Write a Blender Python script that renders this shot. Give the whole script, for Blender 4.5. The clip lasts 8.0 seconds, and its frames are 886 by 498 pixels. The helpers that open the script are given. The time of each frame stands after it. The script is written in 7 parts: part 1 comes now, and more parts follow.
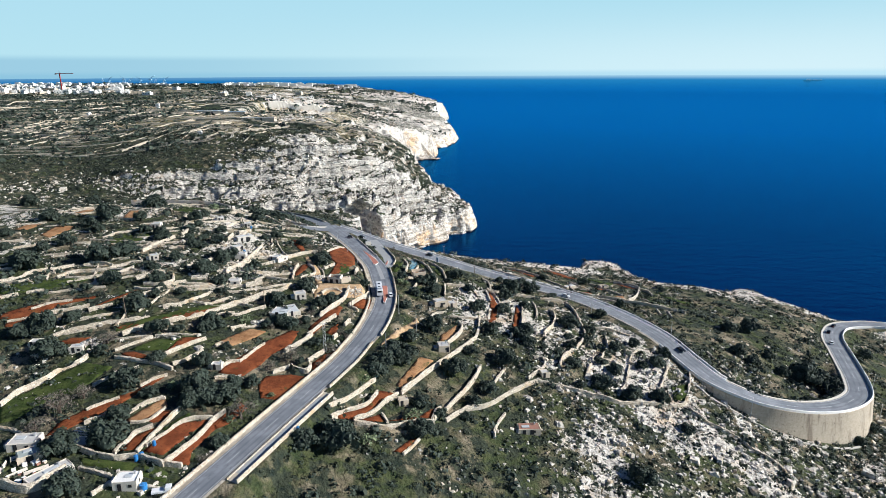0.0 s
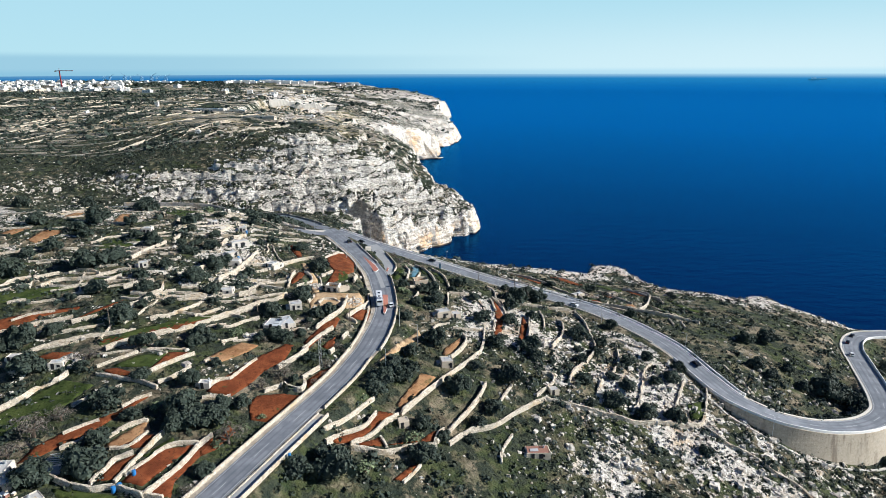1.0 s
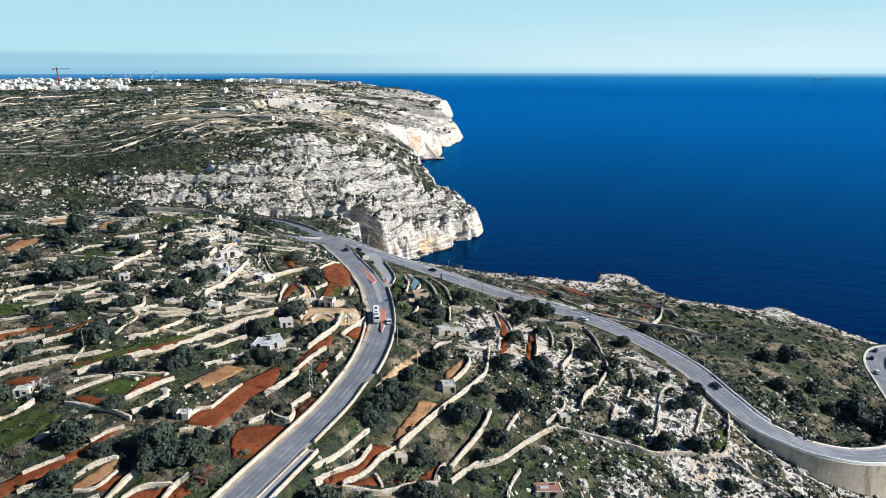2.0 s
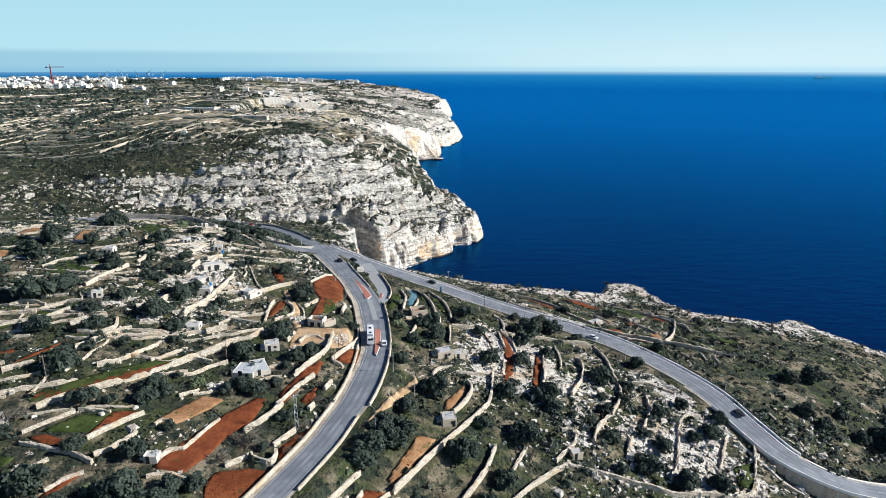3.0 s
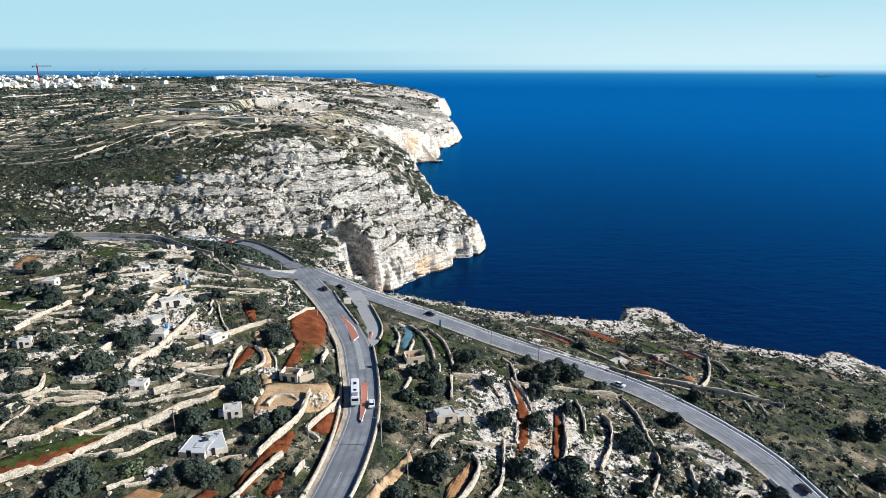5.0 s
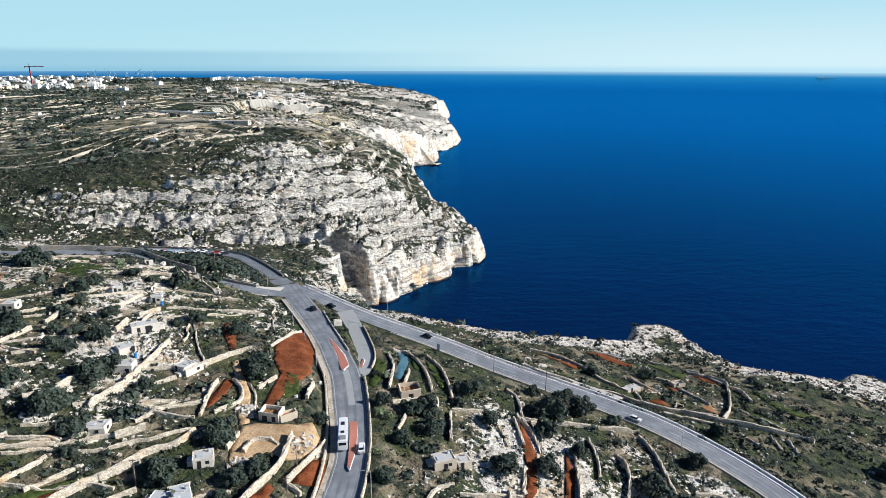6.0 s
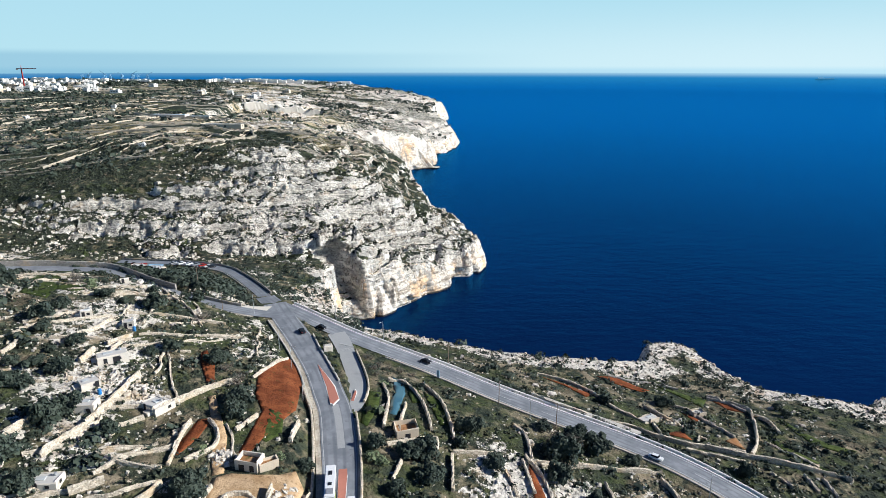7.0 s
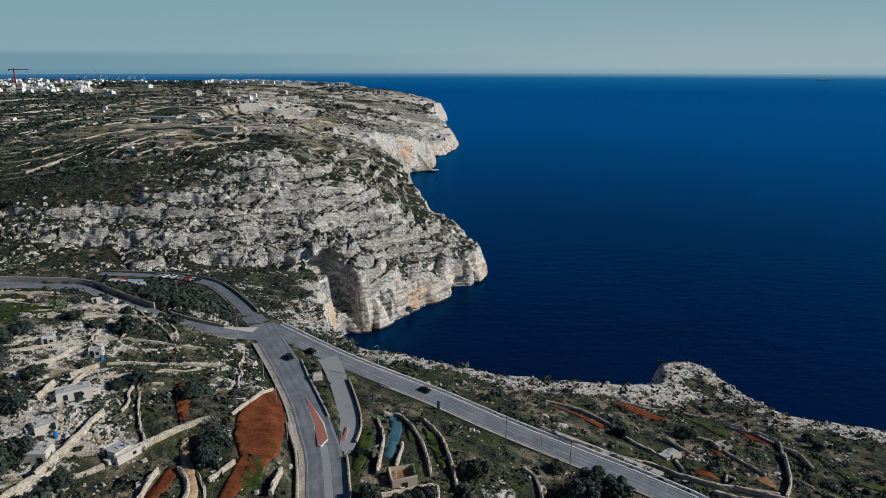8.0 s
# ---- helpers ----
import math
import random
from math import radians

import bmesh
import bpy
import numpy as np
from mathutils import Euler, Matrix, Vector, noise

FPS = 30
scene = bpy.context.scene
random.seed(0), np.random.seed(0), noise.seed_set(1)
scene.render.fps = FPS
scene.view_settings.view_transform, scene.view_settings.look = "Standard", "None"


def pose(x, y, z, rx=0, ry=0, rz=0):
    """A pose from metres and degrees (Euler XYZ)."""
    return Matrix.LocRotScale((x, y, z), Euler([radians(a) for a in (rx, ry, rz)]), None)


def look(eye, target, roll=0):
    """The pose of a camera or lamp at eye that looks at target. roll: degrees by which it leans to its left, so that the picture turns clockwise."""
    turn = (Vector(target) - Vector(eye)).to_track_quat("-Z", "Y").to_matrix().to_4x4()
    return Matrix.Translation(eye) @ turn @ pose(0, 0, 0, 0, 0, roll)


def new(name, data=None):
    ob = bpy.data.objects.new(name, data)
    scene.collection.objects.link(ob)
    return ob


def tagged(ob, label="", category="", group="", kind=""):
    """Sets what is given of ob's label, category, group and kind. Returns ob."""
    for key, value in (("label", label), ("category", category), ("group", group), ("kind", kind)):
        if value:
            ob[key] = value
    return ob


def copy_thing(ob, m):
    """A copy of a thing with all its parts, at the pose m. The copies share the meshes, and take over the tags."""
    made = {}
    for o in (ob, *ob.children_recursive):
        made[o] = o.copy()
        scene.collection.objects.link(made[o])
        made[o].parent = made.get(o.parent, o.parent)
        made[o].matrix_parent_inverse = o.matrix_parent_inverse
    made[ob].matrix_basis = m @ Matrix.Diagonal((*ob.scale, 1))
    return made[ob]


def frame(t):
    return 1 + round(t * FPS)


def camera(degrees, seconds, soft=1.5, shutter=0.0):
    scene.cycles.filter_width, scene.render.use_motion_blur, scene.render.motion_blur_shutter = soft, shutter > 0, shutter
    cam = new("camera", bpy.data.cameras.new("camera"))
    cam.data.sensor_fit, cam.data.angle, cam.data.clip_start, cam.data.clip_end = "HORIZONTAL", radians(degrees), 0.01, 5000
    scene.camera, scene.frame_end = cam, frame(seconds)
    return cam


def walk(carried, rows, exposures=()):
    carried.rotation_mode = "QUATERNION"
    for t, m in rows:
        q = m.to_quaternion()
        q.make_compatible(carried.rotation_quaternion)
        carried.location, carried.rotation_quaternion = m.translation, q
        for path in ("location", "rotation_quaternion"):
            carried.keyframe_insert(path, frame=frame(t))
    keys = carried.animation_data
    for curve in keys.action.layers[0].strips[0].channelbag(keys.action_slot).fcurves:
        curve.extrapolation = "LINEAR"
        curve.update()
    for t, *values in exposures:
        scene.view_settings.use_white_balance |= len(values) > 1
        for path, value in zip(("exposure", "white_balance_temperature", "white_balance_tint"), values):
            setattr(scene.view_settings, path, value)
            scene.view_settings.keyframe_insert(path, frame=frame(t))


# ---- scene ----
cam = camera(70.9, 8.0, soft=0.5)
PATH = [
    (0, (1.378, -0.857, 151.281), (1.349, 1.066, 150.732), -0.3),
    (0.5, (1.046, 5.366, 151.354), (1.013, 7.288, 150.801), -0.2),
    (1, (0.785, 12.596, 151.51), (0.749, 14.518, 150.955), -0.2),
    (1.5, (0.552, 20.877, 151.727), (0.515, 22.798, 151.171), -0.2),
    (1.7, (0.444, 24.462, 151.778), (0.405, 26.382, 151.22), -0.2),
    (2.8, (-0.314, 45.477, 152.374), (-0.351, 47.397, 151.815), 0.3),
    (3, (-0.437, 49.389, 152.416), (-0.473, 51.308, 151.853), 0.0),
    (3.5, (-0.707, 59.345, 152.517), (-0.742, 61.263, 151.951), 0.0),
    (4, (-0.94, 69.464, 152.66), (-0.974, 71.381, 152.092), 0.0),
    (4.5, (-1.207, 79.546, 152.84), (-1.239, 81.464, 152.273), 0.1),
    (4.7, (-1.304, 83.57, 152.883), (-1.337, 85.487, 152.315), -0.1),
    (5.8, (-1.864, 105.797, 153.383), (-1.894, 107.714, 152.816), 0.1),
    (6, (-1.975, 109.847, 153.413), (-2.002, 111.765, 152.849), 0.1),
    (6.5, (-2.252, 119.962, 153.468), (-2.277, 121.881, 152.906), 0.1),
    (7, (-2.618, 129.879, 153.498), (-2.641, 131.798, 152.938), 0.0),
    (7.5, (-3.054, 139.789, 153.514), (-3.075, 141.709, 152.955), 0.0),
    (8, (-3.47, 149.749, 153.515), (-3.489, 151.669, 152.957), -0.0),
]
walk(cam, [(t, look(eye, target, roll)) for t, eye, target, roll in PATH],
     exposures=[(0, 0.44, 5800, 10), (7.7, 0.44, 5800, 10), (7.8, 0.22, 5800, 10), (7.9, -0.11, 5800, 10), (8.0, -0.59, 5800, 10)])

from mathutils.geometry import delaunay_2d_cdt

# ---------------------------------------------------------------- light
SUN_DIRECTION = Vector((0.99, -0.04, 0)).normalized() * math.cos(radians(28)) + Vector((0, 0, math.sin(radians(28))))
world = bpy.data.worlds.new("sky")
scene.world = world
world.use_nodes = True
sky = world.node_tree.nodes.new("ShaderNodeTexSky")
sky.sky_type, sky.sun_disc = "NISHITA", False
sky.sun_elevation = math.asin(SUN_DIRECTION.z)
sky.sun_rotation = math.atan2(SUN_DIRECTION.x, SUN_DIRECTION.y)
sky.air_density, sky.dust_density, sky.ozone_density, sky.altitude = 1.0, 0.2, 4.0, 150
world.node_tree.nodes["Background"].inputs["Strength"].default_value = 0.045
tint = world.node_tree.nodes.new("ShaderNodeMix")
tint.data_type, tint.blend_type = "RGBA", "MULTIPLY"
tint.inputs["Factor"].default_value = 1.0
tint.inputs["B"].default_value = (0.40, 0.62, 1.0, 1)
world.node_tree.links.new(sky.outputs[0], tint.inputs["A"])
world.node_tree.links.new(tint.outputs["Result"], world.node_tree.nodes["Background"].inputs["Color"])
sun = new("sun", bpy.data.lights.new("sun", "SUN"))
sun.data.energy, sun.data.angle, sun.data.color = 5.7, radians(0.53), (1.0, 0.93, 0.82)
sun.matrix_world = look((0, 0, 400), Vector((0, 0, 400)) - SUN_DIRECTION)


# ---------------------------------------------------------------- materials
class Nodes:
    """A small builder of node materials."""

    def __init__(self, name, rough=0.9, metal=0.0, spec=0.3):
        self.mat = bpy.data.materials.new(name)
        self.mat.use_nodes = True
        self.tree = self.mat.node_tree
        self.bsdf = self.tree.nodes["Principled BSDF"]
        self.bsdf.inputs["Roughness"].default_value = rough
        self.bsdf.inputs["Metallic"].default_value = metal
        self.bsdf.inputs["Specular IOR Level"].default_value = spec
        self.place = self.tree.nodes.new("ShaderNodeNewGeometry").outputs["Position"]

    def link(self, a, b):
        self.tree.links.new(a, b)

    def noise(self, size, detail=4.0, rough=0.55, stretch=None, local=False):
        n = self.tree.nodes.new("ShaderNodeTexNoise")
        n.inputs["Scale"].default_value = 1.0 / size
        n.inputs["Detail"].default_value = detail
        n.inputs["Roughness"].default_value = rough
        source = self.tree.nodes.new("ShaderNodeTexCoord").outputs["Object"] if local else self.place
        if stretch:
            m = self.tree.nodes.new("ShaderNodeMapping")
            m.inputs["Scale"].default_value = stretch
            self.link(source, m.inputs["Vector"])
            source = m.outputs[0]
        self.link(source, n.inputs["Vector"])
        return n.outputs["Fac"]

    def ramp(self, value, low, high):
        n = self.tree.nodes.new("ShaderNodeMapRange")
        n.inputs["From Min"].default_value, n.inputs["From Max"].default_value = low, high
        n.interpolation_type = "SMOOTHSTEP"
        self.link(value, n.inputs["Value"])
        return n.outputs["Result"]

    def math(self, kind, a, b):
        n = self.tree.nodes.new("ShaderNodeMath")
        n.operation = kind
        n.use_clamp = kind != "SUBTRACT"
        for slot, v in zip(n.inputs, (a, b)):
            if isinstance(v, (int, float)):
                slot.default_value = v
            else:
                self.link(v, slot)
        return n.outputs[0]

    def mix(self, factor, a, b):
        n = self.tree.nodes.new("ShaderNodeMix")
        n.data_type = "RGBA"
        for slot, v in ((n.inputs["Factor"], factor), (n.inputs["A"], a), (n.inputs["B"], b)):
            if isinstance(v, (int, float)):
                slot.default_value = v
            elif isinstance(v, tuple):
                slot.default_value = (*v, 1)
            else:
                self.link(v, slot)
        return n.outputs["Result"]

    def attribute(self, name):
        n = self.tree.nodes.new("ShaderNodeAttribute")
        n.attribute_name = name
        return n.outputs["Fac"]

    def chance(self):
        return self.tree.nodes.new("ShaderNodeObjectInfo").outputs["Random"]

    def island(self):
        return self.tree.nodes.new("ShaderNodeNewGeometry").outputs["Random Per Island"]

    def colour(self, c):
        if isinstance(c, tuple):
            self.bsdf.inputs["Base Color"].default_value = (*c, 1)
        else:
            self.link(c, self.bsdf.inputs["Base Color"])
        return self

    def bump(self, height, depth, strength=1.0):
        n = self.tree.nodes.new("ShaderNodeBump")
        n.inputs["Distance"].default_value = depth
        n.inputs["Strength"].default_value = strength
        self.link(height, n.inputs["Height"])
        self.link(n.outputs[0], self.bsdf.inputs["Normal"])
        return self.mat


def mat_ground():
    m = Nodes("land", 0.95, 0, 0.15)
    broad, mid, small, tiny = m.noise(38, 3), m.noise(9, 5), m.noise(2.6, 6, 0.6), m.noise(0.8, 4)
    earth = m.mix(m.ramp(mid, 0.35, 0.65), (0.105, 0.088, 0.056), (0.29, 0.24, 0.16))
    grass = m.mix(m.ramp(small, 0.3, 0.7), (0.030, 0.044, 0.018), (0.078, 0.088, 0.036))
    soil = m.mix(m.ramp(m.noise(17, 5, 0.6), 0.44, 0.60), grass, earth)
    # far fields, plot by plot
    cell, spin = m.tree.nodes.new("ShaderNodeTexVoronoi"), m.tree.nodes.new("ShaderNodeMapping")
    spin.inputs["Rotation"].default_value = (0, 0, radians(-9))
    spin.inputs["Scale"].default_value = (1 / 85, 1 / 30, 0)
    cell.inputs["Scale"].default_value = 1.0
    m.link(m.place, spin.inputs["Vector"])
    m.link(spin.outputs[0], cell.inputs["Vector"])
    pick = m.tree.nodes.new("ShaderNodeSeparateColor")
    m.link(cell.outputs["Color"], pick.inputs[0])
    plot = m.mix(m.ramp(pick.outputs[0], 0.48, 0.52), (0.022, 0.032, 0.022), (0.070, 0.095, 0.034))
    plot = m.mix(m.ramp(pick.outputs[0], 0.62, 0.66), plot, (0.22, 0.185, 0.095))
    plot = m.mix(m.ramp(pick.outputs[0], 0.78, 0.82), plot, (0.46, 0.38, 0.24))
    plot = m.mix(m.ramp(m.noise(5, 5, 0.6), 0.46, 0.60), plot, (0.030, 0.038, 0.022))
    scrub = m.mix(m.ramp(small, 0.35, 0.6), (0.019, 0.027, 0.020), (0.046, 0.054, 0.034))
    wild = m.attribute("wild")
    soil = m.mix(m.ramp(m.math("ADD", m.noise(6, 6, 0.65), m.math("MULTIPLY", wild, 0.05)), 0.46, 0.57), soil, scrub)
    soil = m.mix(m.math("MULTIPLY", m.attribute("plots"), 0.9), soil, plot)
    stone = m.mix(m.ramp(small, 0.3, 0.7), (0.46, 0.42, 0.355), (0.74, 0.69, 0.60))
    stone = m.mix(m.ramp(m.noise(14, 4), 0.54, 0.74), stone, (0.55, 0.40, 0.24))
    stone = m.mix(m.ramp(m.noise(7, 7, 0.68), 0.56, 0.70), stone, (0.27, 0.255, 0.23))
    stone = m.mix(m.math("MULTIPLY", m.attribute("layered"), m.ramp(m.noise(5, 5, 0.6), 0.36, 0.56)), stone, m.mix(m.ramp(small, 0.35, 0.6), (0.56, 0.51, 0.43), (0.84, 0.79, 0.69)))
    stone = m.mix(m.ramp(m.noise(1.5, 6, 0.75), 0.555, 0.62), stone, (0.085, 0.083, 0.075))
    strata = m.noise(3.2, 6, 0.65, (0.16, 0.16, 1.0))
    high = m.attribute("layered")
    stone = m.mix(m.math("MULTIPLY", m.ramp(strata, 0.50, 0.60), m.math("MULTIPLY", high, 0.35)), stone, (0.28, 0.25, 0.20))
    share = m.attribute("rock")
    patch = m.math("ADD", m.math("MULTIPLY", m.noise(4, 8, 0.70), 0.70), m.math("MULTIPLY", m.noise(1.3, 5, 0.6), 0.30))
    limit = m.math("SUBTRACT", 0.825, m.math("MULTIPLY", share, 0.55))
    facing = m.tree.nodes.new("ShaderNodeSeparateXYZ")
    m.link(m.tree.nodes.new("ShaderNodeNewGeometry").outputs["Normal"], facing.inputs[0])
    tread = m.math("MULTIPLY", m.ramp(facing.outputs["Z"], 0.66, 0.90), high)
    limit = m.math("ADD", limit, m.math("MULTIPLY", tread, 0.25))
    bare = m.ramp(m.math("SUBTRACT", patch, limit), -0.012, 0.022)
    m.colour(m.mix(bare, soil, stone))
    rough = m.math("ADD", m.math("MULTIPLY", small, 0.7), m.math("MULTIPLY", tiny, 0.3))
    layers = m.math("MULTIPLY", m.math("MULTIPLY", m.ramp(strata, 0.40, 0.62), high), 0.8)
    return m.bump(m.math("SUBTRACT", rough, layers), 2.2, 1.0)


def mat_sea():
    """Deep water: a dark blue body under a blue-tinted gloss that grows towards the horizon."""
    m = Nodes("sea_water", 0.6, 0, 0.0)
    m.colour(m.mix(m.ramp(m.noise(420, 4), 0.35, 0.65), (0.0020, 0.009, 0.036), (0.0024, 0.013, 0.050)))
    swell = m.math("ADD", m.math("MULTIPLY", m.noise(9, 5, 0.6, (0.5, 1.0, 1.0)), 0.6), m.math("MULTIPLY", m.noise(60, 3, 0.5, (0.4, 1.0, 1.0)), 0.4))
    mat = m.bump(swell, 1.5, 0.9)
    bump = m.bsdf.inputs["Normal"].links[0].from_socket
    gloss, fresnel, join = (m.tree.nodes.new("ShaderNode" + k) for k in ("BsdfGlossy", "Fresnel", "MixShader"))
    gloss.inputs["Color"].default_value = (0.030, 0.32, 0.82, 1)
    gloss.inputs["Roughness"].default_value = 0.2
    fresnel.inputs["IOR"].default_value = 1.33
    m.link(bump, gloss.inputs["Normal"])
    m.link(fresnel.outputs[0], join.inputs[0])
    m.link(m.bsdf.outputs[0], join.inputs[1])
    m.link(gloss.outputs[0], join.inputs[2])
    m.link(join.outputs[0], m.tree.nodes["Material Output"].inputs["Surface"])
    return mat


def mat_asphalt():
    m = Nodes("asphalt", 0.85, 0, 0.3)
    worn = m.mix(m.ramp(m.noise(6, 5, 0.6), 0.35, 0.7), (0.165, 0.178, 0.196), (0.255, 0.268, 0.284))
    worn = m.mix(m.ramp(m.noise(1.2, 4), 0.58, 0.75), worn, (0.135, 0.145, 0.158))
    # polished wheel tracks in each lane, dust along the margins
    across, lane = m.tree.nodes.new("ShaderNodeMath"), m.tree.nodes.new("ShaderNodeMath")
    across.operation, lane.operation = "ABSOLUTE", "PINGPONG"
    m.link(m.attribute("across"), across.inputs[0])
    m.link(across.outputs[0], lane.inputs[0])
    lane.inputs[1].default_value = 0.25
    track = m.math("MULTIPLY", m.ramp(lane.outputs[0], 0.10, 0.22), m.ramp(m.noise(7, 4, 0.6), 0.30, 0.60))
    worn = m.mix(m.math("MULTIPLY", track, 0.55), worn, (0.115, 0.125, 0.140))
    dust = m.ramp(m.math("ADD", across.outputs[0], m.math("MULTIPLY", m.noise(3, 5, 0.6), 0.25)), 0.98, 1.12)
    m.colour(m.mix(m.math("MULTIPLY", dust, 0.7), worn, (0.40, 0.37, 0.31)))
    return m.bump(m.noise(0.15, 3), 0.01, 0.5)


def mat_cliff():
    """Bare limestone of the sea cliffs: cream, with ochre stains, grey weathering in streaks and a dark tide line."""
    m = Nodes("cliff_limestone", 0.93, 0, 0.15)
    mid, small = m.noise(6, 6, 0.62), m.noise(2.0, 6, 0.62)
    c = m.mix(m.ramp(small, 0.3, 0.65), (0.48, 0.42, 0.335), (0.76, 0.69, 0.58))
    c = m.mix(m.ramp(m.noise(22, 5, 0.6), 0.46, 0.62), c, (0.58, 0.40, 0.235))
    c = m.mix(m.ramp(m.noise(7, 6, 0.65, (1.0, 1.0, 0.22)), 0.52, 0.66), c, (0.27, 0.25, 0.22))
    c = m.mix(m.ramp(m.noise(3.0, 6, 0.65, (0.2, 0.2, 1.0)), 0.54, 0.62), c, (0.30, 0.25, 0.19))
    c = m.mix(m.ramp(m.noise(1.4, 6, 0.75), 0.56, 0.63), c, (0.11, 0.10, 0.085))
    spot = m.tree.nodes.new("ShaderNodeSeparateXYZ")
    m.link(m.place, spot.inputs[0])
    tide = m.math("ADD", m.math("MULTIPLY", spot.outputs["Z"], 0.2), m.math("MULTIPLY", mid, 0.5))
    m.colour(m.mix(m.ramp(tide, 0.62, 0.40), c, (0.045, 0.040, 0.034)))
    return m.bump(m.math("ADD", m.math("MULTIPLY", small, 0.6), m.math("MULTIPLY", m.noise(3.0, 6, 0.65, (0.2, 0.2, 1.0)), 0.4)), 1.6, 1.0)


GROUND, SEA, ASPHALT, CLIFF = mat_ground(), mat_sea(), mat_asphalt(), mat_cliff()

def mat_stone(name, dark, light, size, warm=(0.48, 0.36, 0.22)):
    m = Nodes(name, 0.92, 0, 0.15)
    v = m.tree.nodes.new("ShaderNodeTexVoronoi")
    v.inputs["Scale"].default_value = 1.0 / size
    m.link(m.place, v.inputs["Vector"])
    split = m.tree.nodes.new("ShaderNodeSeparateColor")
    m.link(v.outputs["Color"], split.inputs[0])
    c = m.mix(split.outputs[0], dark, light)
    c = m.mix(m.ramp(m.noise(5, 4), 0.52, 0.75), c, warm)
    c = m.mix(m.ramp(m.noise(1.3, 5, 0.65), 0.60, 0.74), c, (0.12, 0.11, 0.09))
    m.colour(c)
    return m.bump(m.math("SUBTRACT", 1.0, m.ramp(v.outputs["Distance"], 0.0, 0.7)), size * 0.35, 0.9)


def mat_soil(name, dark, light, furrow=0.0, green=0.0):
    m = Nodes(name, 0.97, 0, 0.1)
    c = m.mix(m.ramp(m.noise(4, 5, 0.6), 0.35, 0.65), dark, light)
    c = m.mix(m.ramp(m.noise(0.7, 4, 0.6), 0.50, 0.75), c, tuple(0.6 * v for v in dark))
    if green:
        c = m.mix(m.ramp(m.noise(3, 6, 0.65), 0.64 - 0.16 * green, 0.72), c, (0.055, 0.075, 0.025))
    m.colour(c)
    height = m.noise(0.6, 5)
    if furrow:
        w = m.tree.nodes.new("ShaderNodeTexWave")
        w.bands_direction = "Y"
        w.inputs["Scale"].default_value = 0.314 / furrow
        w.inputs["Distortion"].default_value = 1.2
        w.inputs["Detail Scale"].default_value = 0.4
        m.link(m.tree.nodes.new("ShaderNodeTexCoord").outputs["Object"], w.inputs["Vector"])
        height = m.math("ADD", m.math("MULTIPLY", w.outputs["Fac"], 0.16), m.math("MULTIPLY", height, 0.3))
    return m.bump(height, 0.35, 0.8)


def mat_leaf(name, dark, light, rough=0.7, per="island"):
    m = Nodes(name, rough, 0, 0.25)
    pick = m.island() if per == "island" else m.chance()
    c = m.mix(pick, dark, light)
    m.colour(m.mix(m.ramp(m.noise(3, 3), 0.35, 0.7), c, tuple(0.5 * (a + b) for a, b in zip(dark, light))))
    return m.mat


def mat_plain(name, colour, rough=0.8, metal=0.0, stain=(0.4, 0.36, 0.3), amount=0.35, size=1.6):
    m = Nodes(name, rough, metal, 0.3)
    c = m.mix(m.ramp(m.noise(size, 5, 0.6), 0.50, 0.85), colour, tuple(a * (1 - amount) + b * amount * a for a, b in zip(colour, stain)))
    m.colour(m.mix(m.ramp(m.noise(0.25, 3), 0.4, 0.8), c, tuple(0.85 * v for v in colour)))
    return m.bump(m.noise(0.3, 3), 0.02, 0.4)


DRY_STONE = mat_stone("dry_limestone", (0.37, 0.315, 0.235), (0.65, 0.575, 0.46), 0.42)
# greyer, dimmer copy of the dry stone, with shade put into its colour
GREY_STONE = mat_stone("shade_grey_stone", (0.27, 0.25, 0.22), (0.46, 0.43, 0.37), 0.42)
ASHLAR = mat_plain("retaining_stone", (0.47, 0.41, 0.325), 0.92, 0, (0.55, 0.48, 0.4), 0.45, 5.0)
def mat_coursed():
    """Squared stone in courses, stained in streaks from the coping down."""
    m = Nodes("coursed_stone", 0.92, 0, 0.15)
    spot, course = m.tree.nodes.new("ShaderNodeSeparateXYZ"), m.tree.nodes.new("ShaderNodeMath")
    m.link(m.place, spot.inputs[0])
    course.operation = "PINGPONG"
    course.inputs[1].default_value = 0.45
    m.link(spot.outputs["Z"], course.inputs[0])
    joint = m.math("ADD", m.ramp(course.outputs[0], 0.0, 0.07), m.ramp(m.noise(1.8, 4, 0.6), 0.40, 0.62))
    c = m.mix(m.noise(1.3, 4, 0.6, (1.0, 1.0, 1.5)), (0.36, 0.30, 0.22), (0.62, 0.54, 0.42))
    c = m.mix(m.ramp(m.noise(4, 6, 0.65, (1.0, 1.0, 0.15)), 0.50, 0.68), c, (0.27, 0.22, 0.165))
    c = m.mix(m.ramp(m.noise(0.9, 5, 0.65), 0.58, 0.72), c, (0.20, 0.17, 0.13))
    m.colour(m.mix(joint, (0.40, 0.345, 0.265), c))
    return m.bump(m.math("ADD", m.math("MULTIPLY", joint, 0.3), m.math("MULTIPLY", m.noise(0.6, 4), 0.5)), 0.12, 0.8)


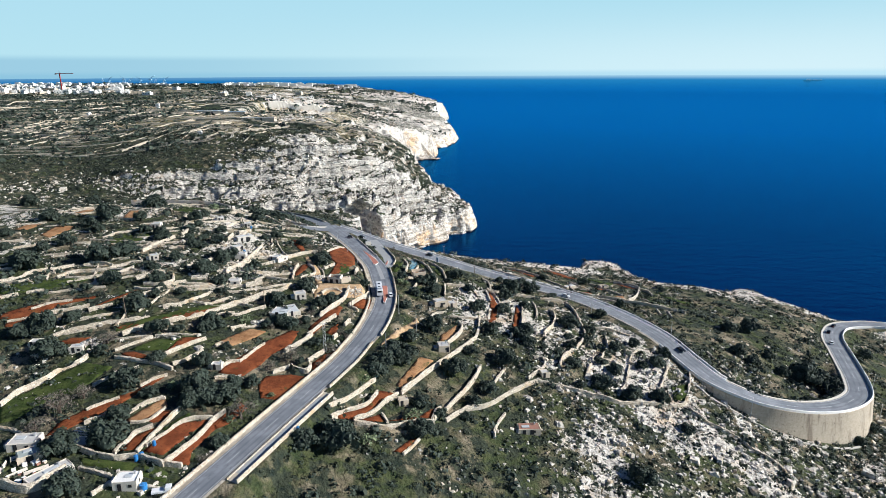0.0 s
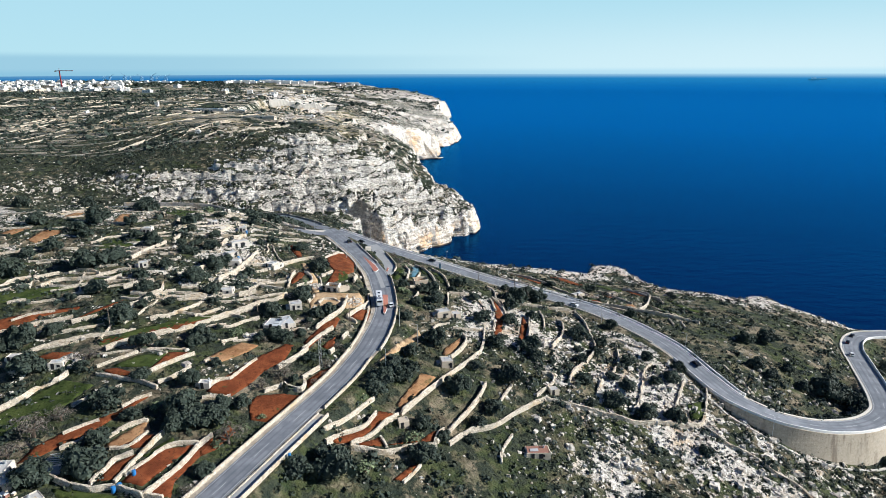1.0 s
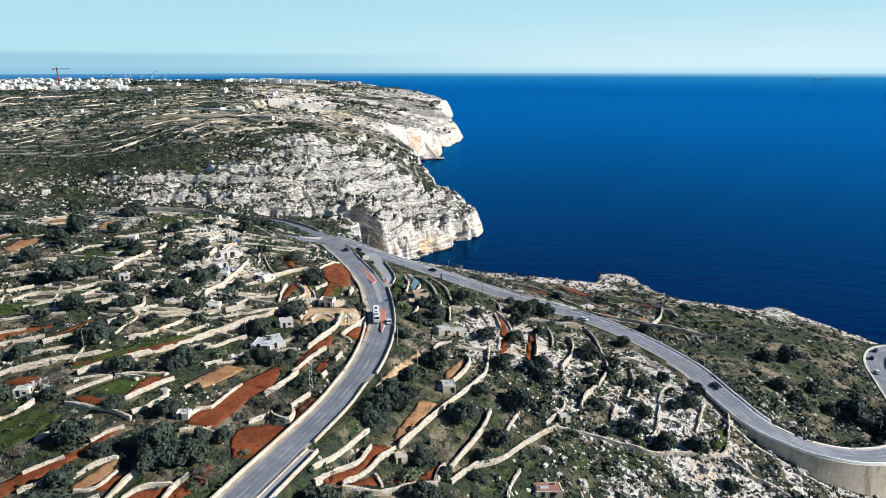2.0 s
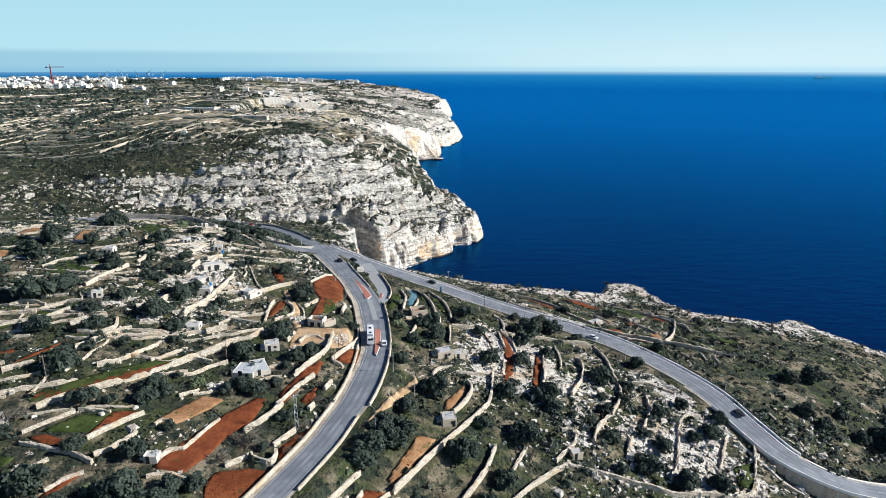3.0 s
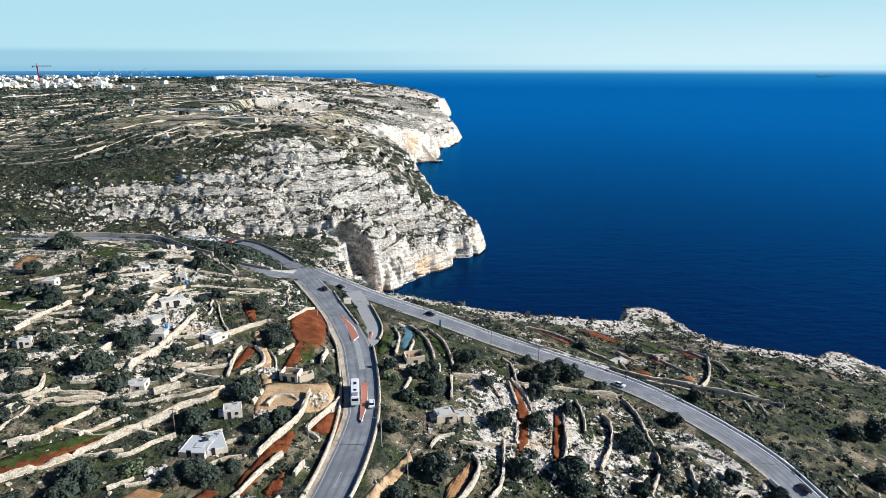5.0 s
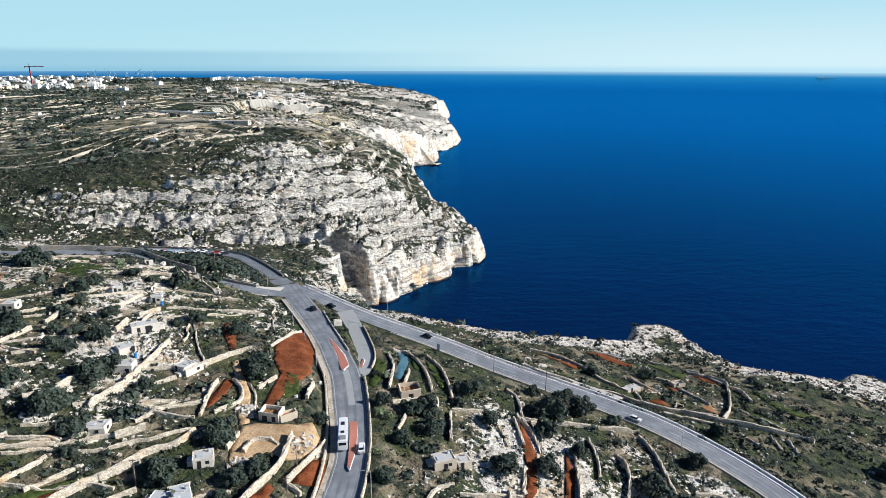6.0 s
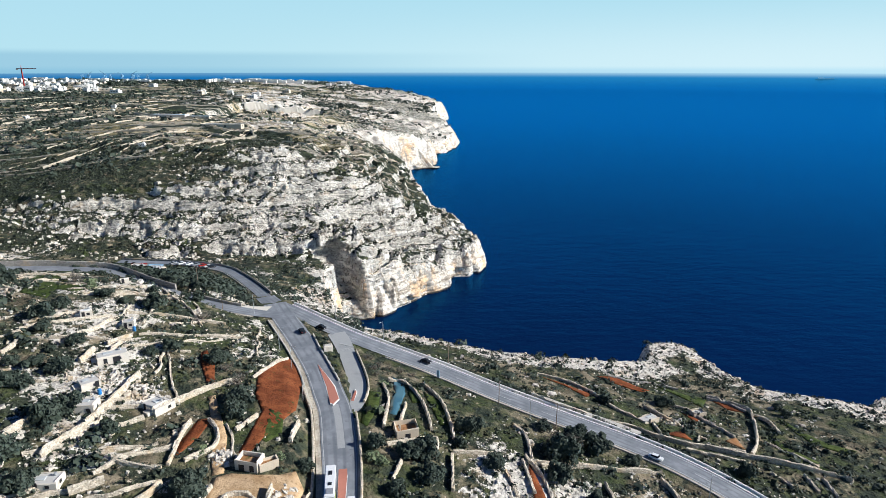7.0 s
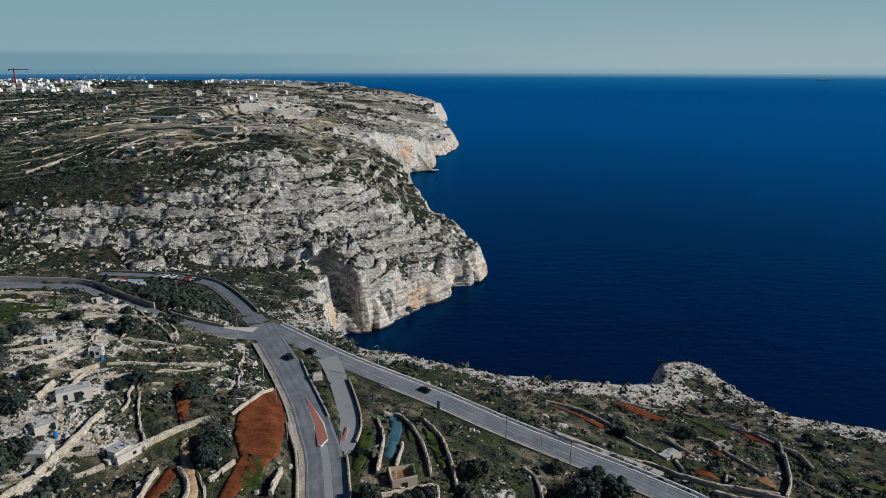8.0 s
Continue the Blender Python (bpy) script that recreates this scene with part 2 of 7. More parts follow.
COURSED = mat_coursed()
ROCK = mat_stone("broken_rock", (0.38, 0.34, 0.28), (0.66, 0.61, 0.53), 1.4)
SOILS = {
    "red": mat_soil("red_soil", (0.125, 0.036, 0.014), (0.22, 0.07, 0.026), 0, 0.3),
    "furrow": mat_soil("ploughed_red_soil", (0.135, 0.038, 0.015), (0.215, 0.066, 0.025), 0.45, 0.15),
    "tan": mat_soil("dry_tan_soil", (0.25, 0.125, 0.055), (0.38, 0.22, 0.11), 0.6, 0.5),
    "green": mat_soil("young_crop", (0.030, 0.048, 0.012), (0.075, 0.095, 0.026), 0, 0.6),
    "pond": mat_plain("shallow_water", (0.05, 0.12, 0.16), 0.12, 0, (0.6, 0.8, 0.8), 0.6, 3.0),
    "track": mat_soil("dusty_track", (0.38, 0.25, 0.13), (0.52, 0.37, 0.22), 0, 0.0)}
CAROB = mat_leaf("carob_leaves", (0.020, 0.031, 0.025), (0.066, 0.084, 0.058))
TWIGS = mat_leaf("bare_twigs", (0.075, 0.065, 0.052), (0.20, 0.175, 0.14), 0.9)
CACTUS = mat_leaf("cactus_pads", (0.075, 0.105, 0.05), (0.24, 0.28, 0.15), 0.6)
SCRUB = mat_leaf("garrigue_scrub", (0.018, 0.026, 0.018), (0.068, 0.078, 0.046))
BARK = mat_plain("bark", (0.10, 0.075, 0.055), 0.95)
WHITE_WALL = mat_plain("white_wash", (0.64, 0.58, 0.49), amount=0.7)
TOWN_WALL = mat_plain("bright_town_wall", (0.82, 0.80, 0.74), amount=0.2)
CREAM_WALL = mat_plain("cream_limestone", (0.58, 0.49, 0.37))
ROOF_GREY = mat_plain("roof_screed", (0.52, 0.50, 0.46))
ROOF_RED = mat_plain("rusty_roof", (0.33, 0.17, 0.12), 0.85, 0, (0.8, 0.7, 0.6), 0.6, 0.8)
ROOF_BLUE = mat_plain("pale_blue_sheet", (0.28, 0.45, 0.60), 0.5)
ROOF_PALE = mat_plain("patched_pale_roof", (0.50, 0.52, 0.52), 0.7, 0, (0.5, 0.5, 0.5), 0.7, 3.0)
ROOF_GREEN = mat_plain("grey_green_sheet", (0.36, 0.40, 0.37), 0.6)
# near-black colour standing in for the gloom inside doorways and windows
DARK = mat_plain("opening_shade", (0.022, 0.022, 0.025), 0.6)
CONCRETE = mat_plain("pale_concrete", (0.50, 0.47, 0.41), 0.9)
VERGE = mat_soil("dusty_verge", (0.36, 0.31, 0.24), (0.54, 0.49, 0.40), 0, 0.0)
WHITE_PAINT = mat_plain("white_road_paint", (0.48, 0.48, 0.47), 0.7)
WHITE_TOP = mat_plain("white_coping", (0.82, 0.80, 0.75), 0.8)
PALE_KERB = mat_plain("dusty_pale_kerb", (0.60, 0.56, 0.48), 0.9, 0, amount=0.5)
PALE_ASPHALT = mat_plain("dusty_asphalt", (0.34, 0.345, 0.34), 0.9, 0, (0.5, 0.5, 0.52), 0.6, 5.0)
RED_PAVING = mat_plain("red_paving", (0.42, 0.17, 0.12), 0.9)
STEEL = mat_plain("galvanised_steel", (0.55, 0.56, 0.56), 0.45, 0.6)
WOOD_POLE = mat_plain("weathered_pole", (0.22, 0.17, 0.13), 0.9)
BLUE = mat_plain("blue_plastic", (0.04, 0.20, 0.48), 0.4)
CAR_WHITE = mat_plain("white_car_paint", (0.75, 0.75, 0.74), 0.25, 0, amount=0.1)
CAR_DARK = mat_plain("dark_car_paint", (0.025, 0.028, 0.035), 0.25, 0, amount=0.1)
CAR_GREY = mat_plain("silver_car_paint", (0.35, 0.36, 0.38), 0.25, 0.3, amount=0.1)
CAR_RED = mat_plain("red_car_paint", (0.35, 0.03, 0.02), 0.25, 0, amount=0.1)
GLASS = mat_plain("tinted_glass", (0.015, 0.018, 0.022), 0.08)
TYRE = mat_plain("rubber", (0.02, 0.02, 0.02), 0.9)
LIME = mat_plain("lime_green_paint", (0.40, 0.55, 0.06), 0.35)
QUARRY = mat_plain("cut_limestone", (0.84, 0.77, 0.65), 0.9, 0, amount=0.3, size=6)


# ---------------------------------------------------------------- lie of the land
# Spot heights (x, y, z): near slope, coast and headland, far plateau.
SPOTS_NEAR = [
    (-124, 169, 59), (-84, 151, 58), (-108, 188, 64), (-71, 193, 61), (-48, 179, 57), (-13, 164, 47), (19, 189, 43),
    (44, 221, 44), (96, 189, 26), (-125, 215, 67), (-155, 276, 75), (-117, 246, 72), (-86, 231, 64), (-76, 270, 67),
    (10, 281, 54), (32, 274, 49), (52, 262, 45), (138, 284, 31), (-140, 311, 79), (-112, 348, 73), (-141, 377, 71),
    (14, 320, 49), (38, 305, 46), (-3, 253, 56), (-1, 211, 53), (-48, 262, 64), (-60, 100, 50), (60, 110, 22),
    (150, 150, 6), (-200, 220, 72), (-220, 330, 80)]
SPOTS_COAST = [
    (107, 326, 33), (62, 345, 36), (89, 375, 30), (60, 368, 37), (14, 368, 41), (-40, 376, 46), (112, 393, 25), (104, 403, 28), (94, 395, 27),
    (125, 342, 30), (167, 352, 24), (177, 364, 22), (193, 356, 19), (200, 340, 18), (150, 256, 25), (128, 248, 31), (118, 206, 24), (102, 211, 31), (140, 204, 14), (156, 211, 11), (85, 205, 33),
    (172, 287, 27), (72, 227, 39), (225, 290, 8), (172, 222, 9), (205, 250, 8), (160, 180, 8), (-68, 457, 42), (-90, 470, 44),
    (-62, 420, 44), (-130, 470, 44), (-205, 470, 46), (-261, 499, 50), (-232, 485, 49), (300, 300, 10), (400, 200, 8), (60, -100, 30)]
SPOTS_HEAD = [
    (-51, 565, 26), (-53, 585, 41), (-54, 605, 57), (-78, 625, 72), (-100, 625, 78), (-95, 585, 60), (-120, 550, 51),
    (-127, 590, 72), (-144, 525, 50), (-167, 575, 69), (-192, 610, 79), (-145, 680, 87), (-102, 720, 80), (-74, 760, 68),
    (18, 608, 19), (6, 622, 26), (-7, 634, 32), (-20, 650, 37), (-31, 680, 38), (-41, 760, 40), (-20, 560, 20), (-46, 508, 30), (-60, 538, 47), (-84, 536, 51),
    (-96, 505, 44), (-80, 472, 40), (-345, 560, 57), (-330, 615, 71), (-283, 570, 70), (-240, 660, 92), (-215, 540, 58)]
SPOTS_FAR = [
    (-52, 1000, 52), (-33, 1300, 22), (2, 1480, 24), (-79, 1500, 44), (-114, 1300, 58), (-126, 950, 74), (-177, 1000, 88),
    (-232, 1050, 94), (-247, 1120, 103), (-295, 950, 99), (-356, 800, 99), (-421, 720, 86), (-475, 680, 79), (-621, 900, 96),
    (-587, 1100, 103), (-932, 1500, 107), (-970, 2200, 109), (-606, 2300, 110), (-308, 2200, 100), (-146, 2100, 84),
    (-53, 2080, 61), (-26, 2100, 30), (-2500, 1200, 110), (-3500, 0, 110), (-1200, -800, 90), (900, -900, 20), (-700, 400, 80)]
SPOTS = np.array(SPOTS_NEAR + SPOTS_COAST + SPOTS_HEAD + SPOTS_FAR, float)

# The shoreline, going round the land.
SHORE_NEAR = [
    (-61, 490), (-66, 474), (-58, 436), (-47, 400), (-37, 388), (-20, 385), (0, 381), (18, 374), (38, 373), (60, 376),
    (76, 382), (84, 406), (104, 416), (119, 405), (124, 383), (130, 368), (150, 362), (165, 361), (176, 374), (190, 371), (204, 356),
    (222, 341), (245, 338), (300, 330), (420, 300), (700, 200), (1500, -400), (1500, -1600)]
SHORE_FAR = [
    (-4600, -1600), (-4600, 900), (-2600, 2300), (-1600, 2560), (-900, 2600), (-400, 2550), (-150, 2400), (-20, 2150), (-5, 2080),
    (-25, 1990), (-40, 1800), (8, 1560), (17, 1444), (-3, 1300), (-33, 1270), (-22, 1151), (-65, 1082), (-92, 1032), (-80, 930),
    (-48, 850), (-34, 790), (-14, 715), (12, 655), (28, 620), (27, 604), (17, 576), (4, 575), (2, 557), (-10, 545), (-26, 520), (-50, 494)]
SHORE = np.array(SHORE_NEAR + SHORE_FAR, float)

# Centre lines of the roads (x, y, z).
ROAD_MAIN = [(-63.3, 118.1, 53.0), (-55.9, 134.5, 54.5), (-47.0, 155.8, 56.0), (-34.9, 185.6, 57.5), (-31.0, 199.0, 58.0),
             (-27.2, 217.3, 59.0), (-26.3, 238.6, 59.5), (-28.5, 257.4, 60.0), (-34.0, 282.4, 60.5), (-38.7, 294.9, 61.0),
             (-44.9, 310.5, 61.0), (-53.9, 328.1, 61.5), (-65.7, 349.4, 62.0), (-73.3, 364.1, 62.0)]
ROAD_COAST = [(-80.0, 373.5, 61.2), (-75.0, 366.5, 61.5), (-61.5, 355.9, 60.5), (-43.4, 344.8, 57.5), (-31.1, 338.4, 55.5), (-11.9, 329.5, 52.5), (-2.2, 324.4, 51.0),
              (13.4, 314.9, 49.0), (33.5, 303.0, 47.0), (49.5, 293.5, 45.5), (64.2, 282.0, 44.5), (79.0, 266.7, 42.5),
              (91.0, 249.9, 40.0), (97.7, 234.0, 37.0), (104.0, 220.8, 34.5), (115.1, 213.4, 31.5), (126.0, 211.9, 29.0),
              (138.9, 213.8, 26.5), (154.0, 219.4, 24.5), (167.3, 229.7, 23.0), (175.1, 243.2, 22.0), (185.0, 266.8, 20.0),
              (189.6, 278.1, 19.0), (200.5, 303.1, 16.5), (214.4, 320.6, 14.5), (228.7, 326.0, 13.5), (244.3, 325.7, 13.0), (300, 312, 12)]
ROAD_SLIP = [(-33.3, 283.9, 60.2), (-30.1, 291.5, 59.7), (-30.3, 302.8, 59.0), (-34.9, 319.6, 58.0), (-40.0, 334.1, 57.5), (-45, 345, 57.8)]
ROAD_LANE = [(-66.0, 351.5, 62.0), (-74.4, 352.3, 62.3), (-82.8, 353.6, 63.0), (-93.8, 356.2, 64.0), (-105.8, 360.5, 65.0), (-116.4, 365.7, 66.0),
             (-127.2, 370.5, 67.0), (-137.0, 375.0, 68.5), (-146.7, 379.1, 70.0), (-155.8, 379.5, 71.0), (-166.3, 378.7, 71.5), (-179.0, 377.8, 72.0), (-215, 372, 73)]
ROAD_CARPARK = [(-77.1, 368.7, 61.5), (-86.0, 384.0, 60.0), (-95.2, 398.6, 58.5), (-106, 416.0, 56.0), (-118.4, 432.0, 54.0), (-137.6, 445.6, 52.0), (-157.9, 452.1, 51.0), (-185, 455, 51)]


def spline(points, step):
    """A smooth line (Catmull-Rom) through the points, resampled at even steps."""
    p = np.array(points, float)
    q = np.vstack([2 * p[0] - p[1], p, 2 * p[-1] - p[-2]])
    out = []
    for i in range(1, len(q) - 2):
        n = max(2, int(np.linalg.norm((q[i + 1] - q[i])[:2]) / step))
        for k in range(n):
            s = k / n
            out.append(0.5 * (2 * q[i] + (q[i + 1] - q[i - 1]) * s + (2 * q[i - 1] - 5 * q[i] + 4 * q[i + 1] - q[i + 2]) * s * s
                              + (3 * q[i] - q[i - 1] - 3 * q[i + 1] + q[i + 2]) * s ** 3))
    out.append(p[-1])
    return np.array(out)


def hashed(ix, iy, seed):
    h = (ix.astype(np.int64) * 374761393 + iy.astype(np.int64) * 668265263 + seed * 974711) & 0x7FFFFFFF
    h = ((h ^ (h >> 13)) * 1274126177) & 0x7FFFFFFF
    return ((h ^ (h >> 16)) & 0xFFFF) / 65535.0


def vnoise(x, y, size, seed=0):
    """Smooth noise, 0 to 1, of that grain in metres."""
    x, y = np.asarray(x, float) / size, np.asarray(y, float) / size
    ix, iy = np.floor(x), np.floor(y)
    u, v = x - ix, y - iy
    u, v = u * u * (3 - 2 * u), v * v * (3 - 2 * v)
    a, b = hashed(ix, iy, seed), hashed(ix + 1, iy, seed)
    c, d = hashed(ix, iy + 1, seed), hashed(ix + 1, iy + 1, seed)
    return (a * (1 - u) + b * u) * (1 - v) + (c * (1 - u) + d * u) * v


def fbm(x, y, size, seed=0, octaves=4):
    total, amp, norm = 0, 1.0, 0.0
    for k in range(octaves):
        total = total + amp * vnoise(x, y, size / 2 ** k, seed + 31 * k)
        norm += amp
        amp *= 0.5
    return total / norm


def smooth(a, b, v):
    t = np.clip((v - a) / (b - a), 0, 1)
    return t * t * (3 - 2 * t)


def spot_weights():
    p = SPOTS[:, :2] / 100
    n = len(p)
    k = np.sqrt(((p[:, None] - p[None]) ** 2).sum(2) + 0.04) + np.eye(n) * -0.02
    m = np.zeros((n + 3, n + 3))
    m[:n, :n], m[:n, n], m[:n, n + 1:], m[n, :n], m[n + 1:, :n] = k, 1, p, 1, p.T
    return np.linalg.solve(m, np.append(SPOTS[:, 2], [0, 0, 0]))


WEIGHTS = spot_weights()


def lie(x, y):
    """The broad height of the land, with no cliffs or roads."""
    x, y = np.asarray(x, float) / 100, np.asarray(y, float) / 100
    h = WEIGHTS[-3] + WEIGHTS[-2] * x + WEIGHTS[-1] * y
    for (px, py, _), w in zip(SPOTS / 100, WEIGHTS):
        h = h + w * np.sqrt((x - px) ** 2 + (y - py) ** 2 + 0.04)
    return np.clip(h, 4, 125)


def inland(x, y):
    """Metres from the shoreline, positive on land."""
    x, y = np.asarray(x, float), np.asarray(y, float)
    best, inside = np.full(x.shape, 1e18), np.zeros(x.shape, bool)
    for (ax, ay), (bx, by) in zip(SHORE, np.roll(SHORE, -1, 0)):
        dx, dy = bx - ax, by - ay
        s = np.clip(((x - ax) * dx + (y - ay) * dy) / (dx * dx + dy * dy), 0, 1)
        best = np.minimum(best, (x - ax - s * dx) ** 2 + (y - ay - s * dy) ** 2)
        cross = (ay > y) != (by > y)
        inside ^= cross & (x < (bx - ax) * (y - ay) / (by - ay + 1e-12) + ax)
    return np.sqrt(best) * np.where(inside, 1, -1)


ROADS = [(spline(ROAD_MAIN, 2.5), 6.4), (spline(ROAD_COAST, 2.5), 5.2), (spline(ROAD_SLIP, 2.0), 3.4),
         (spline(ROAD_LANE, 2.5), 3.6), (spline(ROAD_CARPARK, 2.5), 4.5)]


def near_road(x, y):
    """Metres beyond the road's shoulder, the road's height there, and the side (positive: right)."""
    gap, level, side = np.full(np.shape(x), 1e9), np.zeros(np.shape(x)), np.zeros(np.shape(x))
    box = (x > -260) & (x < 320) & (y > 90) & (y < 480)
    if not box.any():
        return gap, level, side
    bx, by = x[box], y[box]
    g, l, sd = gap[box], level[box], side[box]
    for line, half in ROADS:
        coarse = np.vstack([line[:-1:2], line[-1:]])
        for a, b in zip(coarse, coarse[1:]):
            dx, dy = b[0] - a[0], b[1] - a[1]
            w = np.flatnonzero((np.abs(bx - (a[0] + b[0]) / 2) < 18) & (np.abs(by - (a[1] + b[1]) / 2) < 18))
            if not len(w):
                continue
            ex, ey = bx[w] - a[0], by[w] - a[1]
            s = np.clip((ex * dx + ey * dy) / (dx * dx + dy * dy), 0, 1)
            d = np.hypot(ex - s * dx, ey - s * dy) - half
            w, s, d, ex, ey = [v[d < g[w]] for v in (w, s, d, ex, ey)]
            g[w], l[w], sd[w] = d, a[2] + s * (b[2] - a[2]), ex * dy - ey * dx
    gap[box], level[box], side[box] = g, l, sd
    return gap, level, side


def rock_share(x, y, d):
    """How bare the rock lies, 0 to 1."""
    head = smooth(470, 500, y + 0.12 * (x + 60)) * smooth(665, 600, y + 0.15 * (x + 60)) * smooth(-480, -330, x)
    cape = smooth(-330, -90, x + 0.05 * (y - 700)) * smooth(560, 640, y) * smooth(2600, 2200, y) * 0.58
    coast = np.where(y > 430, 1.2 * smooth(24, 6, d + 16 * (fbm(x, y, 22, 5, 3) - 0.5)), smooth(33, 8, d + 34 * (fbm(x, y, 24, 5, 4) - 0.5)))
    scree = smooth(20, 45, x + 25 * (fbm(x, y, 30, 6, 2) - 0.5)) * smooth(246, 225, y + 0.25 * x - 10) * (0.46 + 0.36 * smooth(0.40, 0.62, fbm(x + 0.4 * y, 0.6 * y, 15, 10, 4)))
    slope = (0.52 + 0.24 * smooth(0.4, 0.6, fbm(x, y, 20, 14, 3))) * (1 - 0.5 * smooth(270, 295, y + 0.2 * x)) * smooth(205, 225, y) * smooth(380, 360, y) * smooth(-22, 15, x) * smooth(120, 90, x)
    head = head * (0.35 + 0.65 * np.maximum(smooth(-300, -150, x + 90 * (fbm(x, y, 70, 8, 3) - 0.5) + 0.5 * (560 - y)), 0.9 * smooth(590, 565, y + 30 * (fbm(x, y, 40, 15, 3) - 0.5))))
    stony = smooth(-40, -75, x) * smooth(225, 260, y)
    left = (0.10 + 0.22 * stony + 0.34 * smooth(0.40, 0.66, fbm(0.7 * x + 0.25 * y, y - 0.4 * x, 20, 7, 4))) * smooth(480, 440, y) * (1 - 0.6 * smooth(0, 40, x) * smooth(290, 320, y + 0.3 * x)) * (1 - 0.7 * smooth(-40, -15, x) * smooth(215, 190, y))
    far = ((0.12 + 0.30 * smooth(-0.50, -0.25, x / np.maximum(y, 1)) + 0.38 * smooth(0.4, 0.7, fbm(x, 2.5 * y, 90, 9, 4))) * smooth(600, 650, y)
           + (0.40 + 0.5 * smooth(0.38, 0.62, fbm(x, y, 45, 12, 4))) * smooth(430, 470, y) * smooth(700, 600, y))
    maquis = smooth(-205, -270, x + 0.3 * (y - 600) + 50 * (fbm(x, y, 50, 16, 3) - 0.5)) * smooth(548, 585, y + 40 * (fbm(x, y, 35, 17, 3) - 0.5)) * smooth(810, 730, y)
    return np.clip(np.maximum.reduce([head, cape, coast, scree, slope, left, far]) * (1 - 0.9 * maquis), 0, 1)


def brink(y):
    """Metres over which the land falls away behind the face of a sea cliff."""
    return 4 + 6 * smooth(800, 1100, np.asarray(y, float))


def ground_height(x, y, fine=True):
    """The land's height with cliffs, ledges, roads and relief; the sea floor outside it. Also metres inland and bare rock."""
    x, y = np.asarray(x, float), np.asarray(y, float)
    d0 = inland(x, y)
    steep = smooth(395, 415, y)
    d = d0 + 7 * (fbm(x, y, 26, 11, 4) - 0.5) * smooth(300, 30, np.abs(d0)) * (1 - steep)
    rock = rock_share(x, y, d)
    h = lie(x, y)
    if fine:
        h = h + 4 * (fbm(x, y, 45, 3, 4) - 0.5) * np.maximum(rock * smooth(440, 480, y), 0.25 * rock) + 1.4 * (fbm(x, y, 18, 4, 4) - 0.5)
        # a deep gully runs up from the cove between the lit spur and the great buttress
        ragged = 5 * (fbm(x, y, 9, 27, 3) - 0.5)
        along, across = -0.684 * (x + 62) + 0.73 * (y - 484) + ragged, 0.73 * (x + 62) + 0.684 * (y - 484) + ragged
        gully = smooth(-8, -3.5, across) * smooth(17, 12.5, across) * smooth(46, 38, along) * smooth(-14, -4, along)
        h = h * (1 - gully) + np.minimum(h, 2 + 0.75 * np.maximum(along, 0)) * gully
        # a quarry cut into the plateau
        qx, qy = x + 250, y - 1078 - 0.22 * (x + 250)
        h = h - 12 * smooth(62, 52, np.abs(qx + 3)) * smooth(-230, -30, qy) * smooth(0.5, -2.5, qy)
        # ledges in the layered limestone, thick beds split into thinner ones
        high = smooth(470, 500, y)
        warp = h + 6 * fbm(x, y, 150, 21, 2) + 1.3 * fbm(x, y, 15, 22, 3)
        share = np.minimum(1, rock * 1.3) * high * (1 - gully)
        for pitch, start, end, depth in ((8.5, 0.56, 0.82, 0.40 + 0.60 * smooth(0.36, 0.58, fbm(0.5 * x, y, 24, 24, 3))), (3.1, 0.48, 0.80, 0.9 * smooth(0.32, 0.52, fbm(0.5 * x, y, 15, 28, 3)))):
            step = (warp + 1.5 * np.sin(0.37 * warp)) / pitch
            h = h + (np.floor(step) + smooth(start, end, step - np.floor(step)) - step) * pitch * depth * share
        crack = np.abs(fbm(x + 0.3 * h, y - 0.2 * h, 15, 25, 3) - 0.5)
        knob = 1 - np.abs(2 * fbm(0.7 * x, y + 0.3 * h, 9, 26, 4) - 1) * 2
        h = h + 3.4 * (fbm(1.5 * x, 0.55 * y, 10, 29, 3) - 0.5) * high * rock
        h = h + ((2.4 + 2.4 * high) * (fbm(0.8 * x, y, 5 + 1.5 * high, 23, 4) - 0.5) + (2.6 * (knob - 0.5) - 3.6 * smooth(0.045, 0.0, crack)) * high) * rock * (0.40 + 0.45 * smooth(5, 35, x) * smooth(300, 270, y) + 0.55 * high)
    rise = np.where(steep > 0.5, smooth(0, 1, (d - 5) / brink(y)), smooth(0, 1, d / 9.0)) ** 0.7
    h = np.where(d > 0, np.where(steep > 0.5, (h + 4) * rise - 4, h * rise), np.maximum(-6, d * 1.2))
    gap, level, side = near_road(x, y)
    walled = (x > 98) & (y < 300) & (side > 0)
    bank = 5.5
    blend = np.where(walled, smooth(0.6, -0.3, gap), smooth(bank, 0.2, gap))
    h = h * (1 - blend) + (level - 0.12) * blend
    return h, d, rock * smooth(0.2, 3, gap)


# ---------------------------------------------------------------- making meshes
def sideways(line):
    d = np.gradient(line[:, :2], axis=0)
    d /= np.maximum(np.linalg.norm(d, axis=1), 1e-6)[:, None]
    return np.column_stack([d[:, 1], -d[:, 0]])


def mesh_object(name, verts, faces, material, parent=None, flat=True):
    me = bpy.data.meshes.new(name)
    me.from_pydata([tuple(v) for v in verts], [], [tuple(f) for f in faces])
    me.update()
    if not flat:
        me.polygons.foreach_set("use_smooth", [True] * len(me.polygons))
    if material:
        me.materials.append(material)
    ob = new(name, me)
    if parent:
        ob.parent = parent
    return ob


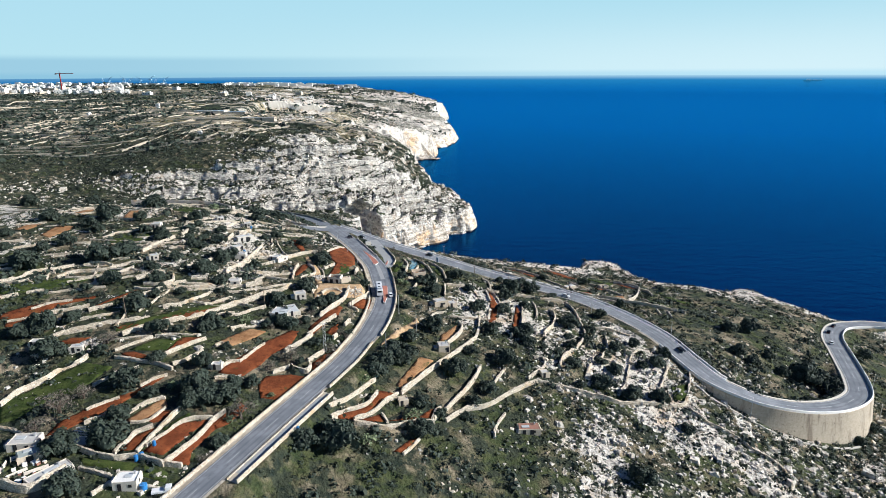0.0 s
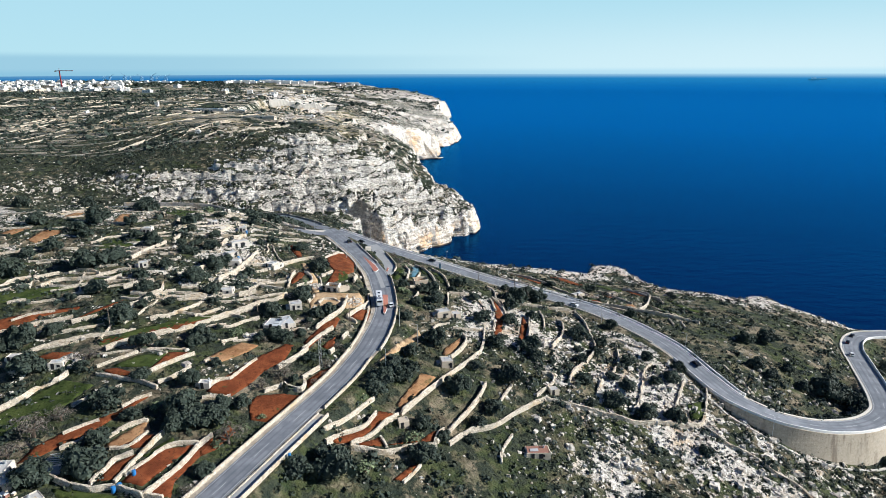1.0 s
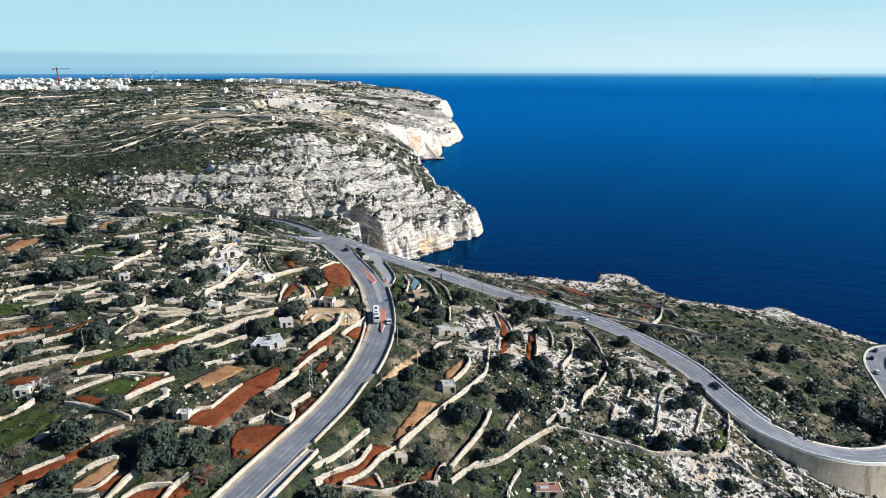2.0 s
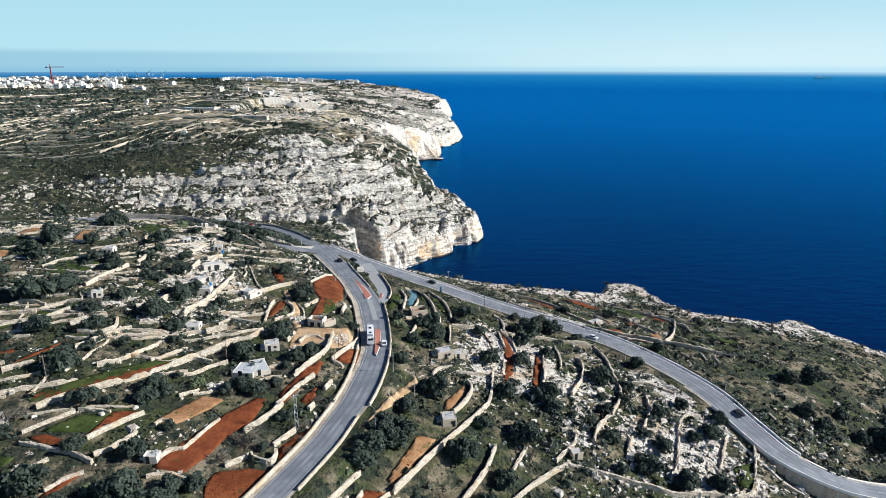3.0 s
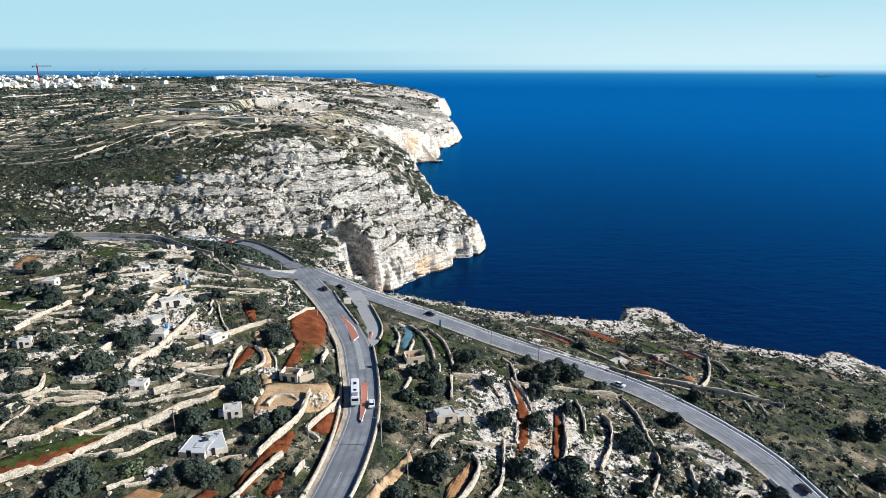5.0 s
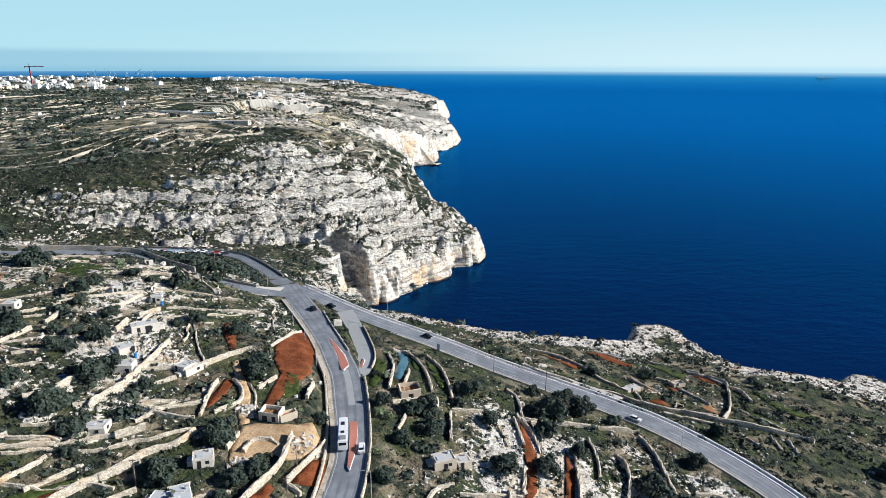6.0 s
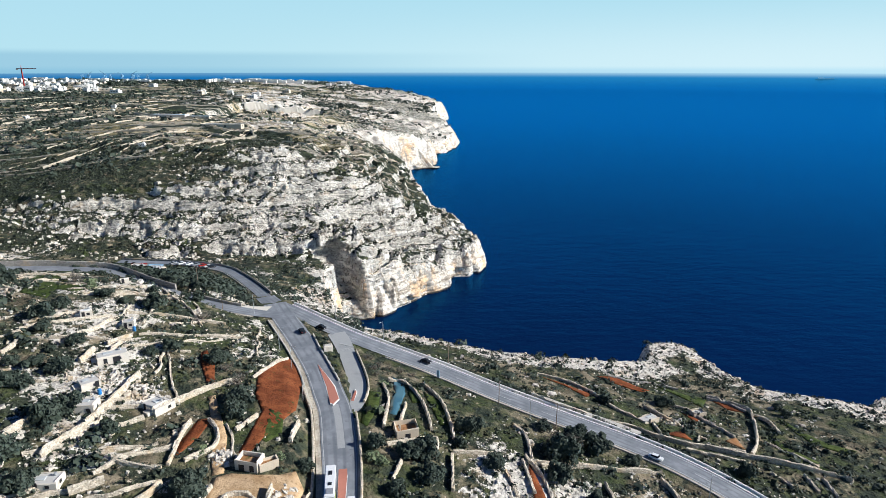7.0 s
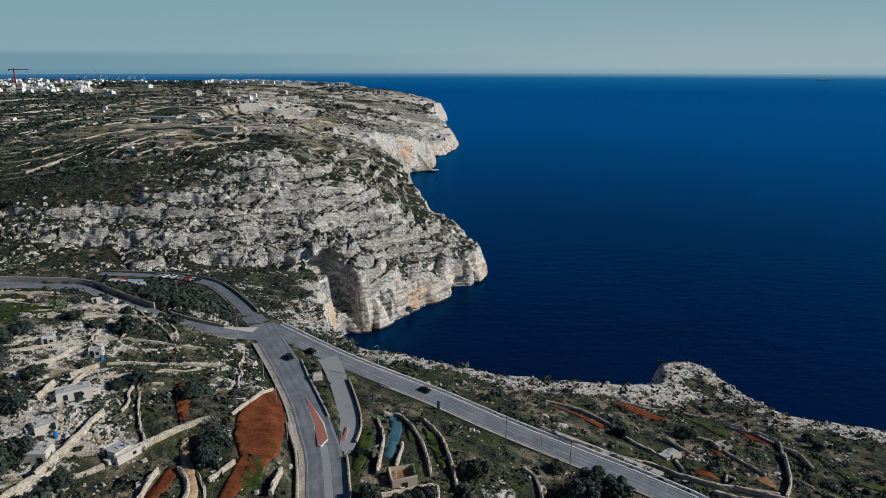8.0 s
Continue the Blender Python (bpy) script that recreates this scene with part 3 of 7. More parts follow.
def quads_object(name, verts, quads, material, smooth_faces=True):
    """A large mesh from numpy arrays of vertices and four-cornered faces."""
    me = bpy.data.meshes.new(name)
    me.vertices.add(len(verts))
    me.vertices.foreach_set("co", np.asarray(verts, np.float32).ravel())
    me.loops.add(quads.size)
    me.loops.foreach_set("vertex_index", quads.astype(np.int32).ravel())
    me.polygons.add(len(quads))
    me.polygons.foreach_set("loop_start", np.arange(0, quads.size, 4, dtype=np.int32))
    me.polygons.foreach_set("loop_total", np.full(len(quads), 4, np.int32))
    me.polygons.foreach_set("use_smooth", np.full(len(quads), smooth_faces))
    me.update(calc_edges=True)
    me.validate()
    me.materials.append(material)
    return new(name, me)


def height_at(x, y):
    h, _, _ = ground_height(np.atleast_1d(np.asarray(x, float)), np.atleast_1d(np.asarray(y, float)))
    return h


# ---------------------------------------------------------------- the ground, one sheet to the horizon
def build_ground():
    fine = np.concatenate([np.arange(-43, 5, 0.14), np.arange(5, 43.01, 0.21)])
    turn = np.radians(np.concatenate([np.linspace(-180, -43, 46)[:-1], fine, np.linspace(43, 180, 46)[1:]]))
    reach = [8.0, 30, 60, 85]
    while reach[-1] < 2700:
        r = reach[-1]
        reach.append(r * (1.0047 if r < 450 else 1.0024 if r < 690 else 1.005 if r < 1500 else 1.012))
    reach = np.array(reach + [3200.0, 4000.0, 4700.0])
    a, r = np.meshgrid(turn, reach)
    x, y = r * np.sin(a), r * np.cos(a)
    h, d, rock = ground_height(x.ravel(), y.ravel())
    verts = np.column_stack([x.ravel(), y.ravel(), h])
    # crags: push steep rock sideways
    n, k = x.shape
    i = np.arange((n - 1) * (k - 1))
    i = i // (k - 1) * k + i % (k - 1)
    quads = np.column_stack([i, i + 1, i + k + 1, i + k])
    crag = rock * smooth(0, 2, h)
    verts[:, 0] += crag * 2.2 * (fbm(x.ravel() + 3 * h, y.ravel() - 2 * h, 5, 41, 3) - 0.5)
    verts[:, 1] += crag * 2.2 * (fbm(x.ravel() - 2 * h, y.ravel() + 3 * h, 5, 43, 3) - 0.5)
    # the beds over the gully's head jut out above a hollow
    px, py = x.ravel(), y.ravel()
    hollow = smooth(-92, -86, px) * smooth(-60, -68, px) * smooth(512, 518, py) * smooth(548, 540, py)
    verts[:, 1] -= 8 * hollow * smooth(41, 44, h) * smooth(56, 50, h)
    ob = quads_object("ground", verts, quads, GROUND)
    attr = ob.data.attributes.new("rock", "FLOAT", "POINT")
    attr.data.foreach_set("value", rock.astype(np.float32))
    wild = smooth(430, 470, y.ravel())
    ob.data.attributes.new("wild", "FLOAT", "POINT").data.foreach_set("value", wild.astype(np.float32))
    plots = smooth(640, 720, y.ravel()) * smooth(0.0, 40, d) * smooth(-0.10, -0.18, x.ravel() / np.maximum(y.ravel(), 1))
    ob.data.attributes.new("plots", "FLOAT", "POINT").data.foreach_set("value", plots.astype(np.float32))
    layered = smooth(450, 480, y.ravel()) * smooth(0.2, 0.6, rock) * smooth(900, 720, y.ravel())
    ob.data.attributes.new("layered", "FLOAT", "POINT").data.foreach_set("value", layered.astype(np.float32))
    return tagged(ob, "pale limestone land with terraced fields, scrub and sea cliffs", "ground", kind="structure")


def build_cliffs():
    """The sea cliffs' faces: beds, joints, buttresses and caves worn in at the waterline."""
    path = [(-49, 405), (-58, 436), (-66, 474), (-61, 490)] + SHORE_FAR[:6:-1]
    line = spline(path, 0.9)
    keep = [0]
    for k in range(1, len(line)):
        pace = 0.9 if line[k, 1] < 760 else 2.0 if line[k, 1] < 1200 else 3.5
        if np.linalg.norm(line[k] - line[keep[-1]]) > pace:
            keep.append(k)
    line = line[keep]
    soft = np.array([line[max(0, k - w):k + w + 1].mean(0) for k, w in enumerate(np.where(line[:, 1] < 760, 5, 10))])
    side = -sideways(soft)                                     # towards the land
    probe = soft + side * 3
    side = side * np.where(inland(probe[:, 0], probe[:, 1]) > 0, 1, -1)[:, None]
    side = np.array([side[max(0, k - 8):k + 9].mean(0) for k in range(len(side))])
    side /= np.linalg.norm(side, axis=1)[:, None]
    s = np.concatenate([[0], np.cumsum(np.linalg.norm(np.diff(line, axis=0), axis=1))])
    back = 5.6 + brink(line[:, 1])
    lip = soft + side * back[:, None]
    top = np.maximum(ground_height(lip[:, 0], lip[:, 1])[0], 2.0)
    top = np.minimum(top, np.array([np.median(top[max(0, k - 5):k + 6]) for k in range(len(top))]) + 1.0)
    rows = []
    levels = np.linspace(0, 1, 46)
    for u in levels:
        z = -2.5 + (top + 2.5) * u
        bulge = 5.0 * (fbm(s, 0.5 * z, 30, 51, 3) - 0.5) + 1.7 * (fbm(s, z, 4.5, 52, 3) - 0.5)
        bed = (z + 3 * fbm(s, 0 * s, 60, 53, 2)) / 3.4
        bulge += 1.5 * (smooth(0.1, 0.5, bed - np.floor(bed)) - 0.5) * (0.4 + 0.6 * vnoise(s, 0.2 * z, 18, 54))
        bulge -= 3.2 * smooth(0.055, 0.0, np.abs(fbm(s, 0.22 * z, 13, 55, 3) - 0.5))
        cave = smooth(0.58, 0.68, vnoise(s, 0 * s, 17, 56)) * smooth(1.0, 0.55, z / (3 + 9 * vnoise(s, 0 * s, 11, 57)))
        bulge -= 4.2 * cave + 1.2 * smooth(2.5, 0.5, z)
        inset = 0.5 + (back - 0.5) * u ** 1.5 - bulge * smooth(1.0, 0.86, u)
        rows.append(np.column_stack([soft + side * inset[:, None], z + 0.25 * u]))
    rows.append(np.column_stack([soft + side * (back + 2.0)[:, None], top - 0.6]))
    n = len(line)
    i = np.arange(n - 1)
    quads = np.vstack([np.column_stack([r * n + i, r * n + i + 1, (r + 1) * n + i + 1, (r + 1) * n + i]) for r in range(len(rows) - 1)])
    ob = quads_object("sea_cliff", np.vstack(rows), quads, CLIFF)
    return tagged(ob, "pale cream limestone sea cliff, bedded and jointed, with caves at the waterline", "cliff", kind="structure")


def build_sea():
    """Water all round; the sheet lifts towards its rim, whose edge stands where the true horizon would."""
    turn = np.radians(np.linspace(-180, 180, 121))
    reach = np.concatenate([np.linspace(20, 1700, 30), np.linspace(1800, 4820, 60)])
    a, r = np.meshgrid(turn, reach)
    z = 118 * np.clip((r - 1800) / 3020, 0, 1) ** 2
    verts = np.column_stack([(r * np.sin(a)).ravel(), (r * np.cos(a)).ravel(), z.ravel()])
    n, k = a.shape
    i = np.arange((n - 1) * (k - 1))
    i = i // (k - 1) * k + i % (k - 1)
    ob = quads_object("sea", verts, np.column_stack([i, i + 1, i + k + 1, i + k]), SEA)
    return tagged(ob, "deep blue open sea, calm, reaching the horizon", "sea", kind="structure")


def build_horizon():
    """A glowing backdrop painted as the pale hazy sky low over the horizon, all round, far behind everything; it fades
    into the sky above.
    """
    m = bpy.data.materials.new("horizon_glow")
    m.use_nodes = True
    t = m.node_tree
    t.nodes.clear()
    spot = t.nodes.new("ShaderNodeSeparateXYZ")
    t.links.new(t.nodes.new("ShaderNodeNewGeometry").outputs["Position"], spot.inputs[0])

    def ramp(source, a, b):
        n = t.nodes.new("ShaderNodeMapRange")
        n.interpolation_type = "SMOOTHSTEP"
        n.inputs["From Min"].default_value, n.inputs["From Max"].default_value = a, b
        t.links.new(source, n.inputs["Value"])
        return n.outputs[0]

    def mix(f, a, b):
        n = t.nodes.new("ShaderNodeMix")
        n.data_type = "RGBA"
        t.links.new(f, n.inputs["Factor"])
        for slot, v in ((n.inputs["A"], a), (n.inputs["B"], b)):
            if isinstance(v, tuple):
                slot.default_value = (*v, 1)
            else:
                t.links.new(v, slot)
        return n.outputs["Result"]
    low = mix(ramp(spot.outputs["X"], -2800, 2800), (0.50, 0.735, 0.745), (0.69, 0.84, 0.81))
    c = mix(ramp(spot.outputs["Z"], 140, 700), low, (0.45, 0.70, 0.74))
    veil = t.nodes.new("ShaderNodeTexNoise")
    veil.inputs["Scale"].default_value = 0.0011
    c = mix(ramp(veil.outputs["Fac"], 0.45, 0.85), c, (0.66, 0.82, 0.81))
    # a bluer, dimmer bank of haze painted low on the left
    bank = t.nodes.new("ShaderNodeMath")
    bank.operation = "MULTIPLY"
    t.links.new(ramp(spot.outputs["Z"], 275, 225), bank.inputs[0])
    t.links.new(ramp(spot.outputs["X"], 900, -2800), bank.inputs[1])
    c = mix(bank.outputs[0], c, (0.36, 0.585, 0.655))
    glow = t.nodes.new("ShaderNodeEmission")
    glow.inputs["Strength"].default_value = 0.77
    t.links.new(c, glow.inputs["Color"])
    clear, join, out = t.nodes.new("ShaderNodeBsdfTransparent"), t.nodes.new("ShaderNodeMixShader"), t.nodes.new("ShaderNodeOutputMaterial")
    t.links.new(ramp(spot.outputs["Z"], 700, 2000), join.inputs[0])
    t.links.new(glow.outputs[0], join.inputs[1])
    t.links.new(clear.outputs[0], join.inputs[2])
    t.links.new(join.outputs[0], out.inputs[0])
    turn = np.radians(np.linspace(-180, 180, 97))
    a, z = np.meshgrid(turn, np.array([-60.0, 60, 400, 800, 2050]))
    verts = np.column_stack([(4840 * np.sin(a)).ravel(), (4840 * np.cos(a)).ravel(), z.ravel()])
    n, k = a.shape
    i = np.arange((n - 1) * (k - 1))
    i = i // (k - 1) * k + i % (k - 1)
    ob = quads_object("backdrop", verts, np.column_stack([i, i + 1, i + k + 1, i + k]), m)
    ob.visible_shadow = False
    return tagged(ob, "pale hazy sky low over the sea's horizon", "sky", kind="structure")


def build_haze_glow():
    """A glowing, partly clear ring far out that paints the pale haze in which the sea's rim fades into the sky."""
    m = bpy.data.materials.new("sea_haze_glow")
    m.use_nodes = True
    t = m.node_tree
    t.nodes.clear()
    spot = t.nodes.new("ShaderNodeSeparateXYZ")
    t.links.new(t.nodes.new("ShaderNodeNewGeometry").outputs["Position"], spot.inputs[0])

    def ramp(axis, a, b, low=0.0, high=1.0):
        n = t.nodes.new("ShaderNodeMapRange")
        n.interpolation_type = "SMOOTHSTEP"
        for name, v in (("From Min", a), ("From Max", b), ("To Min", low), ("To Max", high)):
            n.inputs[name].default_value = v
        t.links.new(spot.outputs[axis], n.inputs["Value"])
        return n.outputs[0]

    def times(a, b):
        n = t.nodes.new("ShaderNodeMath")
        n.operation = "MULTIPLY"
        t.links.new(a, n.inputs[0])
        t.links.new(b, n.inputs[1])
        return n.outputs[0]
    # haze painted as emission: thickest at the horizon, paler towards the right
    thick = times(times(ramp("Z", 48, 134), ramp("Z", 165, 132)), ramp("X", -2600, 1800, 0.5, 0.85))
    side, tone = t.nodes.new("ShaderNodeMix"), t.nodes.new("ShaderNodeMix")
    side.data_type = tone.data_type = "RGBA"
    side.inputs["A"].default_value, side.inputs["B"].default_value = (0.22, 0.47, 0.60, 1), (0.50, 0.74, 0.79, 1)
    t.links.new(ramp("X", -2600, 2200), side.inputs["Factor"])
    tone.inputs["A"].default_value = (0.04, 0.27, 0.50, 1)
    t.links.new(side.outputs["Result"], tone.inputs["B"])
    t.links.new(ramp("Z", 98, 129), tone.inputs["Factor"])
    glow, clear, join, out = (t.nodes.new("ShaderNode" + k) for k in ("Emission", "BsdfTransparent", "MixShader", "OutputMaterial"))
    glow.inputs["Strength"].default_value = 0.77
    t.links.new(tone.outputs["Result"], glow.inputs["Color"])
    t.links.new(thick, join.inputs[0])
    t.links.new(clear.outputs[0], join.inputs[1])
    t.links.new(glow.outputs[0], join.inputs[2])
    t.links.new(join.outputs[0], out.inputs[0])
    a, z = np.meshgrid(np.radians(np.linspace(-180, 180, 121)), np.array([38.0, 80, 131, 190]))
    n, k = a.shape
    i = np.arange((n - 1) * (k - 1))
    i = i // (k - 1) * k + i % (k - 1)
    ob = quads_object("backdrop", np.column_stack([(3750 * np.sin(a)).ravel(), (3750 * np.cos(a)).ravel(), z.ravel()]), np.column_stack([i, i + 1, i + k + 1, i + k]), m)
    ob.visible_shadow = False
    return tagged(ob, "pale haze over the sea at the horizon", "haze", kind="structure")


build_ground()
build_cliffs()
build_sea()
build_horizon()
build_haze_glow()


def ribbon(name, line, left, right, material, lift=0.0, top=None):
    """A band along a line (x, y, z), from left to right of it in metres."""
    d = np.gradient(line[:, :2], axis=0)
    d /= np.linalg.norm(d, axis=1)[:, None]
    side = np.column_stack([d[:, 1], -d[:, 0]])
    z = line[:, 2] + lift
    a = np.column_stack([line[:, :2] + side * np.reshape(left, (-1, 1)), z])
    b = np.column_stack([line[:, :2] + side * np.reshape(right, (-1, 1)), z])
    n = len(line)
    verts = np.vstack([a, b])
    i = np.arange(n - 1)
    ob = quads_object(name, verts, np.column_stack([i, i + n, i + n + 1, i + 1]), material)
    ob.data.attributes.new("across", "FLOAT", "POINT").data.foreach_set("value", np.repeat([-1.0, 1.0], n).astype(np.float32))
    return ob


# ---------------------------------------------------------------- helpers for things
def empty(name, x, y, z, turn=0.0, size=1.0):
    ob = new(name)
    ob.empty_display_size = 0.5
    ob.matrix_world = pose(x, y, z, 0, 0, turn) @ Matrix.Diagonal((size, size, size, 1))
    return ob


def part(name, bm, material, parent, label=""):
    """Links a bmesh as one mesh object under a thing or a part."""
    me = bpy.data.meshes.new(name)
    bm.to_mesh(me)
    bm.free()
    me.materials.append(material)
    ob = new(name, me)
    ob.parent = parent
    return tagged(ob, label)


def box(cx, cy, cz, sx, sy, sz, bevel=0.0, taper=1.0, bm=None):
    """A box round its centre, its top narrowed by taper; added to bm if one is given."""
    bm = bm or bmesh.new()
    made = bmesh.ops.create_cube(bm, size=1.0)["verts"]
    for v in made:
        k = taper if v.co.z > 0 else 1.0
        v.co = Vector((cx + v.co.x * sx * k, cy + v.co.y * sy * k, cz + v.co.z * sz))
    if bevel:
        edges = list({e for v in made for e in v.link_edges})
        bmesh.ops.bevel(bm, geom=edges, offset=bevel, segments=2, affect="EDGES")
    return bm


def rod(a, b, r0, r1, sides=6, bm=None):
    """A tapered rod from a to b."""
    bm = bm or bmesh.new()
    a, b = Vector(a), Vector(b)
    q = (b - a).to_track_quat("Z", "Y")
    rings = []
    for p, r in ((a, r0), (b, r1)):
        rings.append([bm.verts.new(p + q @ Vector((r * math.cos(2 * math.pi * k / sides), r * math.sin(2 * math.pi * k / sides), 0))) for k in range(sides)])
    for k in range(sides):
        bm.faces.new((rings[0][k], rings[0][(k + 1) % sides], rings[1][(k + 1) % sides], rings[1][k]))
    bm.faces.new(rings[1])
    bm.faces.new(rings[0][::-1])
    return bm


def resample(points, step, curved=False):
    if curved and len(points) > 2:
        return spline(points, step)
    out = []
    p = np.array(points, float)
    for a, b in zip(p, p[1:]):
        n = max(1, int(round(np.linalg.norm(b - a) / step)))
        out += [a + (b - a) * k / n for k in range(n)]
    return np.array(out + [p[-1]])


def wall_mesh(name, line, base, height, thick, material, rough=0.12, sink=0.8):
    """A wall along a line with an uneven crest and bulging faces, standing on base."""
    n = len(line)
    side = sideways(line)
    rng = np.random.RandomState(int(abs(line[0, 0] * 37 + line[0, 1] * 91)) % 100000)
    rows = []
    for off, up, wob in ((-0.62, 0.0, 0.3), (-0.56, 0.5, 1.0), (-0.46, 0.96, 1.0), (0.0, 1.04, 0.8), (0.46, 0.96, 1.0), (0.56, 0.5, 1.0), (0.62, 0.0, 0.3)):
        z = base + height * up + rng.uniform(-rough, rough, n) * (1.2 if up > 0.9 else 0.2)
        if up == 0:
            z = base - sink
        xy = line[:, :2] + side * (off * thick + rng.uniform(-rough, rough, n) * 0.6 * wob)[:, None]
        rows.append(np.column_stack([xy, z]))
    verts = np.vstack(rows)
    k = len(rows)
    quads = []
    for r in range(k - 1):
        i = np.arange(n - 1)
        quads.append(np.column_stack([r * n + i, r * n + i + 1, (r + 1) * n + i + 1, (r + 1) * n + i]))
    quads = np.vstack(quads)
    ob = quads_object(name, verts, quads, material, False)
    bm = bmesh.new()
    bm.from_mesh(ob.data)
    bm.verts.ensure_lookup_table()
    for e in (0, n - 1):
        ring = [bm.verts[r * n + e] for r in range(k)]
        try:
            bm.faces.new(ring if e else ring[::-1])
        except ValueError:
            pass
    bm.to_mesh(ob.data)
    bm.free()
    return ob


def dry_wall(points, height, material=None, thick=0.72):
    line = resample(points, 1.1, True)
    base = height_at(line[:, 0], line[:, 1])
    crest = height * (0.92 + 0.35 * (fbm(line[:, 0], line[:, 1], 7, 61, 3) - 0.5) * 2)
    # tumbled gaps
    crest = crest * np.where(vnoise(line[:, 0], line[:, 1], 5, 71) > 0.86, 0.45, 1.0)
    # walls not taken as sunlit get the stone with shade in its colour
    sunlit = line[:, 1].mean() < 338 or line[:, 0].mean() < 40
    ob = wall_mesh("dry_stone_wall", line, base, crest, thick, material or (DRY_STONE if sunlit else GREY_STONE), 0.14)
    return tagged(ob, "dry-stone field wall of rough pale limestone, partly tumbled" if sunlit else "dry-stone terrace wall of weathered grey limestone",
                  "wall", "field walls")


PLOTS = []
FIELD_WORDS = {"red": ("bare field of red soil between stone walls", "field"),
               "furrow": ("ploughed field of red soil with straight furrows", "field"),
               "tan": ("dry tan plot with stubble and stones", "field"),
               "green": ("terrace field green with young growth", "field"),
               "pond": ("shallow blue-grey water standing on a terrace", "pond"),
               "track": ("dusty pale earth track", "track")}


def field(kind, corners):
    """A plot laid over the ground inside the corners, its furrows along its longest side."""
    if kind != "green":
        PLOTS.append(corners)
    p = [Vector(c) for c in resample(list(corners) + [corners[0]], 2.0)[:-1]]
    n = len(p)
    c = sum(p, Vector((0, 0))) / n
    ring = np.array([tuple(v) for v in p])
    lo, hi = ring.min(0), ring.max(0)
    inner = [Vector((x, y)) for x in np.arange(lo[0], hi[0], 1.6) for y in np.arange(lo[1], hi[1], 1.6)]
    verts, _, faces, *_ = delaunay_2d_cdt(p + inner, [(k, (k + 1) % n) for k in range(n)], [], 0, 0.01)
    pts = np.array([tuple(v) for v in verts])

    def inside(x, y):
        hit = False
        for a, b in zip(ring, np.roll(ring, -1, 0)):
            if (a[1] > y) != (b[1] > y) and x < (b[0] - a[0]) * (y - a[1]) / (b[1] - a[1]) + a[0]:
                hit = not hit
        return hit
    keep = [f for f in faces if inside(*pts[list(f)].mean(0))]
    if not keep:
        return None
    long = max(zip(corners, corners[1:]), key=lambda ab: math.dist(*ab))
    turn = math.atan2(long[1][1] - long[0][1], long[1][0] - long[0][0])
    # level out over a few metres so that the plot lies a little proud of the ground
    n_pts = len(pts)
    ring_x = np.concatenate([pts[:, 0] + dx for dx in (0, 0.7, -0.7, 0, 0)])
    ring_y = np.concatenate([pts[:, 1] + dy for dy in (0, 0, 0, 0.7, -0.7)])
    z = height_at(ring_x, ring_y).reshape(5, n_pts).max(0) + 0.10
    zc = float(z.mean())
    co, si = math.cos(-turn), math.sin(-turn)
    local = [((x - c.x) * co - (y - c.y) * si, (x - c.x) * si + (y - c.y) * co, h - zc) for (x, y), h in zip(pts, z)]
    used = sorted({i for f in keep for i in f})
    back = {i: k for k, i in enumerate(used)}
    name = kind if kind in ("track", "pond") else "field"
    ob = mesh_object(name, [local[i] for i in used], [tuple(back[i] for i in f) for f in keep], SOILS[kind], flat=False)
    bm = bmesh.new()
    bm.from_mesh(ob.data)
    edge = [e for e in bm.edges if e.is_boundary]
    low = bmesh.ops.extrude_edge_only(bm, edges=edge)["geom"]
    for v in low:
        if isinstance(v, bmesh.types.BMVert):
            v.co.z -= 0.7
    bmesh.ops.recalc_face_normals(bm, faces=bm.faces)
    bm.to_mesh(ob.data)
    bm.free()
    ob.matrix_world = pose(c.x, c.y, zc, 0, 0, math.degrees(turn))
    words, cat = FIELD_WORDS[kind]
    return tagged(ob, words, cat, "fields" if cat == "field" else "", "structure" if kind == "track" else "")


def rock_stuff(name, x, y, h, size, material, words, rng):
    """Many broken rocks as one mesh: each a skewed block."""
    n = len(x)
    cube = np.array([(-1, -1, -1), (1, -1, -1), (1, 1, -1), (-1, 1, -1), (-0.7, -0.7, 1), (0.7, -0.7, 1), (0.7, 0.7, 1), (-0.7, 0.7, 1)], float)
    v = cube[None] + rng.uniform(-0.35, 0.35, (n, 8, 3))
    v *= rng.uniform(0.5, 1.2, (n, 1, 3))
    v[..., 2] *= 0.7
    a = rng.uniform(0, 2 * np.pi, n)[:, None]
    vx, vy = v[..., 0] * np.cos(a) - v[..., 1] * np.sin(a), v[..., 0] * np.sin(a) + v[..., 1] * np.cos(a)
    v = np.stack([vx, vy, v[..., 2]], 2) * np.reshape(size, (n, 1, 1)) + np.column_stack([x, y, h]).reshape(n, 1, 3)
    f = np.array([(0, 3, 2, 1), (4, 5, 6, 7), (0, 1, 5, 4), (1, 2, 6, 5), (2, 3, 7, 6), (3, 0, 4, 7)])
    quads = (np.arange(n)[:, None, None] * 8 + f[None]).reshape(-1, 4)
    ob = quads_object(name, v.reshape(-1, 3), quads, material, False)
    return tagged(ob, words, "rocks", kind="stuff")


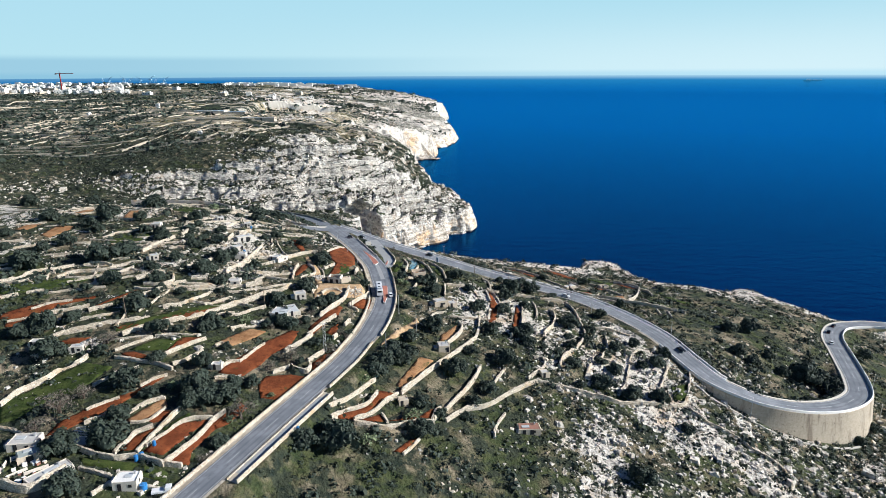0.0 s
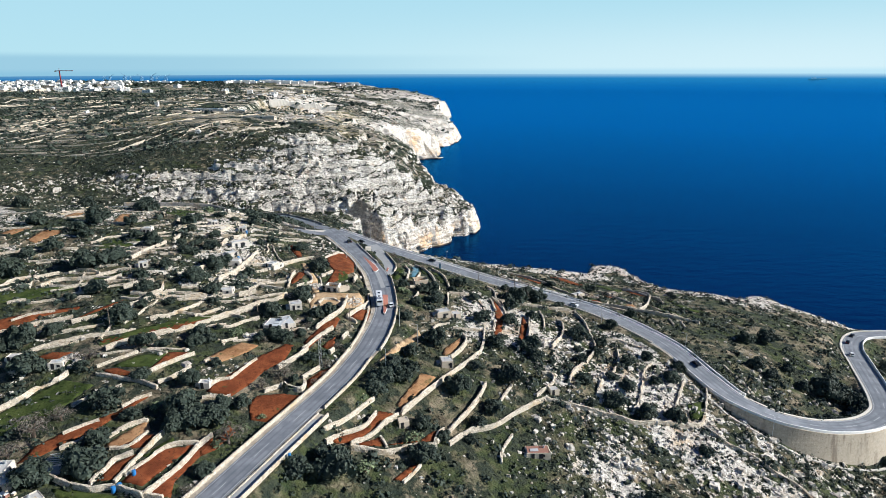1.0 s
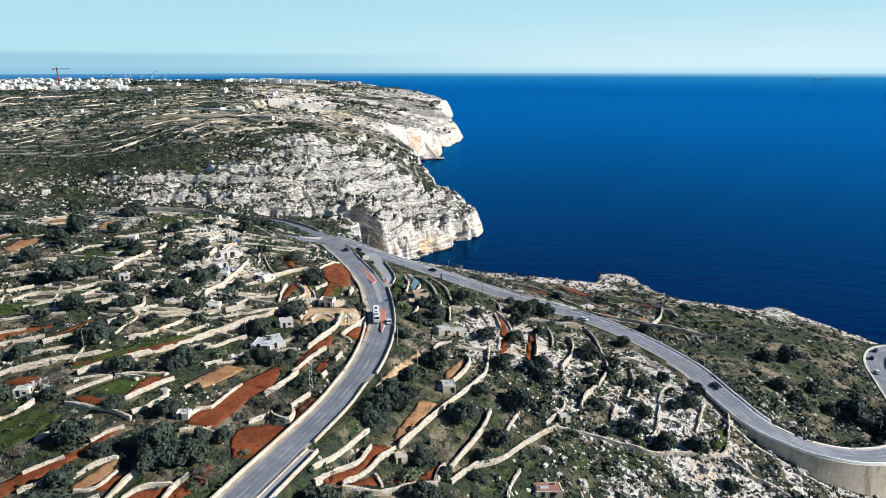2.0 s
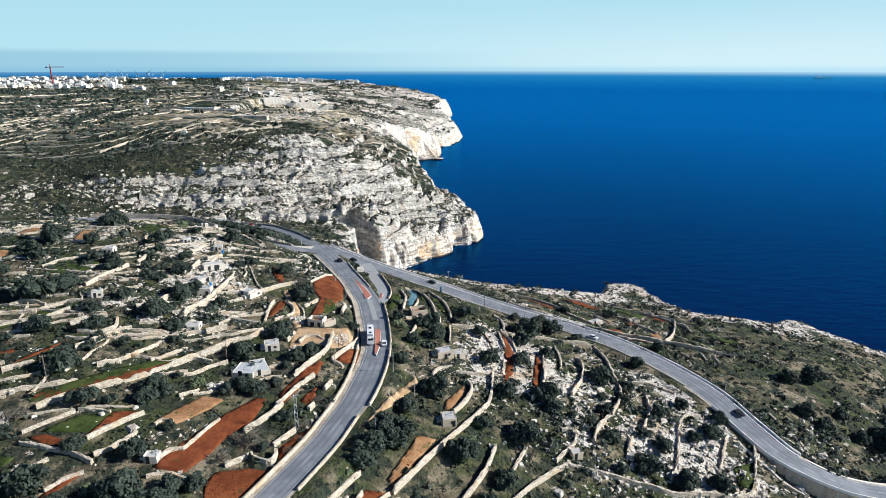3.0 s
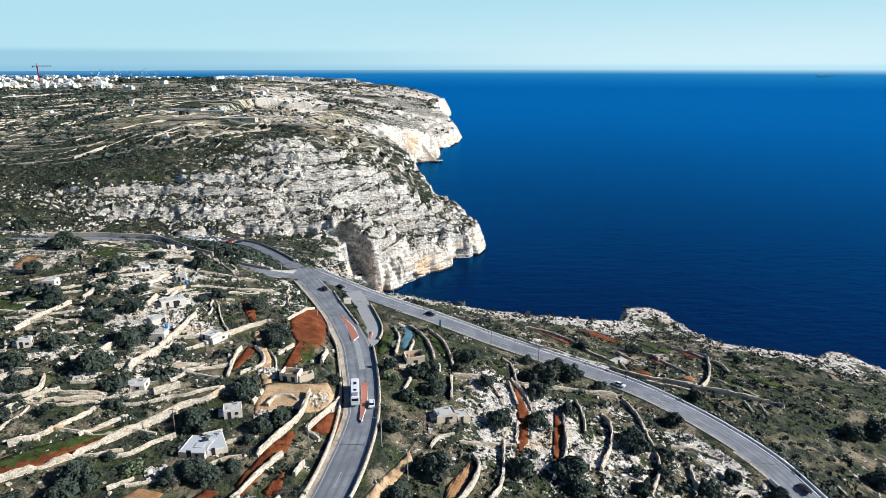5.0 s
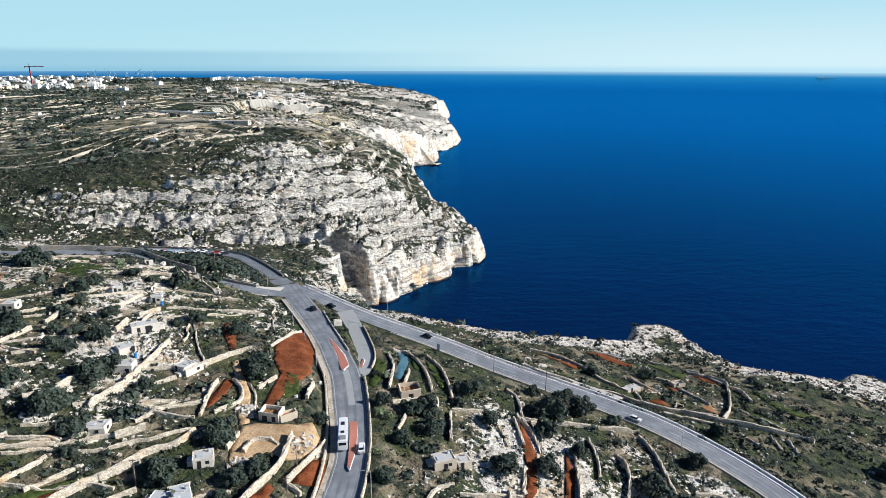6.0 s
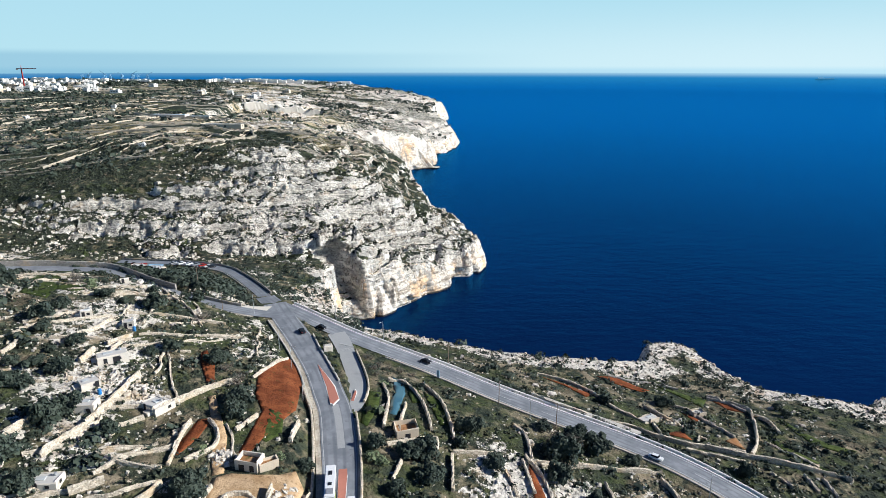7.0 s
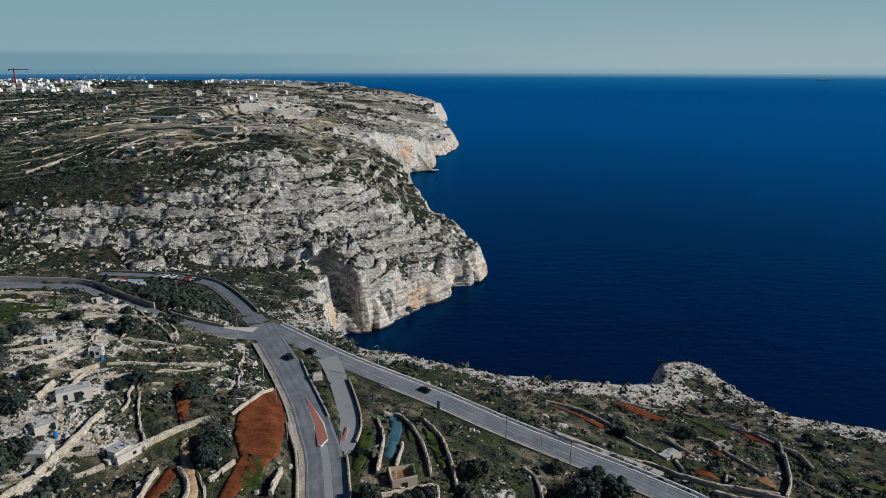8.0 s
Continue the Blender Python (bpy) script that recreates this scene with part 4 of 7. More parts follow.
# ---------------------------------------------------------------- plants
def leaf_cloud(rng, count, lobes, size, flat=0.0):
    """Many small leaf blades over the surface of lumpy lobes (centre, radius); returns vertices and quads."""
    c = np.array([l[0] for l in lobes])
    r = np.array([l[1] for l in lobes])
    pick = rng.choice(len(lobes), count, p=r ** 2 / (r ** 2).sum())
    d = rng.normal(size=(count, 3))
    d /= np.linalg.norm(d, axis=1)[:, None]
    d[:, 2] = np.where(d[:, 2] < -0.35, -d[:, 2], d[:, 2])
    mid = c[pick] + d * (r[pick] * rng.uniform(0.72, 1.08, count))[:, None]
    mid[:, 2] = np.maximum(mid[:, 2], 0.03)
    u = np.cross(d, rng.normal(size=(count, 3)))
    u /= np.linalg.norm(u, axis=1)[:, None]
    tilt = d + rng.normal(size=(count, 3)) * 0.55
    v = np.cross(tilt, u)
    v /= np.linalg.norm(v, axis=1)[:, None]
    s = size * rng.uniform(0.6, 1.3, count)[:, None]
    u, v = u * s, v * s * 0.75
    verts = np.stack([mid - u, mid - v * 0.8, mid + u, mid + v], 1).reshape(-1, 3)
    return verts, np.arange(count * 4).reshape(-1, 4)


def crown_lobes(rng, n=9, flat=0.62):
    lobes = [((0, 0, 0.45), 0.55)]
    for k in range(n):
        a = 2 * math.pi * (k + rng.uniform(-0.4, 0.4)) / n
        q = rng.uniform(0.35, 0.66)
        lobes.append(((q * math.cos(a), q * math.sin(a), rng.uniform(0.22, 0.62) * flat / 0.62), rng.uniform(0.24, 0.42)))
    for k in range(3):
        lobes.append(((rng.uniform(-0.3, 0.3), rng.uniform(-0.3, 0.3), rng.uniform(0.6, 0.85) * flat / 0.62), rng.uniform(0.22, 0.34)))
    return lobes


def plant_prototypes():
    """Unit plants, one metre in radius; copies are scaled to size."""
    kinds = {"carob": [], "bare": [], "cactus": []}
    words = {"carob": "dense dark green carob tree with a rounded spreading crown", "bare": "leafless grey-brown tree with a twiggy crown",
             "cactus": "clump of pale green prickly pear cactus"}
    for kind, variants in (("carob", 5), ("bare", 3), ("cactus", 3)):
        for n in range(variants):
            rng = np.random.RandomState(100 + n + len(kind) * 17)
            root = empty({"carob": "carob_tree", "bare": "bare_tree", "cactus": "cactus"}[kind], 0, 0, -500)
            tagged(root, words[kind], "cactus" if kind == "cactus" else "tree", {"carob": "carob trees", "bare": "bare trees", "cactus": "cactus clumps"}[kind])
            if kind == "cactus":
                v, q = leaf_cloud(rng, 210, crown_lobes(rng, 8, 0.5), 0.12)
                pads = quads_object("foliage", v, q, CACTUS, False)
                pads.parent = root
                part("stem", rod((0, 0, -0.3), (0.05, 0, 0.4), 0.1, 0.06), BARK, root)
            else:
                lobes = crown_lobes(rng, 8 + n % 3)
                if kind == "carob":
                    v, q = leaf_cloud(rng, 1150, lobes, 0.075)
                    # inner foliage, so that the crown is not seen through
                    v2, q2 = leaf_cloud(rng, 160, [(c, r * 0.72) for c, r in lobes], 0.24)
                    v, q = np.vstack([v, v2]), np.vstack([q, q2 + len(v)])
                    crown = quads_object("crown", v, q, CAROB, False)
                else:
                    v, q = leaf_cloud(rng, 480, lobes, 0.10)
                    w = v.reshape(-1, 4, 3)
                    mid = w.mean(1, keepdims=True)
                    w[:, 1::2] = mid + (w[:, 1::2] - mid) * 0.22
                    crown = quads_object("crown", w.reshape(-1, 3), q, TWIGS, False)
                crown.parent = root
                bm = rod((0, 0, -0.35), (0.03, 0.02, 0.4), 0.11, 0.07)
                for k in range(4):
                    a = 1.57 * k + rng.uniform(0, 1)
                    rod((0.02, 0.01, 0.25), (0.45 * math.cos(a), 0.45 * math.sin(a), 0.6), 0.055, 0.02, 5, bm)
                part("trunk", bm, BARK, root)
            kinds[kind].append(root)
    return kinds


PLANTS = plant_prototypes()
plant_rng = random.Random(11)


def plant_all(kind, spots):
    level = height_at([s[0] for s in spots], [s[1] for s in spots])
    gap, _, _ = near_road(np.array([s[0] for s in spots], float), np.array([s[1] for s in spots], float))
    for (x, y, r), z, clear in zip(spots, level, gap):
        if clear < 0.5 * r and r > 2.3:
            continue
        proto = plant_rng.choice(PLANTS[kind])
        tall = plant_rng.uniform(0.85, 1.15)
        copy_thing(proto, pose(x, y, z - 0.15, 0, 0, plant_rng.uniform(0, 360)) @ Matrix.Diagonal((r, r, r * tall * (1.0 if kind != "cactus" else 0.9), 1)))


# ---------------------------------------------------------------- roads
MAIN, COAST, SLIP, LANE, PARK = [line for line, _ in ROADS]


def by(line, key):
    return line[[bool(key(p)) for p in line]]


def road(line, half, words, lift):
    ob = ribbon("road", line, -half, half, ASPHALT, lift)
    return tagged(ob, words, "road", kind="structure")


def verge(line, a, b, lift=0.02):
    return tagged(ribbon("verge", line, a, b, VERGE, lift), "dusty pale gravel verge beside the road", "verge", kind="structure")


def painted(line, at, width, lift, parent_name="road_marking"):
    return tagged(ribbon(parent_name, line, at - width / 2, at + width / 2, WHITE_PAINT, lift), "worn white painted road line", "road marking", kind="structure")


def dashes(line, at, width, lift, on=2, off=4):
    for k in range(2, len(line) - on - 1, on + off):
        painted(line[k:k + on + 1], at, width, lift)


def kerb(line, at, width, height, material=None, words="low pale kerb along the road", name="kerb"):
    ob = wall_mesh(name, np.column_stack([line[:, :2] + sideways(line) * np.reshape(at, (-1, 1)), line[:, 2]]), line[:, 2], height, width, material or CONCRETE, 0.02, 0.5)
    return tagged(ob, words, "kerb" if name == "kerb" else "wall", kind="structure" if name == "kerb" else "")


def main_edges(line):
    """The main road's left and right edge, in metres from its line."""
    at = [118, 196, 208, 219, 243, 271, 300, 364]
    return np.interp(line[:, 1], at, [-4.9, -5.1, -4.9, -5.2, -4.0, -4.8, -4.5, -4.5]), np.interp(line[:, 1], at, [1.8, 1.9, 3.0, 3.2, 3.6, 4.5, 4.6, 4.5])


edge_l, edge_r = main_edges(MAIN)
tagged(ribbon("road", MAIN, edge_l, edge_r, ASPHALT, 0.10), "worn grey asphalt main road", "road", kind="structure")
tagged(ribbon("road", by(MAIN, lambda p: 265 < p[1] < 290), -0.6, 1.3, PALE_ASPHALT, 0.112), "pale worn strip between two traffic islands", "road", kind="structure")
tagged(ribbon("road", by(COAST, lambda p: p[0] > 86), -3.9, 3.9, ASPHALT, 0.08), "grey asphalt coast road with a hairpin bend", "road", kind="structure")
tagged(ribbon("road", by(COAST, lambda p: p[0] < -64), -3.9, 3.9, ASPHALT, 0.08), "grey asphalt junction of two roads", "road", kind="structure")
tagged(ribbon("road", by(COAST, lambda p: -70 < p[0] < 89), -3.9, 3.0, ASPHALT, 0.084), "grey asphalt coast road running straight to the junction", "road", kind="structure")
tagged(ribbon("road", SLIP, -3.7, np.interp(SLIP[:, 1], [288, 296, 326, 340], [3.4, 1.9, 1.9, 3.0]), PALE_ASPHALT, 0.06), "dusty pale asphalt slip road to the junction", "road", kind="structure")
road(LANE, 3.1, "narrow asphalt lane", 0.09)
mouth = by(LANE, lambda p: -92 < p[0] < -74)
tagged(ribbon("verge", mouth, 3.0, 3.4 + 4.5 * np.linspace(1, 0, len(mouth)) ** 1.5, PALE_KERB, 0.06), "pale dusty apron where the lane meets the junction", "verge", kind="structure")
road(PARK, 2.6, "asphalt road to the car park", 0.055)
some = by(MAIN, lambda p: p[1] < 352)
verge(some, main_edges(some)[0] - 1.5, main_edges(some)[0] + 0.1)
some = by(MAIN, lambda p: p[1] < 282)
verge(some, main_edges(some)[1] - 0.1, main_edges(some)[1] + 0.8)
verge(by(COAST, lambda p: p[0] > 86), 3.8, 5.0)
verge(by(COAST, lambda p: -22 < p[0] < 88), 2.95, 3.7)
verge(by(COAST, lambda p: p[0] > -70), -5.1, -3.8)
verge(by(LANE, lambda p: p[0] < -76), -4.0, -3.0)
tagged(ribbon("pavement", by(COAST, lambda p: 22 < p[0] < 52), -9.0, -5.2, CONCRETE, 0.05), "strip of pale concrete beside the coast road", "pavement", kind="structure")
near_main = by(MAIN, lambda p: p[1] < 350)
painted(near_main, main_edges(near_main)[0] + 0.5, 0.14, 0.125)
painted(near_main, main_edges(near_main)[1] - 0.45, 0.14, 0.125)
below = by(MAIN, lambda p: p[1] < 236)
dashes(np.column_stack([below[:, :2] + sideways(below) * (sum(main_edges(below)) / 2)[:, None], below[:, 2]]), 0.0, 0.14, 0.125)
dashes(by(COAST, lambda p: p[0] > -62), 0.0, 0.16, 0.105)
painted(by(COAST, lambda p: p[0] > -30), -3.45, 0.16, 0.105)
painted(by(COAST, lambda p: p[0] > 86), 3.45, 0.16, 0.105)
painted(by(COAST, lambda p: -30 < p[0] < 88), 2.6, 0.16, 0.108)
# seaward parapet with a white coping, and the white inner kerb
seaward = by(COAST, lambda p: p[0] > -70 and p[1] > 215)
seaward = seaward[:int(np.argmin(np.abs(seaward[:, 0] - 108) + np.abs(seaward[:, 1] - 217)))]
kerb(seaward, -4.25, 0.45, 0.28, WHITE_TOP, "white painted kerb along the coast road")
kerb(seaward, -5.35, 0.45, 0.85, WHITE_TOP, "low white-topped parapet wall along the coast road", "parapet")
inner = COAST[int(np.argmin(np.abs(COAST[:, 0] - 108) + np.abs(COAST[:, 1] - 217))):]
kerb(inner, -4.6, 0.9, 0.3, PALE_KERB, "broad pale kerb on the inside of the hairpin")
outer = by(COAST, lambda p: p[0] > 93)
kerb(outer, 4.85, 0.42, 1.1, WHITE_TOP, "white-topped parapet round the outside of the hairpin", "parapet")
# landward kerb with gaps
kerb(by(COAST, lambda p: -24 < p[0] < 88), 3.85, 0.35, 0.22, CONCRETE)
# walls along the main road
kerb(by(MAIN, lambda p: p[1] < 300), -6.7, 0.6, 0.95, DRY_STONE, "low pale stone wall beside the main road", "roadside_wall")
kerb(by(MAIN, lambda p: 172 < p[1] < 205), 2.9, 0.5, 0.8, DRY_STONE, "low pale stone wall beside the main road", "roadside_wall")
kerb(by(MAIN, lambda p: 207 < p[1] < 284), np.interp(by(MAIN, lambda p: 207 < p[1] < 284)[:, 1], [207, 243, 284], [4.0, 4.5, 5.5]), 0.55, 0.9, DRY_STONE, "low pale stone wall beside the main road", "roadside_wall")
kerb(by(SLIP, lambda p: 290 < p[1] < 330), 2.5, 0.5, 0.8, DRY_STONE, "low pale stone wall beside the slip road", "roadside_wall")
# the lane's walls stand in shade, which their grey stone colour carries
kerb(by(LANE, lambda p: -200 < p[0] < -114), 3.6, 0.6, 2.4, GREY_STONE, "tall stone wall along the lane", "roadside_wall")
kerb(by(LANE, lambda p: -111 < p[0] < -84), 3.6, 0.5, 1.2, GREY_STONE, "low stone wall along the lane", "roadside_wall")
kerb(by(MAIN, lambda p: 286 < p[1] < 352), -6.1, 0.45, 0.35, CONCRETE)

# this parapet's shadowed look is in its grey stone colour
kerb(by(PARK, lambda p: p[1] > 376), 3.5, 0.45, 0.9, GREY_STONE, "low stone parapet along the car park road", "parapet")
kerb(by(PARK, lambda p: 384 < p[1] < 440), -3.4, 0.35, 0.25, CONCRETE)


def retaining_wall():
    line = spline(by(COAST, lambda p: p[0] > 96 and p[1] < 300)[::2], 1.2)
    side = sideways(line)
    top = np.column_stack([line[:, :2] + side * 5.30, line[:, 2] + 0.15])
    rows = [np.column_stack([line[:, :2] + side * 4.9, line[:, 2] + 0.15]), top]
    for s, out in ((0.35, 5.7), (0.7, 6.2), (1.0, 6.7)):
        xy = line[:, :2] + side * out
        foot = np.minimum(height_at(xy[:, 0] + side[:, 0] * 1.2, xy[:, 1] + side[:, 1] * 1.2) - 1.2, line[:, 2] - 1)
        rows.append(np.column_stack([xy, line[:, 2] + (foot - line[:, 2]) * s]))
    n = len(line)
    i = np.arange(n - 1)
    quads = np.vstack([np.column_stack([r * n + i, r * n + i + 1, (r + 1) * n + i + 1, (r + 1) * n + i]) for r in range(len(rows) - 1)])
    ob = quads_object("retaining_wall", np.vstack(rows), quads, COURSED, False)
    tagged(ob, "tall curved retaining wall of pale stone under the hairpin", "retaining wall")
    # footpath at its base
    foot = by(line, lambda p: p[0] < 160)
    s2 = sideways(foot)
    xy = foot[:, :2] + s2 * 8.6
    path = np.column_stack([xy, height_at(xy[:, 0], xy[:, 1])])
    kerb(path, 0, 0.8, 0.35, CONCRETE, "pale concrete footing along the wall's base")


retaining_wall()


def traffic_island(points, z):
    """A kerbed island of red paving."""
    root = empty("traffic_island", points[0][0], points[0][1], z)
    for name, mat, grow, top in (("kerb", WHITE_TOP, 0.28, 0.14), ("paving", RED_PAVING, 0.0, 0.19)):
        c = np.mean(points, 0)
        bm = bmesh.new()
        ring = []
        for p in points:
            d = np.array(p) - c
            q = c + d * (1 + grow / max(1.0, np.linalg.norm(d)) * 1.4)
            ring.append((q[0] - points[0][0], q[1] - points[0][1]))
        lo = [bm.verts.new((x, y, -0.2)) for x, y in ring]
        hi = [bm.verts.new((x, y, top)) for x, y in ring]
        bm.faces.new(hi)
        for k in range(len(ring)):
            j = (k + 1) % len(ring)
            bm.faces.new((lo[k], lo[j], hi[j], hi[k]))
        bmesh.ops.recalc_face_normals(bm, faces=bm.faces)
        part(name, bm, mat, root)
    return tagged(root, "long traffic island of red paving with white kerb", "traffic island", "traffic islands")


# ---------------------------------------------------------------- buildings
def house(a, b, depth, height, wall, roof, words, doors=((0.3, 0.9, 2.0),), windows=((0.7, 0.9, 0.8),), name="farm_hut", group="", parapet=0.18):
    """A flat-roofed building whose front runs from a to b; it reaches back by depth. Doors and windows: place along the front, width, height."""
    a, b = np.array(a, float), np.array(b, float)
    width = float(np.linalg.norm(b - a))
    turn = math.degrees(math.atan2(b[1] - a[1], b[0] - a[0]))
    back = np.array([-(b - a)[1], (b - a)[0]]) / width
    c = (a + b) / 2 + back * depth / 2
    xs, ys = np.array([a[0], b[0], c[0]]), np.array([a[1], b[1], c[1]])
    z = float(height_at(xs, ys).mean())
    root = empty(name, c[0], c[1], z, turn)
    hw, hd, t = width / 2, depth / 2, 0.28
    bm = bmesh.new()
    for cx, cy, sx, sy in ((0, -hd + t / 2, width, t), (0, hd - t / 2, width, t), (-hw + t / 2, 0, t, depth - 2 * t), (hw - t / 2, 0, t, depth - 2 * t)):
        box(cx, cy, (height + parapet - 1.5) / 2, sx, sy, height + parapet + 1.5, bm=bm)
    rng = random.Random(int(abs(c[0] * 13 + c[1] * 7)))
    for v in bm.verts:
        if v.co.z > 0.5:
            v.co.z += rng.uniform(-0.40, 0.12)
            v.co.x += rng.uniform(-0.14, 0.14)
    part("wall", bm, wall, root)
    part("roof", box(0, 0, height - 0.1, width - 2 * t - 0.006, depth - 2 * t - 0.006, 0.2), roof, root, "flat roof")
    if width > 3.2 and parapet < 0.5:
        part("roof_slab", box(rng.uniform(-0.2, 0.2) * width, rng.uniform(-0.1, 0.2) * depth, height + 0.08, width * 0.34, depth * 0.3, 0.18), ROOF_PALE, root, "patch of newer roof covering")
        part("roof_tank", rod((hw * 0.55, hd * 0.5, height), (hw * 0.55, hd * 0.5, height + 0.7), 0.32, 0.3, 10), STEEL, root, "small roof tank")
        part("lean_to", box(-hw - 0.7, hd * 0.2, height * 0.3 - 0.3, 1.4, depth * 0.55, height * 0.6 + 0.6, 0.03), wall, root)
        part("buttress", box(hw * 0.3, hd + 0.5, height * 0.35 - 0.4, width * 0.5, 1.0, height * 0.5 + 0.8, 0.05, 0.9), DRY_STONE, root)
    # no holes are cut: dark panels on the wall give the openings' shade
    for u, w, h in doors:
        part("door", box(-hw + u * width, -hd - 0.01, h / 2, w, 0.1, h, 0.02), DARK, root, "dark open doorway")
    for u, w, h in windows:
        part("window", box(-hw + u * width, -hd - 0.01, min(1.5, height * 0.55), w, 0.1, h, 0.02), DARK, root, "small dark window")
        part("window", box(hw + 0.01, 0, min(1.5, height * 0.55), 0.1, w, h, 0.02), DARK, root, "small dark window")
    return tagged(root, words, "building", group)


house((-80.3, 125.9), (-74.8, 126.5), 4.5, 2.4, WHITE_WALL, WHITE_TOP, "white flat-roofed field house beside a blue water tank", windows=((0.75, 0.8, 0.8),))
house((22.7, 174.8), (29.9, 175.3), 4.2, 1.8, CREAM_WALL, ROOF_RED, "ruined stone hut with a rusty red roof", doors=((0.25, 1.0, 1.7), (0.6, 1.3, 1.6)), parapet=0.12)
house((34.3, 205.6), (37.3, 206.5), 3.0, 1.9, CREAM_WALL, ROOF_GREY, "small square limestone field hut", windows=())
house((-15.3, 174.4), (-12.4, 175.4), 2.8, 2.1, CREAM_WALL, CREAM_WALL, "small cream block hut among cactus", windows=())
house((-3.5, 207.1), (0.6, 207.9), 4.2, 2.4, CREAM_WALL, ROOF_GREY, "square limestone farm hut at the end of a terrace wall", doors=((0.8, 0.9, 1.9),))
house((-5.7, 243.4), (-0.3, 245.3), 4.4, 2.5, CREAM_WALL, ROOF_GREY, "old limestone farmhouse with a paved yard", doors=((0.5, 1.0, 1.8),))
house((0.2, 245.6), (3.6, 247.0), 4.0, 1.8, CREAM_WALL, ROOF_GREY, "low limestone store built against a farmhouse", windows=())
house((-16.6, 273.7), (-10.7, 275.3), 5.0, 1.6, CREAM_WALL, SOILS["tan"], "roofless stone ruin with broken walls", doors=((0.5, 1.4, 1.6),), windows=(), parapet=1.3)
house((-140.2, 188.4), (-137.1, 188.6), 3.0, 1.8, WHITE_WALL, ROOF_GREY, "small white hut at a wall's corner")
house((-124.5, 184.8), (-120.5, 185.7), 3.4, 1.9, WHITE_WALL, ROOF_GREY, "whitewashed hut on stony ground")
house((-67.9, 219.0), (-61.3, 218.6), 7.5, 1.3, WHITE_WALL, ROOF_PALE, "farm building with a broad white flat roof", doors=((0.4, 1.2, 2.0),))
house((-61.0, 219.4), (-56.8, 221.6), 9.0, 1.3, WHITE_WALL, ROOF_PALE, "lower farm wing with a pale blue-grey roof", windows=())
house((-61.9, 233.8), (-57.6, 235.3), 4.0, 2.4, WHITE_WALL, ROOF_GREY, "white farm store beside a cluttered yard")
house((-52.6, 254.1), (-47.0, 253.0), 4.0, 1.5, WHITE_WALL, SOILS["tan"], "roofless whitewashed ruin by an earth yard", doors=((0.3, 1.4, 1.6), (0.75, 1.1, 1.6)), windows=(), parapet=1.2)
house((-46.4, 253.2), (-42.6, 255.6), 2.4, 1.4, CREAM_WALL, SOILS["tan"], "low roofless limestone pen", doors=(), windows=(), parapet=0.8)
house((-146.4, 293.6), (-142.0, 294.0), 4.0, 2.6, WHITE_WALL, ROOF_GREY, "white two-part farmhouse among bushes")
house((-102.3, 288.7), (-95.6, 293.2), 4.5, 2.4, WHITE_WALL, ROOF_GREY, "white farmhouse with an open porch", doors=((0.6, 1.8, 2.1), (0.25, 1.0, 2.0)))
house((-99.7, 275.8), (-96.3, 279.2), 4.2, 1.9, WHITE_WALL, ROOF_GREY, "low white hut with a pale blue door", doors=((0.8, 1.0, 1.9),))
house((-120.8, 313.2), (-117.8, 314.8), 2.8, 2.1, WHITE_WALL, WHITE_TOP, "small white cubic hut on a terrace")
house((-106.6, 311.2), (-103.2, 312.1), 3.0, 2.1, WHITE_WALL, ROOF_GREY, "white hut with a blue barrel outside")
house((-96.6, 267.0), (-92.0, 267.4), 4.0, 2.7, WHITE_WALL, ROOF_GREY, "tall white block house at a wall's end", doors=((0.75, 0.9, 1.8),))
house((-83.0, 273.3), (-79.0, 271.0), 4.4, 1.9, WHITE_WALL, ROOF_GREY, "white hut with a patched flat roof", windows=())
house((-78.1, 270.5), (-75.0, 275.4), 4.0, 1.8, WHITE_WALL, ROOF_GREY, "long low white shed against a terrace wall", doors=())
house((-92.9, 241.9), (-86.9, 242.5), 4.2, 1.6, WHITE_WALL, ROOF_GREY, "white shed with a patched roof")
house((-127.4, 351.0), (-124.8, 352.6), 2.2, 1.5, WHITE_WALL, WHITE_TOP, "tiny white hut beside the lane", windows=())
house((-128.8, 253.7), (-125.5, 255.3), 3.4, 2.1, WHITE_WALL, ROOF_GREY, "white hut in a dry-stone enclosure")
house((-75.0, 177.5), (-71.8, 177.7), 2.6, 1.8, WHITE_WALL, ROOF_GREY, "white shed beside a ploughed field", windows=())
house((62.4, 312.7), (68.2, 316.2), 3.4, 1.1, CREAM_WALL, ROOF_GREY, "low limestone ruin on the coastal terraces", windows=())
house((83.2, 323.9), (88.0, 325.1), 3.4, 1.0, CREAM_WALL, ROOF_GREY, "ruined limestone pen on the coastal terraces", windows=(), parapet=0.7)
house((-98.2, 123.6), (-92.6, 131.9), 4.0, 1.7, WHITE_WALL, ROOF_GREY, "white farmhouse with a roof terrace", doors=((0.7, 1.1, 2.0),), windows=((0.3, 1.1, 1.0),))
house((-113.6, 137.6), (-106.6, 138.7), 5.0, 2.2, WHITE_WALL, ROOF_GREY, "white shed with pale sheet-metal roof")
house((-106.9, 132.0), (-102.6, 135.2), 4.0, 2.1, CREAM_WALL, ROOF_GREEN, "yellow-fronted shed with a grey-green sheet roof", doors=((0.5, 1.6, 1.9),), windows=())
house((-138.5, 391.0), (-131.0, 389.0), 5.0, 1.9, CREAM_WALL, ROOF_GREY, "low roadside building beside the car park")
house((-150, 398.0), (-143.0, 396.5), 5.0, 1.9, WHITE_WALL, ROOF_GREY, "white roadside kiosk building beside the car park")
